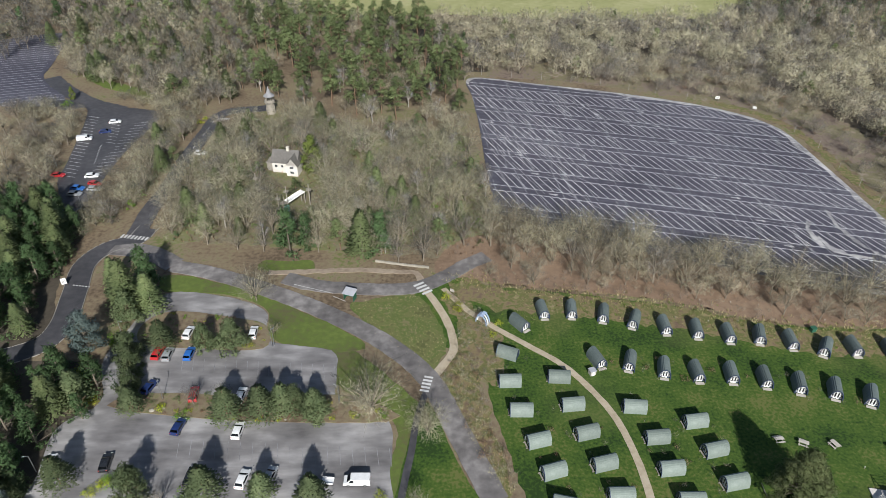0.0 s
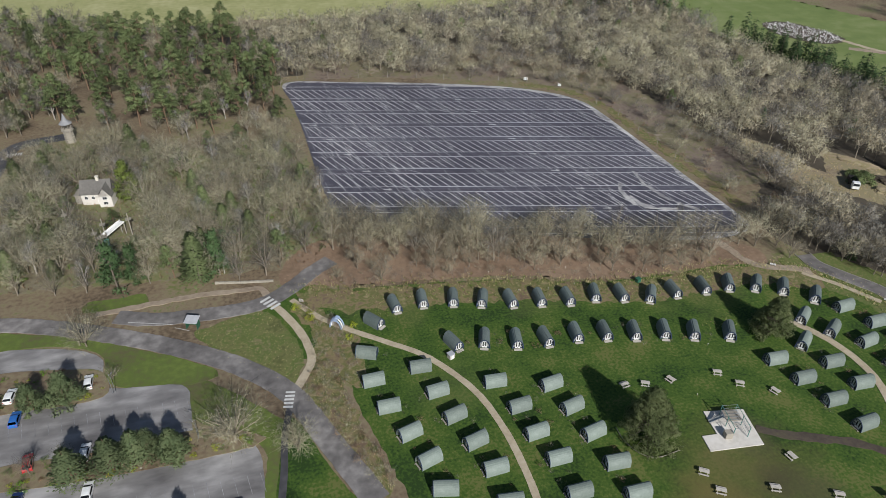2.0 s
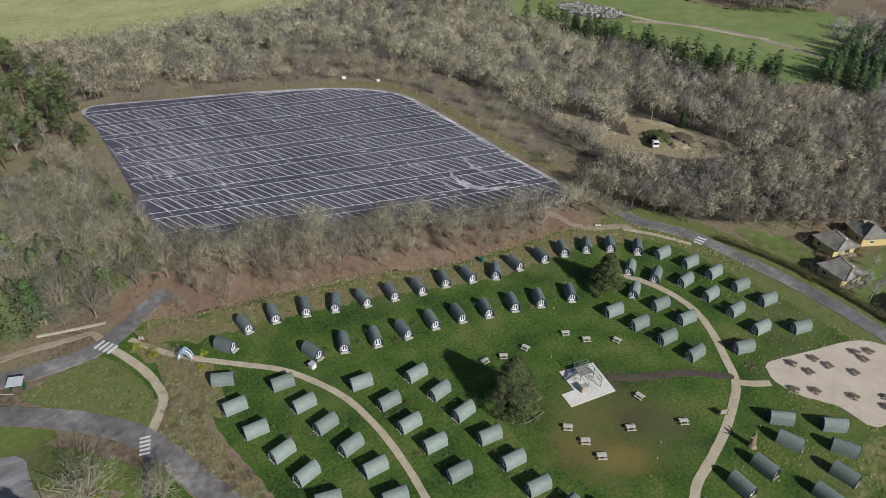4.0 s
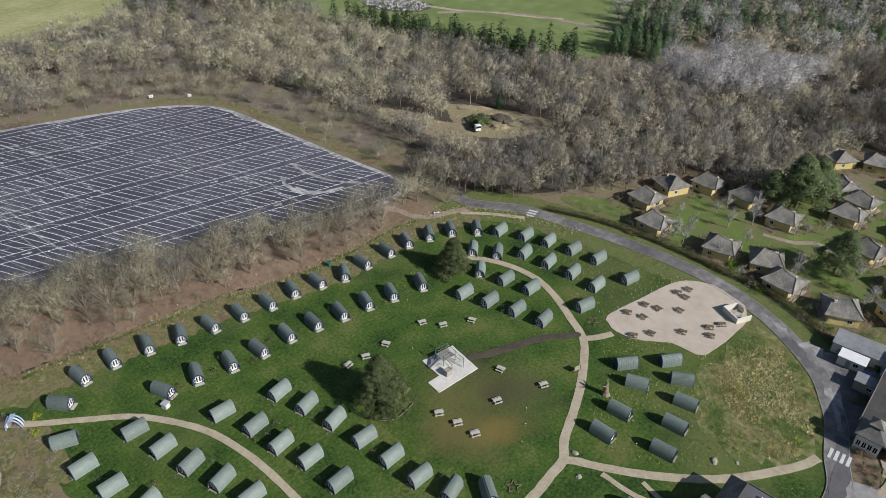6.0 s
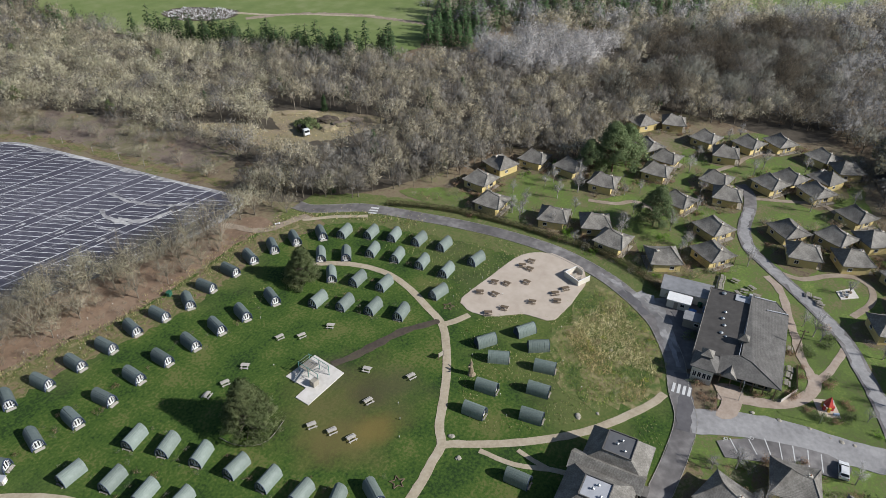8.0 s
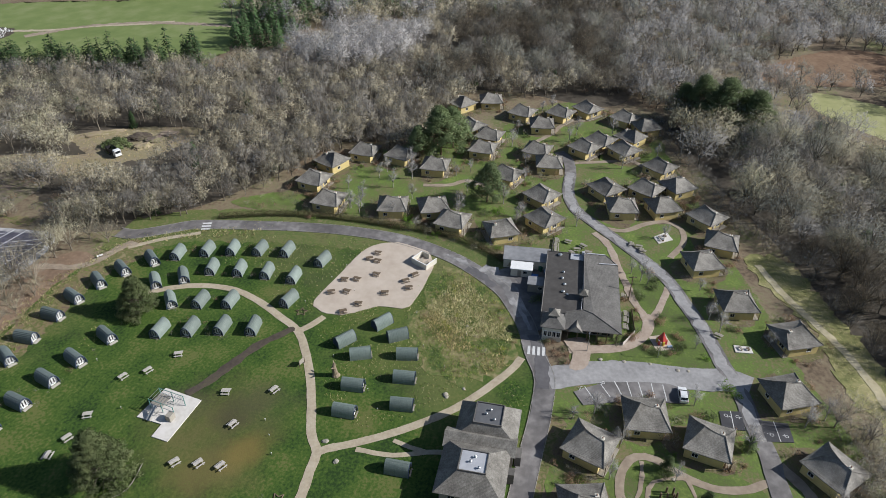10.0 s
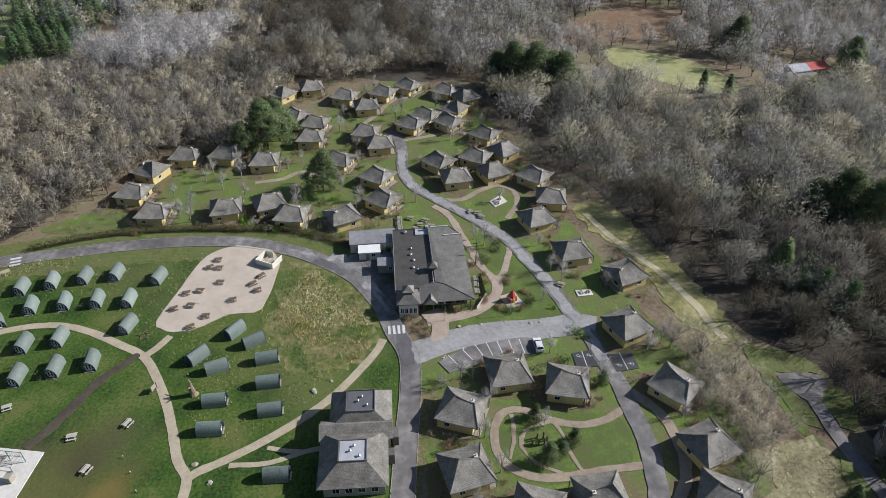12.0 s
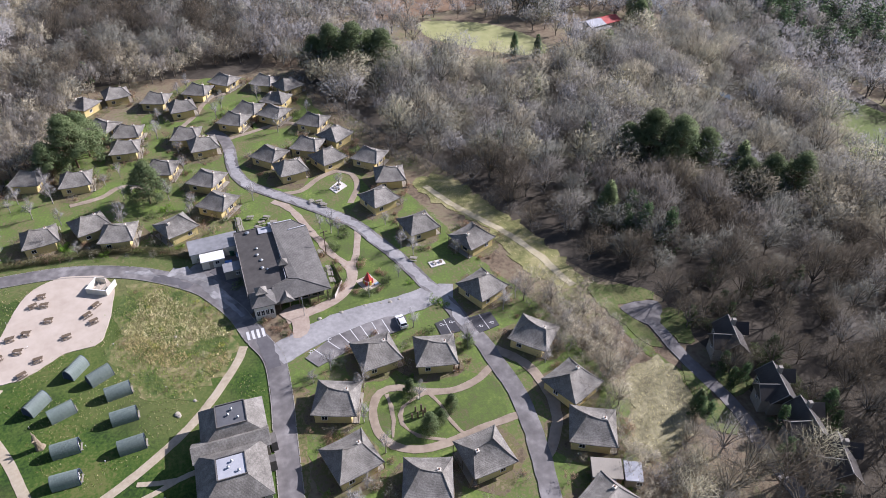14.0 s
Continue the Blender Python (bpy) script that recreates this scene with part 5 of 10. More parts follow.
stripes("road_lines", [((-95.3, 139.2), (-94.8, 139.1)), ((-94.5, 139.0), (-94.0, 139.0)), ((-93.6, 138.9), (-93.1, 138.8)), ((-92.8, 138.8), (-92.3, 138.7)), ((-91.9, 138.6), (-91.4, 138.5)), ((-91.0, 138.5), (-90.6, 138.4))], 0.3, M_PAINT, 0.25, "white give-way dashes across dark asphalt")
dashes(ROAD_WEST, 2.0, 3.0, 0.05, 0.8, "white dashed line on the tree-lined road")

# the large lined lot: aisles with slanting bays between
ax, ay = math.cos(radians(-14.2)), math.sin(radians(-14.2))
nx, ny = -ay, ax
aisle, bays = [], []
lot_line = [(q.x, q.y) for q in smooth_line(LOT_BIG, True, 4.0)]


def clipped(a, b, poly, n=60):
    """The stretches of a line that lie within the outline."""
    res, run = [], None
    for i in range(n + 1):
        q = (a[0] + (b[0] - a[0]) * i / n, a[1] + (b[1] - a[1]) * i / n)
        if inside(q[0], q[1], poly):
            run = run or q
            last = q
        elif run:
            if run != last:
                res.append((run, last))
            run = None
    if run and run != last:
        res.append((run, last))
    return res


slant = (math.cos(radians(-68)), math.sin(radians(-68)))
for k in range(-3, 14):
    for off in (0.0, 3.4):
        o = (18 + nx * (12.25 * k - off), 205.4 + ny * (12.25 * k - off))
        aisle += clipped((o[0] - ax * 120, o[1] - ay * 120), (o[0] + ax * 220, o[1] + ay * 220), lot_line, 240)
    o = (18 + nx * (12.25 * k - 3.4), 205.4 + ny * (12.25 * k - 3.4))
    deep = 8.85 / abs(slant[0] * nx + slant[1] * ny)
    for j in range(-40, 90):
        p = (o[0] + ax * j * 2.85, o[1] + ay * j * 2.85)
        e = (p[0] + slant[0] * deep, p[1] + slant[1] * deep)
        if k >= -2 and inside(p[0], p[1], lot_line) and inside(e[0], e[1], lot_line):
            bays.append((p, e))
tagged(stripes("aisle_lines", aisle, 0.24, M_FAINT, 0.14, "long faded white aisle lines on dark asphalt"), kind="structure")
tagged(stripes("bay_lines", bays, 0.2, M_FAINT, 0.143, "hundreds of slanting faded white bay lines"), kind="stuff")
rng = random.Random(5)
skid = []
for i in range(330):
    x, y = 8 + 118 * rng.random() ** 1.5, rng.uniform(160, 295)
    a = radians(rng.choice((-80, -84, -76, -72, -68, -86, -40, -14)) + rng.uniform(-5, 5))
    ln_ = rng.uniform(5, 30)
    p, e = (x, y), (x + math.cos(a) * ln_, y + math.sin(a) * ln_)
    if inside(p[0], p[1], lot_line) and inside(e[0], e[1], lot_line):
        skid.append((p, e))
stripes("dust_streaks", skid, 0.24, M_SKID, 0.136, "pale dusty wheel streaks on dark asphalt")
rs_ = random.Random(9)
for i in range(46):
    if i % 3:
        x, y = rs_.uniform(16, 60), rs_.uniform(225, 282)
    else:
        x, y = rs_.uniform(95, 126), rs_.uniform(145, 240)
    a, ln_ = radians(rs_.choice((-82, -76, -72, -86, -80)) + rs_.uniform(-3, 3)), rs_.uniform(18, 60)
    p, e = (x, y), (x + math.cos(a) * ln_, y + math.sin(a) * ln_)
    if inside(p[0], p[1], lot_line) and inside(e[0], e[1], lot_line):
        w = rs_.uniform(0.25, 0.75)
        d, s_ = Vector((e[0] - p[0], e[1] - p[1], 0)), Vector((-(e[1] - p[1]), e[0] - p[0], 0)).normalized()
        bm = bmesh.new()
        left, right = [], []
        for k in range(13):
            q = Vector((*p, 0)) + d * k / 12
            ww = w * math.sin(math.pi * (k + 0.3) / 12.6) * (0.7 + 0.6 * noise.noise(q * 0.3))
            left.append(bm.verts.new((q + s_ * ww).to_tuple()[:2] + (0.1315 + 0.0001 * i,)))
            right.append(bm.verts.new((q - s_ * ww).to_tuple()[:2] + (0.1315 + 0.0001 * i,)))
        for k in range(12):
            bm.faces.new((left[k], left[k + 1], right[k + 1], right[k]))
        bmesh.ops.recalc_face_normals(bm, faces=bm.faces)
        tagged(link_mesh("dust_sheet", bm, M_SWEEP), "broken pale dust swept over dark asphalt", "asphalt", kind="structure")
for swirl in ([(113.5, 153.5), (109, 156), (106.4, 160.5), (106.2, 166), (108.5, 171.5)], [(118, 152.5), (112, 154.2), (108.3, 158.5), (107.6, 163.5)], [(124, 150), (118.5, 158), (116, 168), (116.4, 178)]):
    ribbon("dust_sheet", swirl, 1.3, M_DUST, 0.07, "curved pale tyre dust on dark asphalt", 0.5, category="asphalt")
arrows = []
for k in range(-2, 13):
    o = (18 + nx * (12.25 * k - 1.7), 205.4 + ny * (12.25 * k - 1.7))
    for j in (12 - 7.5 * k, 75 - 6 * k):
        p = (o[0] + ax * j, o[1] + ay * j)
        if inside(p[0], p[1], lot_line):
            arrows += [(p, along(p, (ax, ay), 2.6)), (along(p, (ax, ay), 2.6), along(along(p, (ax, ay), 1.7), (nx, ny), 0.5)), (along(p, (ax, ay), 2.6), along(along(p, (ax, ay), 1.7), (nx, ny), -0.5))]
stripes("lane_arrows", arrows, 0.4, M_PAINT, 0.15, "white direction arrows in the aisles")
edge = smooth_line(LOT_BIG, True, 2.0)
n_edge = len(edge)
bm = bmesh.new()
cx, cy = sum(q.x for q in edge) / n_edge, sum(q.y for q in edge) / n_edge
for i in range(n_edge):
    a, b = edge[i - 1], edge[i]
    ca = a + (Vector((cx, cy, 0)) - a).normalized() * (2.2 + 1.8 * noise.noise(a * 0.15))
    cb = b + (Vector((cx, cy, 0)) - b).normalized() * (2.2 + 1.8 * noise.noise(b * 0.15))
    if (a.y > 195 and (a.x > 20 or a.y > 280)) or a.x > 95:
        quad(bm, ((a.x, a.y, 0.132), (b.x, b.y, 0.132), (cb.x, cb.y, 0.132), (ca.x, ca.y, 0.132)))
tagged(link_mesh("dusty_margin", bm, M_DUST), "pale dusty margin round the dark lot", "asphalt", kind="structure")

# western lot and small bays
wl = []
west_line = [(q.x, q.y) for q in smooth_line(LOT_WEST, True, 4.0)]
for k in range(-60, 120):
    p = (-175 - 0.55 * k * 2.4 * 0.5 - 40, 250 + 0.9 * k)
    wl += clipped((p[0], p[1]), (p[0] + 190, p[1] + 60), west_line, 60) if k % 3 == 0 else []
stripes("bay_lines", wl, 0.16, M_FAINT, 0.13, "white bay lines on the distant lot")
stripes("bay_lines", [((106.5, -9.6), (102.7, -12.0)), ((107.9, -13.0), (104.6, -15.0)), ((109.5, -15.8), (105.9, -17.3)), ((110.1, -18.4), (105.5, -19.5)), ((110.2, -20.9), (105.7, -21.8)), ((110.5, -23.6), (105.9, -24.2)), ((110.6, -26.0), (106.1, -26.6))], 0.2, M_PAINT, 0.252, "white parking bay lines on the forecourt")


def disabled_mark(x, y, turn):
    """The outline of a wheelchair painted on a bay: a ring with two bars."""
    bm = bmesh.new()
    for i in range(12):
        a, b = 2 * math.pi * i / 12, 2 * math.pi * (i + 1) / 12
        quad(bm, [(math.cos(t) * r, math.sin(t) * r, 0) for t, r in ((a, 0.28), (a, 0.38), (b, 0.38), (b, 0.28))])
    quad(bm, ((0.0, 0.3, 0), (0.1, 0.3, 0), (0.1, 0.95, 0), (0.0, 0.95, 0)))
    quad(bm, ((0.1, 0.35, 0), (0.5, 0.35, 0), (0.5, 0.45, 0), (0.1, 0.45, 0)))
    ob = tagged(link_mesh("bay_symbol", bm, M_PAINT), "white wheelchair symbol painted on a parking bay", "road marking", kind="structure")
    ob.matrix_basis = pose(x, y, 0.256, 0, 0, turn)


bx = [(104.6, -38.2, 170), (104.7, -40.5, 170), (101.2, -46.6, 350), (101.4, -49.4, 350), (106.0, -9.0, 60), (108.5, -13.5, 60)]
for x, y, a in bx:
    disabled_mark(x, y, a)
stripes("bay_lines", [((106.0, -39.3), (101.1, -39.4)), ((104.9, -47.5), (99.8, -48.0))], 0.15, M_PAINT, 0.25, "white lines of the disabled bays")
# bay lines of the near car park rows
rows = []
for k in range(18):
    rows.append(((-52.0 + 2.45 * k, 89.6 - 0.12 * k), (-51.2 + 2.45 * k, 85.2 - 0.12 * k)))
for k in range(15):
    rows.append(((-58.5 + 2.45 * k, 112.6 - 0.15 * k), (-57.6 + 2.45 * k, 108.2 - 0.15 * k)))
stripes("bay_lines", rows, 0.09, M_SKID, 0.2, "faded bay lines on worn asphalt")
wrows = []
for k in range(20):
    y = 198 + 2.5 * k
    x = -125.6 - (y - 200) * 0.25
    wrows.append(((x, y), (x + 4.6, y - 1.3)))
    if y < 243:
        wrows.append(((-112.2, y), (-116.6, y - 1.3)))
    if 206 < y < 240:
        wrows.append(((x + 10.2, y), (x + 14.0, y - 1.2)) if y > 222 else ((x + 9.2, y - 2.0), (x + 9.2, y)))
stripes("bay_lines", wrows, 0.12, M_FAINT, 0.2, "white bay lines on the dark car park")

# ---- trees ----
def set_way(me, ways):
    """Fine twigs and needles take the light as the round clump does that they make up: their normals are the clump's."""
    w = np.asarray(ways, dtype=np.float32)
    w /= np.maximum(np.linalg.norm(w, axis=1, keepdims=True), 1e-6)
    me.shade_smooth()
    me.normals_split_custom_set_from_vertices(w)


def tri_mesh(name, verts, faces, material, ways=None):
    me = bpy.data.meshes.new(name)
    me.from_pydata(verts, [], faces)
    me.materials.append(material)
    if ways is not None:
        set_way(me, ways)
    return me


def bare_shape(seed, h, spread, limbs=9, twigs=500, thick=0.03, base=0.22, loose=0.35):
    """Wood and twigs of a leafless tree: limbs that fan out of a low fork to a lobed dome, and very many thin twigs that run outwards."""
    r = random.Random(seed)
    bm = bmesh.new()
    tv, tf, tn = [], [], []

    def twig(a, d, ln_, wd, way):
        s = d.cross(way + Vector((r.gauss(0, 0.25), r.gauss(0, 0.25), r.gauss(0, 0.25)))).normalized() * wd
        k = len(tv)
        tv.extend((a - s, a + s, a + d * ln_))
        tf.append((k, k + 1, k + 2))
        w = (way + Vector((r.gauss(0, 0.2), r.gauss(0, 0.2), 0.1 + r.gauss(0, 0.2)))).normalized()
        tn.extend((tuple(w),) * 3)

    fork = h * base * r.uniform(0.8, 1.2)
    lean = Vector((r.uniform(-0.06, 0.06), r.uniform(-0.06, 0.06), 1)) * fork
    tube(bm, (0, 0, -0.2), lean, h * 0.02, h * 0.014, 5, False)
    heart = Vector((0, 0, h * base * 0.6))
    per = twigs // limbs
    for i in range(limbs):
        up = 1.0 - 0.95 * (i + r.uniform(0.1, 0.9)) / limbs
        az = i * 2.4 + r.uniform(-0.4, 0.4)
        fl = math.sqrt(max(0.0, 1 - up * up))
        size = r.uniform(0.78, 1.06)
        tip = Vector((math.cos(az) * fl * spread, math.sin(az) * fl * spread, h * 0.5 + up * h * 0.46)) * size
        mid = lean.lerp(tip, 0.5) + Vector((r.uniform(-1, 1), r.uniform(-1, 1), 0.8)) * 0.035 * h
        tube(bm, lean * r.uniform(0.8, 1.0), mid, h * 0.011, h * 0.0075, 3, False)
        tube(bm, mid, tip, h * 0.0075, h * 0.0025, 3, False)
        wide = spread * r.uniform(0.36, 0.6)
        for k in range(9):
            f = r.uniform(0.2, 0.95)
            e = tip + Vector((r.gauss(0, 1), r.gauss(0, 1), r.gauss(0, 0.6))) * wide * 0.8
            o = lean.lerp(mid, f * 2) if f < 0.5 else mid.lerp(tip, f * 2 - 1)
            twig(o, (e - o).normalized(), (e - o).length, h * 0.006, (e - heart).normalized())
        for k in range(per):
            off = Vector((r.gauss(0, 1), r.gauss(0, 1), r.gauss(0, 0.75))).normalized() * wide * r.random() ** 0.33
            p = tip * r.uniform(0.86, 1.0) + off
            d = ((p - heart).normalized() * 0.7 + off.normalized() * 0.3 + Vector((r.gauss(0, loose), r.gauss(0, loose), r.gauss(0, loose))) * 2.2).normalized()
            twig(p - d * h * 0.05, d, h * r.uniform(0.07, 0.15), thick * r.uniform(0.6, 1.3), (p - heart).normalized() * 0.75 + off.normalized() * 0.7)
    me = bpy.data.meshes.new("wood")
    bmesh.ops.triangulate(bm, faces=bm.faces)
    bm.to_mesh(me)
    bm.free()
    wv = [tuple(v.co) for v in me.vertices]
    wf = [tuple(p.vertices) for p in me.polygons]
    bpy.data.meshes.remove(me)
    return wv, wf, [tuple(v) for v in tv], tf, tn


def leaf_cloud(r, centre, radius, count, size, squash=0.7):
    """Small needle tufts scattered over a clump."""
    tv, tf, tn = [], [], []
    for i in range(count):
        d = Vector((r.gauss(0, 1), r.gauss(0, 1), r.gauss(0, 1))).normalized()
        p = Vector(centre) + Vector((d.x, d.y, d.z * squash)) * radius * r.uniform(0.55, 1.05)
        u = d.cross(Vector((r.gauss(0, 1), r.gauss(0, 1), r.gauss(0, 1)))).normalized()
        v = (d + Vector((r.gauss(0, 0.45), r.gauss(0, 0.45), r.gauss(0, 0.45)))).cross(u).normalized()
        s = size * r.uniform(0.6, 1.3)
        k = len(tv)
        tv.extend((tuple(p - u * s * 0.22), tuple(p + u * s * 0.22), tuple(p + v * s * 1.15)))
        tf.append((k, k + 1, k + 2))
        tn.extend((tuple((d + Vector((r.gauss(0, 0.25), r.gauss(0, 0.25), 0.3 + r.gauss(0, 0.25)))).normalized()),) * 3)
    return tv, tf, tn


def pine_shape(seed, h, spread, clumps=26, per=44, low=0.35, leaf=0.42, taper=1.7, lump=(0.2, 0.4)):
    """A pine: a bare lower trunk with limbs, and a ragged crown of needle clumps."""
    r = random.Random(seed)
    bm = bmesh.new()
    lean = Vector((r.uniform(-0.04, 0.04), r.uniform(-0.04, 0.04), 1))
    tube(bm, (0, 0, -0.2), lean * h * 0.9, h * 0.02, h * 0.006, 6, False)
    tv, tf, tn = [], [], []
    for i in range(clumps):
        f = low + (1 - low) * (i + r.random()) / clumps
        az = r.uniform(0, 2 * math.pi)
        reach = spread * (1.0 - ((f - low) / (1 - low)) ** taper * 0.88) * r.uniform(0.3, 1.0) ** 0.8
        c = lean * h * f + Vector((math.cos(az) * reach, math.sin(az) * reach, r.uniform(-0.3, 0.5)))
        tube(bm, lean * h * (f - 0.06), c, h * 0.006, h * 0.002, 3, False)
        v, fc, wn_ = leaf_cloud(r, c, spread * r.uniform(*lump), per, leaf, 0.55)
        k = len(tv)
        tv += v
        out = (c - Vector((0, 0, h * (low + 0.2)))).normalized() * 0.6
        tn += [tuple((Vector(w) + out).normalized()) for w in wn_]
        tf += [tuple(q + k for q in t) for t in fc]
    me = bpy.data.meshes.new("wood")
    bmesh.ops.triangulate(bm, faces=bm.faces)
    bm.to_mesh(me)
    bm.free()
    wv = [tuple(v.co) for v in me.vertices]
    wf = [tuple(p.vertices) for p in me.polygons]
    bpy.data.meshes.remove(me)
    return wv, wf, tv, tf, tn


def spruce_shape(seed, h, spread, tiers=13, per=64, leaf=1.0, droop=-0.35):
    """A spruce: tiers of drooping needle sprays that narrow to a tip."""
    r = random.Random(seed)
    bm = bmesh.new()
    tube(bm, (0, 0, -0.2), (0, 0, h * 0.97), h * 0.016, h * 0.003, 5, False)
    tv, tf, tn = [], [], []
    for i in range(tiers):
        f = 0.08 + 0.9 * i / tiers
        reach = spread * (1 - f) ** 0.85 + 0.15
        for j in range(per if i < tiers - 2 else per // 3):
            az, g = r.uniform(0, 2 * math.pi), r.uniform(0.3, 1.0)
            d = Vector((math.cos(az), math.sin(az), droop))
            p = Vector((0, 0, h * f + r.uniform(-0.03, 0.05) * h)) + d * reach * g * r.uniform(0.8, 1.15)
            s = Vector((-math.sin(az), math.cos(az), 0)) * r.uniform(0.22, 0.42) * leaf
            k = len(tv)
            tv.extend((tuple(p + s), tuple(p - s), tuple(p + d * 0.8 * leaf + Vector((0, 0, r.uniform(-0.2, 0.4) * leaf)))))
            tf.append((k, k + 1, k + 2))
            tn.extend((tuple((Vector((d.x, d.y, 0)) + Vector((r.gauss(0, 0.3), r.gauss(0, 0.3), 0.55 + r.gauss(0, 0.25)))).normalized()),) * 3)
    me = bpy.data.meshes.new("wood")
    bmesh.ops.triangulate(bm, faces=bm.faces)
    bm.to_mesh(me)
    bm.free()
    wv = [tuple(v.co) for v in me.vertices]
    wf = [tuple(p.vertices) for p in me.polygons]
    bpy.data.meshes.remove(me)
    return wv, wf, tv, tf, tn


def tree_kind(name, shape, bark, leaf, label, group):
    """One tree with trunk and crown, kept out at the far edge of the country as the pattern for its copies."""
    wv, wf, tv, tf, tn = shape
    root = thing(name, label, "tree", group)
    for nm, v, f, m, ways in (("trunk", wv, wf, bark, None), ("crown", tv, tf, leaf, tn)):
        ob = new(nm, tri_mesh(nm, v, f, m, ways))
        ob.parent = root
    return root


PLACED = {}
CLEAR = (FIELD_SOUTH_OPEN, [(x - 11, y + 4) for x, y in FIELD_SOUTH_OPEN], FIELD_EAST_FAR, FIELD_EAST, FIELD_VALLEY, CLEARING, BARE_BANK, [(x - 6, y - 5) for x, y in CLEARING], [(x - 12, y - 10) for x, y in CLEARING], BANK_YELLOW, SCRUB_VALLEY, LOT_BIG)


def plant(pattern, x, y, scale, turn):
    """The first call moves the pattern itself into place; later ones copy it."""
    m = pose(x, y, 0.02, 0, 0, turn) @ Matrix.Scale(scale, 4)
    if pattern.name not in PLACED:
        PLACED[pattern.name] = True
        pattern.matrix_basis = m
        return pattern
    ob = copy_thing(pattern, pose(x, y, 0.02, 0, 0, turn))
    ob.scale = (scale, scale, scale)
    return ob


def scatter(poly, spacing, seed, jitter=0.42, avoid=(), free=False):
    """Uneven positions within an outline, none too near the spots to avoid."""
    r = random.Random(seed)
    xs, ys = [p[0] for p in poly], [p[1] for p in poly]
    res = []
    ny_ = int((max(ys) - min(ys)) / spacing) + 2
    nx_ = int((max(xs) - min(xs)) / spacing) + 2
    for j in range(ny_):
        for i in range(nx_):
            x = min(xs) + (i + 0.5 * (j % 2) + r.uniform(-jitter, jitter)) * spacing
            y = min(ys) + (j + r.uniform(-jitter, jitter)) * spacing
            if not free and ((int(x // 2), int(y // 2)) in BLOCK or any(inside(x, y, c) for c in CLEAR)):
                continue
            if inside(x, y, poly) and all((x - a) ** 2 + (y - b) ** 2 > c * c for a, b, c in avoid):
                res.append((x, y))
    return res


def wood(name, spots, shapes, mats, label, seed, lo=0.75, hi=1.2):
    """A whole wood as one mesh: every tree stands in it with its own turn and size."""
    r = random.Random(seed)
    vs, fs, ms, ns, base = [], [], [], [], 0
    packed = [(np.array(a, dtype=np.float32), np.array(b, dtype=np.int32), np.array(c, dtype=np.float32), np.array(d, dtype=np.int32), np.array(e, dtype=np.float32)) for a, b, c, d, e in shapes]
    for x, y in spots:
        wv, wf, tv, tf, tn = packed[r.randrange(len(packed))]
        s, a = r.uniform(lo, hi), r.uniform(0, 2 * math.pi)
        rot = np.array([[math.cos(a), -math.sin(a), 0], [math.sin(a), math.cos(a), 0], [0, 0, 1]], dtype=np.float32) * np.array([[s], [s], [s * r.uniform(0.85, 1.15)]], dtype=np.float32)
        tint = r.randrange(1, len(mats))
        for v, f, mi, ways in ((wv, wf, 0, np.zeros_like(wv)), (tv, tf, tint, tn)):
            ns.append(ways @ rot.T)
            vs.append(v @ rot.T + np.array([x, y, 0.0], dtype=np.float32))
            fs.append(f + base)
            ms.append(np.full(len(f), mi, dtype=np.int32))
            base += len(v)
    v, f, mi = np.concatenate(vs), np.concatenate(fs), np.concatenate(ms)
    me = bpy.data.meshes.new(name)
    me.vertices.add(len(v))
    me.vertices.foreach_set("co", v.ravel())
    me.loops.add(len(f) * 3)
    me.loops.foreach_set("vertex_index", f.ravel())
    me.polygons.add(len(f))
    me.polygons.foreach_set("loop_start", np.arange(0, len(f) * 3, 3, dtype=np.int32))
    me.polygons.foreach_set("material_index", mi)
    for m in mats:
        me.materials.append(m)
    me.update(calc_edges=True)
    set_way(me, np.concatenate(ns))
    return tagged(new(name, me), label, "trees", kind="stuff")


# far woods: one mesh each
FAR_A = [bare_shape(40 + i, 11.5, 3.0 + 0.35 * i, 8, 290, 0.21, 0.3, 0.3) for i in range(5)]
ROUND = [bare_shape(45 + i, 8.5, 4.4 + 0.4 * i, 9, 380, 0.2, 0.12, 0.3) for i in range(4)]
FAR_B = [bare_shape(60 + i, 13, 5.6, 9, 300, 0.38, 0.2, 0.4) for i in range(4)]
MID = [bare_shape(70 + i, 12, 4.8 + 0.5 * i, 11, 560, 0.22, 0.2, 0.4) for i in range(4)]
BUSHY = [bare_shape(80 + i, 6.0, 2.8, 6, 230, 0.09, 0.08, 0.4) for i in range(3)]
SMALL = [bare_shape(85 + i, 6.0, 3.2, 5, 110, 0.13, 0.06, 0.4) for i in range(3)]
UNDER = [pine_shape(95 + i, 2.4, 1.7, 9, 26, 0.05, 0.34, 1.2) for i in range(3)]
FIR = [spruce_shape(90 + i, 12, 2.9, 9, 30, 1.15) for i in range(3)]
LANE_HOUSES = ((76.8, -94.2, 8), (62.4, -94, 8), (53.4, -93, 8), (44.6, -92.6, 8))
wood("bare_wood", scatter(WOOD_NORTH, 6.2, 1), ROUND + FAR_A[3:], (M_BARK, M_TWIG_OLIVE, M_TWIG, M_TWIG_OLIVE, M_TWIG_PURPLE), "dense leafless grey brown wood round the lot", 11, 0.7, 1.2)
SILVER_STAND = [(287, 131), (262, 114), (268, 90), (290, 69), (318, 72), (316, 106)]
east_spots = [p for p in scatter(WOOD_EAST, 6.1, 2) if not inside(p[0], p[1], SILVER_STAND)]
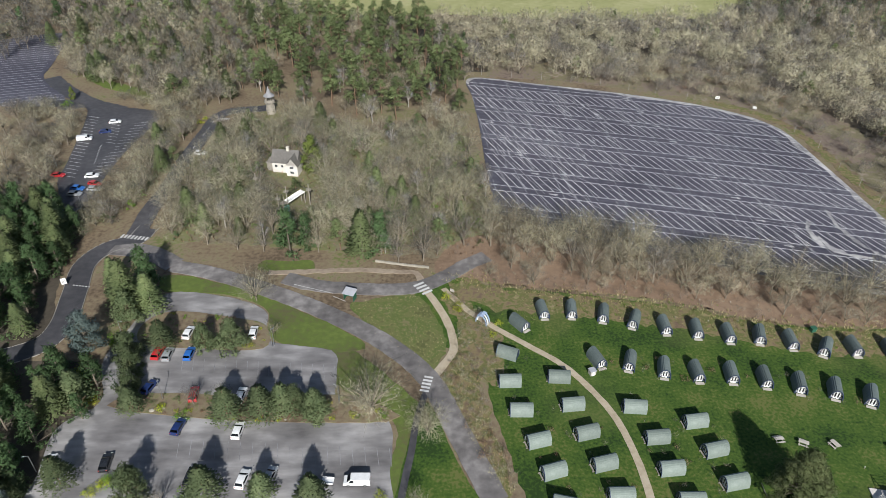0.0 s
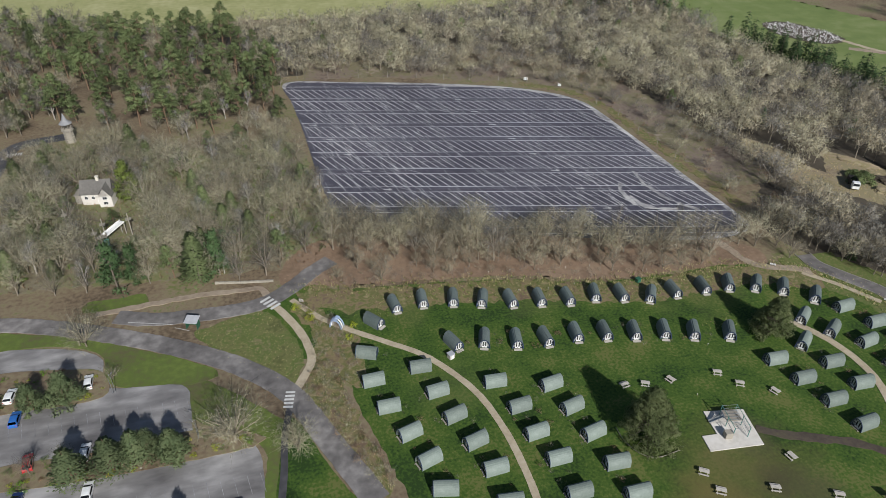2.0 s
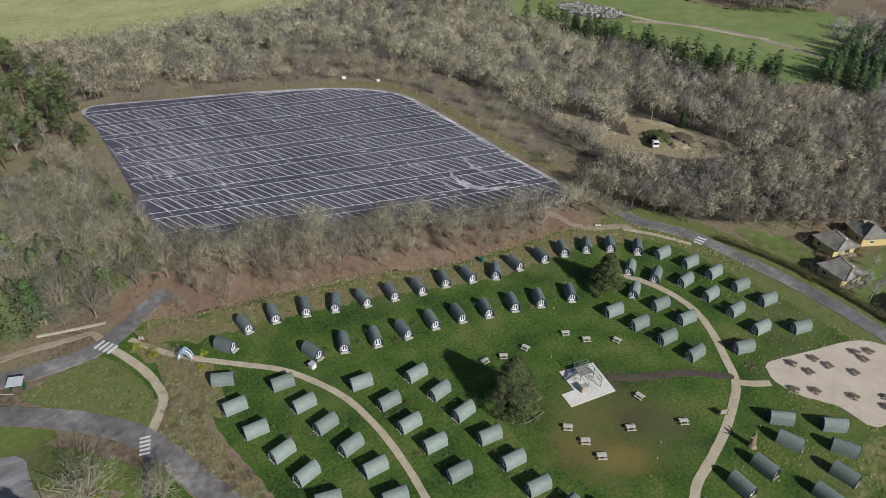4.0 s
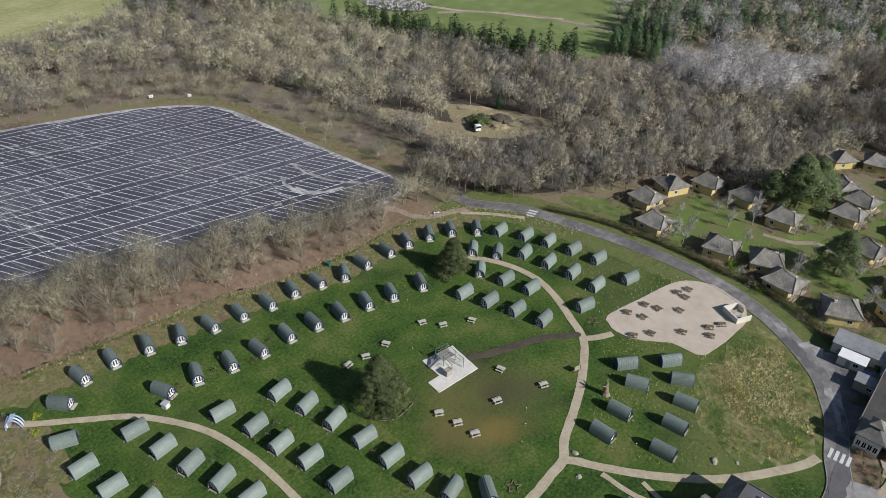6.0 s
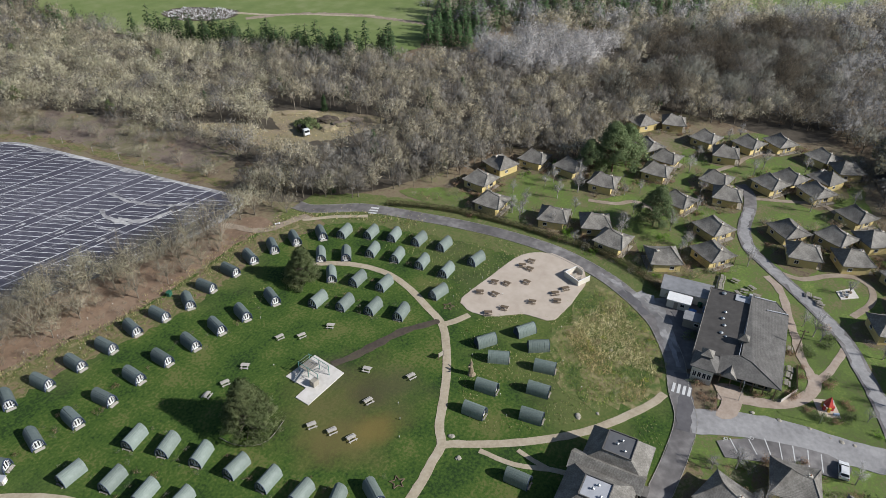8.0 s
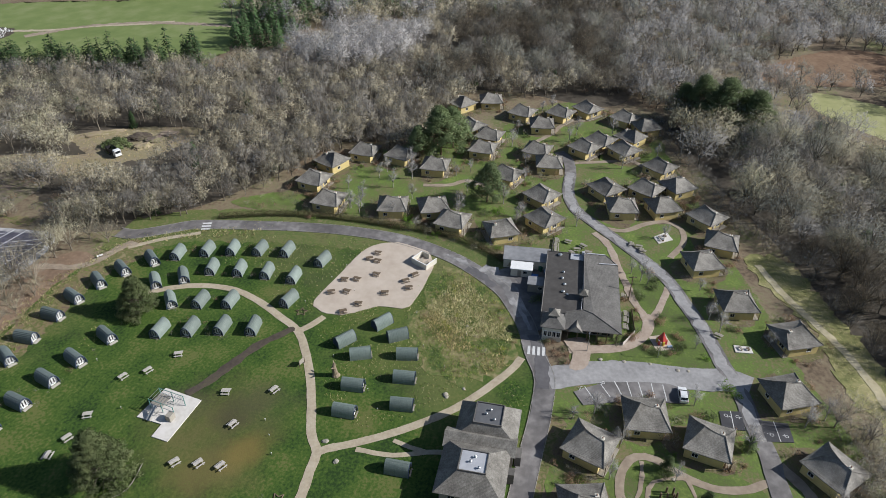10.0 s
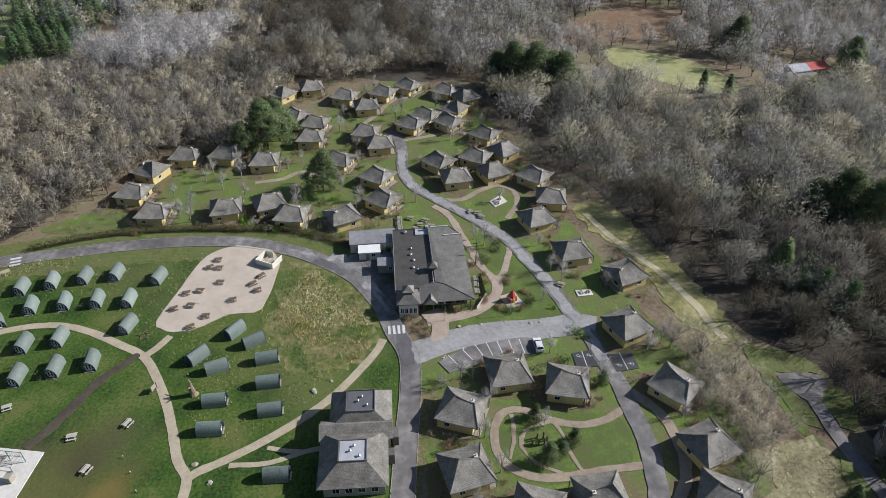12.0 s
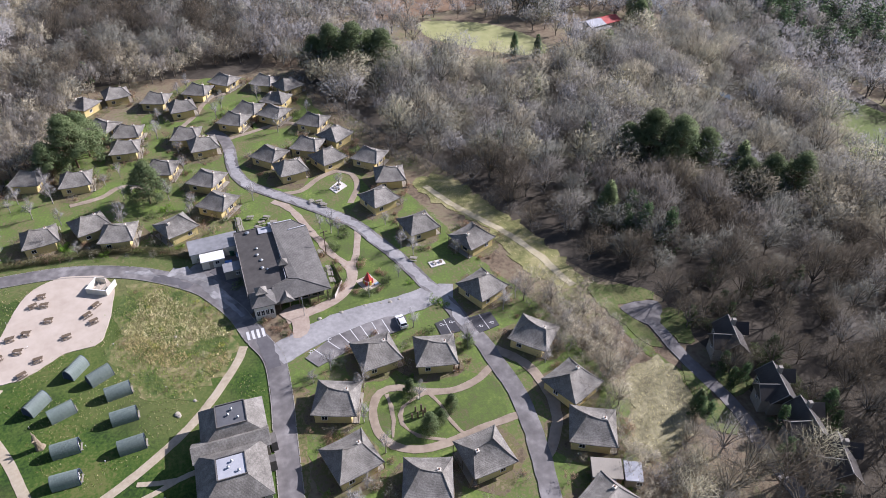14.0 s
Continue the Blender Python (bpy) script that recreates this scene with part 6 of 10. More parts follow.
wood("bare_wood", [p for p in east_spots if p[1] >= 62 + 8 * math.sin(p[0] * 0.1)], FAR_A, (M_BARK, M_TWIG_PURPLE, M_TWIG, M_TWIG_PURPLE, M_TWIG), "dense leafless purple brown birch wood", 12, 0.7, 1.15)
# cloud shade over this part is carried by the darker twig tones
wood("bare_wood", [p for i, p in enumerate(east_spots) if p[1] < 62 + 8 * math.sin(p[0] * 0.1) and i % 5 < 3], MID, (M_BARK, M_TWIG_SHADED, M_TWIG_LIGHT, M_TWIG_PURPLE, M_TWIG_SHADED), "leafless oak wood behind the chalets, cloud shade in its twig colour", 36, 0.7, 1.15)
near_spots = scatter(WOOD_SOUTH, 7.0, 3, avoid=((248, -164, 16),)) + scatter(WOOD_VALLEY, 6.6, 5, avoid=LANE_HOUSES + ((248, -164, 16),))
NEAR = [bare_shape(75 + i, 12, 4.3 + 0.5 * i, 13, 850, 0.13, 0.2, 0.45) for i in range(3)]
close_spots = [p for p in near_spots if math.hypot(p[0], p[1]) < 178]
near_spots = [p for p in near_spots if math.hypot(p[0], p[1]) >= 178]
# cloud shade on the wood behind the lane is put into its twig colours
wood("bare_wood", close_spots, NEAR, (M_BARK, M_TWIG_SHADED, M_TWIG_PURPLE, M_TWIG_SHADED, M_TWIG_LIGHT), "dense leafless wood behind the lane houses", 29, 0.6, 1.2)
wood("bare_wood", near_spots, MID, (M_BARK, M_TWIG_LIGHT, M_TWIG, M_TWIG_LIGHT, M_TWIG_OLIVE, M_TWIG_PURPLE, M_TWIG_PALE), "dense leafless grey wood beside the chalets and down the valley side", 13, 0.6, 1.25)
far_spots = [p for p in scatter(WOOD_HILLS, 8.3, 4) if not any(inside(p[0], p[1], w) for w in (WOOD_SOUTH, WOOD_VALLEY, WOOD_EAST, HILL_BRACKEN)) and math.hypot(p[0] - 255, p[1] + 167) > 17]
wood("bare_wood", far_spots, FAR_B, (M_BARK, M_TWIG_PALE, M_TWIG_LIGHT, M_TWIG_PALE, M_TWIG_PURPLE), "far leafless wood over the hills", 14, 0.65, 1.1)
wood("bare_wood", scatter(WOOD_FAR_WEST, 7.4, 7), FAR_A, (M_BARK, M_TWIG, M_TWIG_PURPLE, M_TWIG_OLIVE), "far leafless wood behind the western car park", 17, 0.7, 1.1)
wood("bare_wood", scatter([(-270, 300), (-200, 300), (-190, 405), (-290, 405)], 8.0, 12), FAR_A, (M_BARK, M_TWIG, M_TWIG_PURPLE), "far leafless wood beyond the western lot", 22, 0.7, 1.1)
wood("bare_wood", scatter(SILVER_STAND, 7.4, 13), MID, (M_BIRCH, M_TWIG_SILVER, M_TWIG_SILVER, M_TWIG_PALE), "silvery leafless trees beside the spruce plantation", 25, 0.9, 1.3)
wood("spruce_belt", scatter([(373.0, 195.5), (487.8, 91.5), (400.3, 68.5), (361.5, 115.0), (347.0, 180.5)], 11.0, 14), FIR, (M_BARK, M_SPRUCE), "scattered far spruces", 26, 0.8, 1.4)
wood("bare_wood", scatter([(373.0, 195.5), (487.8, 91.5), (400.3, 68.5), (361.5, 115.0), (347.0, 180.5)], 10.0, 15), FAR_B, (M_BARK, M_TWIG_PALE, M_TWIG_PURPLE), "far leafless wood among spruces", 27, 0.6, 1.0)
wood("dark_hedge", scatter(HEDGE_DARK, 3.0, 8), BUSHY, (M_BARK, M_TWIG_PURPLE), "dark leafless hedge beside the chalets", 18, 0.5, 0.9)
wood("bare_scrub", scatter(SCRUB_LINE, 3.2, 9), BUSHY, (M_BARK, M_TWIG), "leafless scrub on the bank", 19, 0.5, 1.0)
wood("spruce_belt", scatter(WOOD_SPRUCE_EDGE, 4.2, 10), FIR, (M_BARK, M_SPRUCE), "dark green spruce belt at the field edge", 20, 0.8, 1.45)
wood("spruce_belt", scatter(WOOD_SPRUCE_BLOCK, 6.0, 11), FIR, (M_BARK, M_SPRUCE), "dark green spruce plantation", 21, 0.8, 1.4)

WOOD_NORTH_EAST = [(150, 376), (222, 290), (231, 340), (225, 369), (271, 404), (318, 352), (350, 420), (270, 500), (200, 430), (168, 392)]
wood("bare_wood", scatter(WOOD_NORTH_EAST, 6.8, 16), FAR_A + ROUND, (M_BARK, M_TWIG_PURPLE, M_TWIG, M_TWIG_SHADED), "leafless wood in the dip between two fields", 32, 0.8, 1.3)
wood("spruce_belt", scatter(WOOD_NORTH_EAST, 14.0, 17), FIR, (M_BARK, M_SPRUCE), "dark spruces in the dip between two fields", 33, 0.8, 1.3)
# dark spruces added to give the cloud-shaded far hillside its tone
HILL_SHADE_SPRUCE = [(290, -250), (276, -240), (252, -244), (212, -228), (190, -238), (170, -300), (260, -420), (420, -330)]
wood("spruce_belt", scatter(HILL_SHADE_SPRUCE, 6.5, 18), FIR, (M_BARK, M_SPRUCE), "dark spruces standing in for cloud shade on the far valley side", 34, 0.9, 1.4)

# ---- single trees ----
OAK_SHAPES = [bare_shape(s, h, w, 12, 640, 0.07, u, 0.42) for s, h, w, u in ((1, 11.5, 4.4, 0.2), (2, 12.5, 4.2, 0.26), (3, 10.5, 4.8, 0.16), (4, 12.0, 3.8, 0.28))]
OAK = [tree_kind("bare_tree", OAK_SHAPES[s - 1], M_BARK, tw, "leafless grey brown tree with a wide twiggy crown", "bare trees") for s, h, w, u, tw in ((1, 11.5, 4.4, 0.2, M_TWIG_OLIVE), (2, 12.5, 4.2, 0.26, M_TWIG_OLIVE), (3, 10.5, 4.8, 0.16, M_TWIG), (4, 12.0, 3.8, 0.28, M_TWIG_PURPLE))]
BROAD = [tree_kind("bare_tree", bare_shape(9, 11.0, 6.0, 15, 1400, 0.06, 0.16), M_BARK, M_TWIG_OLIVE, "broad leafless olive brown tree", "bare trees")]
BIRCH = [tree_kind("birch_tree", bare_shape(s, 10.5, 2.2, 8, 480, 0.05, 0.3), M_BIRCH, M_TWIG_PALE, "slender bare birch with a pale trunk", "birches") for s in (11, 12)]
PINE = [tree_kind("pine_tree", pine_shape(s, h, w, 28, 54, lo, 0.52), M_PINEBARK, M_PINE, "green pine with a ragged needle crown", "pines") for s, h, w, lo in ((21, 11.5, 3.6, 0.42), (22, 12.5, 4.0, 0.45), (23, 10.5, 3.4, 0.35))]
LOWPINE = [tree_kind("low_pine", spruce_shape(s, h * 1.1, w * 1.15, 15, 130, 0.46, 0.12), M_PINEBARK, M_LOWPINE, "bushy low pine beside parked cars", "car park pines") for s, h, w in ((31, 6.0, 2.6),)]
LOWPINE += [tree_kind("low_pine", pine_shape(32, 5.8, 2.9, 52, 90, 0.04, 0.36, 1.25), M_PINEBARK, M_LOWPINE, "feathery low pine beside parked cars", "car park pines")]
EVERGREEN = [tree_kind("evergreen_tree", pine_shape(s, h * 1.1, w, 40, 44, 0.08, 0.62, 0.95), M_BARK, M_SPRUCE, "dense dark evergreen tree", "evergreens") for s, h, w in ((33, 11, 4.2), (34, 9.5, 3.8))]
EVERGREEN += [tree_kind("evergreen_tree", spruce_shape(35, 13, 4.4, 17, 130, 0.8, 0.0), M_BARK, M_PINE, "dense mid green evergreen tree", "evergreens")]
CYPRESS = tree_kind("cypress_tree", pine_shape(39, 7.5, 2.3, 46, 60, 0.05, 0.36, 1.4), M_BARK, M_CYPRESS, "golden green cypress beside the cottage", "cypresses")
SPRUCE = [tree_kind("spruce_tree", spruce_shape(s, 11, 2.6), M_BARK, M_SPRUCE, "dark green conical spruce in the wood", "spruces") for s in (36, 37)]
CEDAR = tree_kind("cedar_tree", pine_shape(38, 9, 3.8, 60, 90, 0.06, 0.42), M_BARK, M_CEDAR, "blue-grey cedar beside the bend", "cedars")

rng = random.Random(77)


def grow(kinds, spots, lo, hi):
    for x, y in spots:
        plant(kinds[rng.randrange(len(kinds))], x, y, rng.uniform(lo, hi), rng.uniform(0, 360))


grow((OAK[2], OAK[3], OAK[2], OAK[1]), scatter(WOOD_BELT, 5.0, 31), 0.8, 1.25)
grow((OAK[2], OAK[3], OAK[0]), ((127.5, 135), (128, 129), (134, 127.5), (133.5, 121.5), (143, 122.5), (140.5, 129), (146.5, 116.5), (138, 136), (151, 112.5), (124, 131)), 0.75, 1.05)
HOUSE_SPOTS = ((-50, 200, 10), (-67, 249, 7), (-46, 179, 9), (-30, 200, 7), (-88, 200, 6), (-88, 220, 6), (-87, 180, 6), (-50, 190, 8), (-38, 171, 5))
ROAD_WEST_SPOTS = tuple((q.x + 3, q.y - 6, 6.5) for q in smooth_line(ROAD_WEST, False, 5.0))
HOUSE_SPOTS += ROAD_WEST_SPOTS
WEST_FRINGE = [(-77.6, 160.5), (-35.3, 156.5), (-0.7, 161.0), (7.1, 151.4), (-12.8, 148.6), (-43.3, 149.0), (-74.8, 152.2)]
grow(OAK, scatter(WEST_FRINGE, 8.0, 57), 0.6, 1.0)
grow(OAK, scatter(WOOD_WEST, 8.8, 32, avoid=HOUSE_SPOTS), 0.7, 1.15)
wood("undergrowth", scatter(WOOD_WEST, 6.5, 63, avoid=HOUSE_SPOTS) + scatter(WOOD_HEDGE_WEST, 6.0, 64), UNDER, (M_BARK, M_PINE, M_SPRUCE, M_FIELDTREE, M_LIME), "low evergreen undergrowth below the bare trees", 28, 0.5, 1.3)
grow(BIRCH, scatter(WOOD_WEST, 17.0, 33, avoid=HOUSE_SPOTS), 0.7, 1.05)
grow(PINE, scatter(WOOD_PINES, 10.0, 34), 0.9, 1.35)
far_oaks = scatter(WOOD_PINES, 16.0, 54)
grow((PINE[0], EVERGREEN[2]), scatter(WOOD_FAR_WEST, 21.0, 55), 0.7, 1.1)
grow(BIRCH, scatter(WOOD_PINES, 21.0, 35), 0.8, 1.1)
grow(BROAD, scatter(WOOD_WEST, 11.4, 52, avoid=HOUSE_SPOTS), 0.8, 1.25)
grow(OAK, scatter(WOOD_LEFT, 9.5, 36), 0.7, 1.0)
grow(OAK, scatter(WOOD_HEDGE_WEST, 6.4, 37), 0.55, 0.9)
grow(EVERGREEN, scatter(EVERGREENS_WEST, 6.0, 38), 0.7, 1.1)
grow(EVERGREEN, scatter(EVERGREENS_NEAR, 5.5, 39), 0.55, 0.9)
grow(PINE, scatter(WOOD_FAR_WEST, 19.0, 40), 0.6, 1.0)
grow(OAK, scatter(WOOD_VALLEY_NEAR, 7.0, 41), 0.7, 1.0)
grow(SPRUCE, scatter(WOOD_EAST, 36.0, 42), 0.5, 0.9)
CROWNED = tree_kind("evergreen_tree", pine_shape(53, 14.0, 6.8, 120, 90, 0.22, 0.5, 1.5, (0.14, 0.32)), M_PINEBARK, M_CONIFER, "tall dense dark green conifer among the chalets", "evergreens")
for x, y, k in ((205, 42.5, 1.2), (211, 39.5, 1.05), (201, 49, 0.8), (177.5, 22.5, 0.92), (147.6, -121, 1.35), (144, -128, 1.25), (150.5, -114.5, 1.05), (141, -135, 1.0), (124, -143.5, 0.95), (128, -138.5, 0.8), (121, -151, 1.0), (243.5, -53, 1.4), (249, -46, 1.3), (240, -62.5, 1.25), (246, -60, 1.1), (252, -40, 1.0), (263, -190, 1.0), (252, -184, 0.9), (285, -150, 1.1), (225, -150, 0.9)):
    plant(CROWNED, x, y, k, x * 7)
grow(EVERGREEN, ((122, -96), (126, -100), (118, -99), (128, -94), (112, -102)), 0.8, 1.1)
grow(EVERGREEN, ((65.4, -78.2), (100, -108), (90, -110), (96, -104)), 0.45, 0.6)
grow(SPRUCE, ((245, -120), (240, -128), (92, -118), (88, -122)), 0.6, 0.9)
grow(LOWPINE, CAR_PARK_PINES, 1.05, 1.5)
grow(OAK, CAR_PARK_BARE, 0.42, 0.62)
for x, y, k in ((-14.6, 96.6, 1.15), (-46.7, 133.5, 0.9), (-2.9, 91.1, 0.75)):
    plant(BROAD[0], x, y, k, x * 9)
FRINGE = [(-178.6, 310.7), (-153.1, 279.0), (-113.6, 262.0), (-87.3, 258.2), (-84.2, 273.2), (-119.2, 286.0), (-157.5, 307.1)]
far_oaks += scatter(FRINGE, 8.0, 60)
wood("bare_wood", far_oaks, OAK_SHAPES, (M_BARK, M_TWIG, M_TWIG_OLIVE, M_TWIG_PURPLE), "leafless trees among the pines and along the western car park", 23, 0.65, 1.05)
wood("bank_saplings", scatter(LITTER_BANK, 6.0, 61), OAK_SHAPES, (M_BARK, M_TWIG, M_TWIG_OLIVE), "thin bare saplings on the leaf litter bank", 24, 0.4, 0.7)
grow(BIRCH, scatter(ROUGH_CHALETS, 16.0, 62, avoid=[(x, y, 6.5) for x, y, a in CHALETS_NORTH + CHALETS_SOUTH] + [(136, -7, 18)]), 0.45, 0.8)
plant(CEDAR, -81.0, 115.5, 1.15, 0)
plant(CEDAR, -77.0, 72.0, 0.8, 70)
grow(EVERGREEN, ((-84, 139), (-60, 175), (-15, 163), (-21, 166)), 0.6, 0.9)
grow((EVERGREEN[2], EVERGREEN[0]), ((-77, 130), (-71, 129), (-74, 136), (-42, 154), (-38, 157), (-17, 154), (-22, 153), (-190, 330), (-215, 352), (-222, 340), (-200, 360)), 0.9, 1.2)
grow(PINE, ((-46, 186), (-22, 186), (-16, 190), (-90, 205), (-38, 214), (-60, 196)), 0.4, 0.65)
plant(CYPRESS, -43.0, 200.5, 1.7, 0)
plant(CYPRESS, -150.0, 262.0, 0.7, 40)
# trees between the western car park, the road and the turret
ROADSIDE_WEST = [(-125.7, 272.0), (-97, 271.0), (-97, 259.0), (-101, 240.0), (-106, 238.0), (-111.5, 251.0), (-117.0, 259.0)]
grow((OAK[0], OAK[2], BROAD[0]), ((-83.6, 186), (-80.5, 180), (-83.8, 178), (-81, 191), (-79, 172), (-82.5, 197), (-94.5, 180), (-95, 190), (-97, 200), (-95.5, 210)), 0.75, 1.0)
west_gap = scatter(ROADSIDE_WEST, 5.6, 71, avoid=((-67, 249, 7), (-88.5, 258, 6)))
grow((OAK[0], OAK[2], OAK[3], BROAD[0]), west_gap, 0.5, 0.85)
CAR_PARK_EDGE = [(-165, 290), (-145.1, 277.8), (-123.4, 268.9), (-123.4, 276), (-143, 287), (-163, 299)]
grow((OAK[0], OAK[3], BIRCH[0]), scatter(CAR_PARK_EDGE, 7.5, 72), 0.45, 0.75)
grow((EVERGREEN[2], PINE[2]), ((-101, 221), (-93, 201), (-96, 214), (-71, 186.6), (-66, 181), (-64, 192), (-30, 211), (-28, 217), (-14, 176), (2, 183), (-8, 168), (5, 172), (-58, 163), (-33, 168), (-24, 200), (-76, 214), (-70, 222)), 0.5, 0.85)
grow((PINE[2], OAK[2]), ((-79, 228), (-72, 236), (-58, 232), (-84, 236), (-64, 224)), 0.5, 0.8)
grow((EVERGREEN[2], PINE[2]), scatter(WOOD_WEST, 15.0, 45, avoid=HOUSE_SPOTS), 0.45, 0.95)
grow((EVERGREEN[2],), scatter(WOOD_FAR_WEST, 24.0, 46), 0.6, 1.0)
grow((EVERGREEN[0], EVERGREEN[2]), scatter(WOOD_SOUTH, 30.0, 47), 0.5, 0.8)
grow((SPRUCE[0], PINE[0]), scatter(WOOD_NORTH, 34.0, 48), 0.5, 0.8)
grow((EVERGREEN[0],), ((84, -100), (72, -101), (56, -101), (50, -86), (68, -88), (88, -101), (40, -88)), 0.35, 0.6)
grow(BIRCH, ((165, 62), (163, 48), (158, 40), (168, 30), (176, 66), (150, -20), (146, -24), (124, -34), (135, -38), (92, -16), (84, -15), (76, -17), (70, -12), (66, -9), (86, -27)), 0.4, 0.75)

SLOPE = [(110, -56), (103, -68), (95, -74), (80, -75), (61, -76), (46, -74), (52, -56), (66, -61), (83, -66), (96, -62)]
grow(OAK, scatter(SLOPE, 6.2, 56), 0.4, 0.72)
grow(BROAD, ((51, -66),), 0.6, 0.7)
LANE_EAST = [(112, -82), (100, -92), (92, -108), (40, -114), (25, -100), (37, -88), (50, -89), (72, -90), (90, -90)]
# these trees hold the cloud shade in their twig colour
SHADY = [tree_kind("bare_tree", bare_shape(s, 11.5, 4.6, 11, 800, 0.09, 0.2), M_BARK, M_TWIG_SHADED, "leafless tree beside the lane houses, cloud shade in its twig colour", "lane trees") for s in (5, 6)]
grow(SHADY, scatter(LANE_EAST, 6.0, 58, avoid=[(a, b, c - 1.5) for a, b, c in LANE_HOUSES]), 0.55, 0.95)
grow((EVERGREEN[0], EVERGREEN[1]), ((72, -89), (68, -91), (87, -92), (56, -90), (52, -91), (70, -101), (53, -101), (88, -99)), 0.35, 0.55)
grow(SHADY, ((49, -76), (46, -82), (40, -80)), 0.9, 1.1)
grow((LOWPINE[0], LOWPINE[1]), ((-68, 108), (-70, 112), (-66, 101)), 0.9, 1.3)
GARDEN_PINE = tree_kind("garden_pine", pine_shape(58, 6.0, 2.7, 60, 70, 0.1, 0.34, 1.35), M_PINEBARK, M_CONIFER, "bushy dark green pine in the chalet garden", "garden pines")
for x, y, k in ((78.0, -26.4, 0.82), (82.0, -32.2, 0.6), (79.4, -29.3, 0.55), (88.4, -25.6, 0.6), (96.4, -41.3, 0.62)):
    plant(GARDEN_PINE, x, y, k, x * 7)
grow((EVERGREEN[0],), ((63.8, -77.2), (62.2, -78.0)), 0.42, 0.5)
grow((EVERGREEN[2], EVERGREEN[0], SPRUCE[0]), ((153, -124), (134, -142)), 1.0, 1.35)
# the two big trees of the pod field
big = tree_kind("field_tree", pine_shape(51, 12.5, 6.4, 300, 100, 0.04, 0.36, 1.3, (0.11, 0.23)), M_BARK, M_FIELDTREE, "big dense olive green pine on the lawn", "field trees")
plant(big, 64.4, 76.4, 1.0, 0)
plant(big, 108.5, 96.5, 0.82, 130)


# ---- shrubs ----
def shrub_kind(name, leaf, label, group, seed, flat=0.7):
    """A low shrub: short stems under clumps of small leaves."""
    r = random.Random(seed)
    root = thing(name, label, "shrub", group)
    bm = bmesh.new()
    tv, tf, tn = [], [], []
    for i in range(9):
        c = Vector((r.uniform(-0.8, 0.8), r.uniform(-0.8, 0.8), r.uniform(0.3, 0.9) * flat))
        tube(bm, (0, 0, -0.05), c, 0.03, 0.01, 3, False)
        v, f, w = leaf_cloud(r, c, 0.5, 46, 0.16, flat)
        tn += w
        k = len(tv)
        tv += v
        tf += [tuple(q + k for q in t) for t in f]
    part("stem", bm, M_BARK, root)
    ob = new("foliage", tri_mesh("foliage", tv, tf, leaf, tn))
    ob.parent = root
    return root


GORSE = shrub_kind("shrub", M_GORSE, "yellow green rounded shrub", "shrubs", 61)
LIME = shrub_kind("shrub", M_LIME, "bright green leafy shrub", "shrubs", 62)
DARKBUSH = shrub_kind("shrub", M_PINE, "dark green rounded shrub", "shrubs", 63)
BROWNBUSH = shrub_kind("shrub", M_BRACKEN, "red brown winter shrub", "shrubs", 64)
grow((GORSE, LIME), FOREGROUND_SHRUBS, 0.8, 1.7)
grow((GORSE, LIME, DARKBUSH, BROWNBUSH), [p for isl in (ISLAND_NORTH, ISLAND_SOUTH, ISLAND_WEST) for p in scatter(isl, 2.6, 59, free=True)], 0.4, 1.0)
grow((GORSE, LIME), ((-66, 73.5), (-63, 72.5), (-60, 73), (-69, 74), (-40, 73), (-45, 72.5), (-30, 72.5)), 1.2, 2.0)
grow((GORSE,), ((1.0, 134.5), (4.0, 132.5), (13.5, 124.5), (12.0, 120.5), (3.5, 130)), 0.9, 1.5)
grow((DARKBUSH, BROWNBUSH), ((118.7, -1.6), (119.0, -0.2), (121.2, -10.8), (121.4, -13.1), (122.3, -16), (124, -19.6), (127.2, -20.6), (131.5, -21.2), (134.5, -20.8), (122, -22.8), (120.6, -24.6), (120.4, -26.2), (121.0, -28.3), (122.0, -29.8), (123.8, -30.8), (125.9, -31.0), (127.5, -29.5), (133.6, -26.9), (131.6, -26.2), (139.7, -21.9), (141.4, -21.2), (138, -18.4), (147.9, -26.0), (151.5, -24.6), (145, -25.4), (104, -17), (103, -23), (101.5, -29), (99, -32), (103.5, -35), (100.5, -13), (133, 3.6), (134.4, 2.4)), 0.9, 1.7)
grow((LIME, DARKBUSH), ((112.5, -39.5), (110.8, -41), (93.5, -33), (86.5, -25.5), (91.8, -26.8), (121, -36), (170, 22), (172, 18), (198, 14), (216, 8), (222, -8), (196, -24)), 1.0, 2.0)
grow((DARKBUSH,), ((71, -98.5), (69.4, -101), (67, -101.6), (64, -101), (60, -100.4), (56.7, -99.8), (52, -98.8), (48, -98.5), (73.5, -99.4), (84, -95.5), (86, -93.5)), 1.7, 2.4)
grow((BROWNBUSH, DARKBUSH), ((116.2, -2.4), (114.6, -3.4), (113, -4.4), (115.2, -5.2), (117.2, -4.6), (112.6, -5.6)), 0.6, 1.1)
grow((GORSE, LIME), ((-78, 105.5), (-76.5, 104), (-79.5, 107), (-63, 78.5), (-61, 79.5), (-76, 118), (-74, 119), (-150, 256), (-92, 240), (-91, 243)), 1.3, 2.2)

# ---- camping pods ----
POD_L, POD_W, POD_H = 4.7, 1.3, 2.55


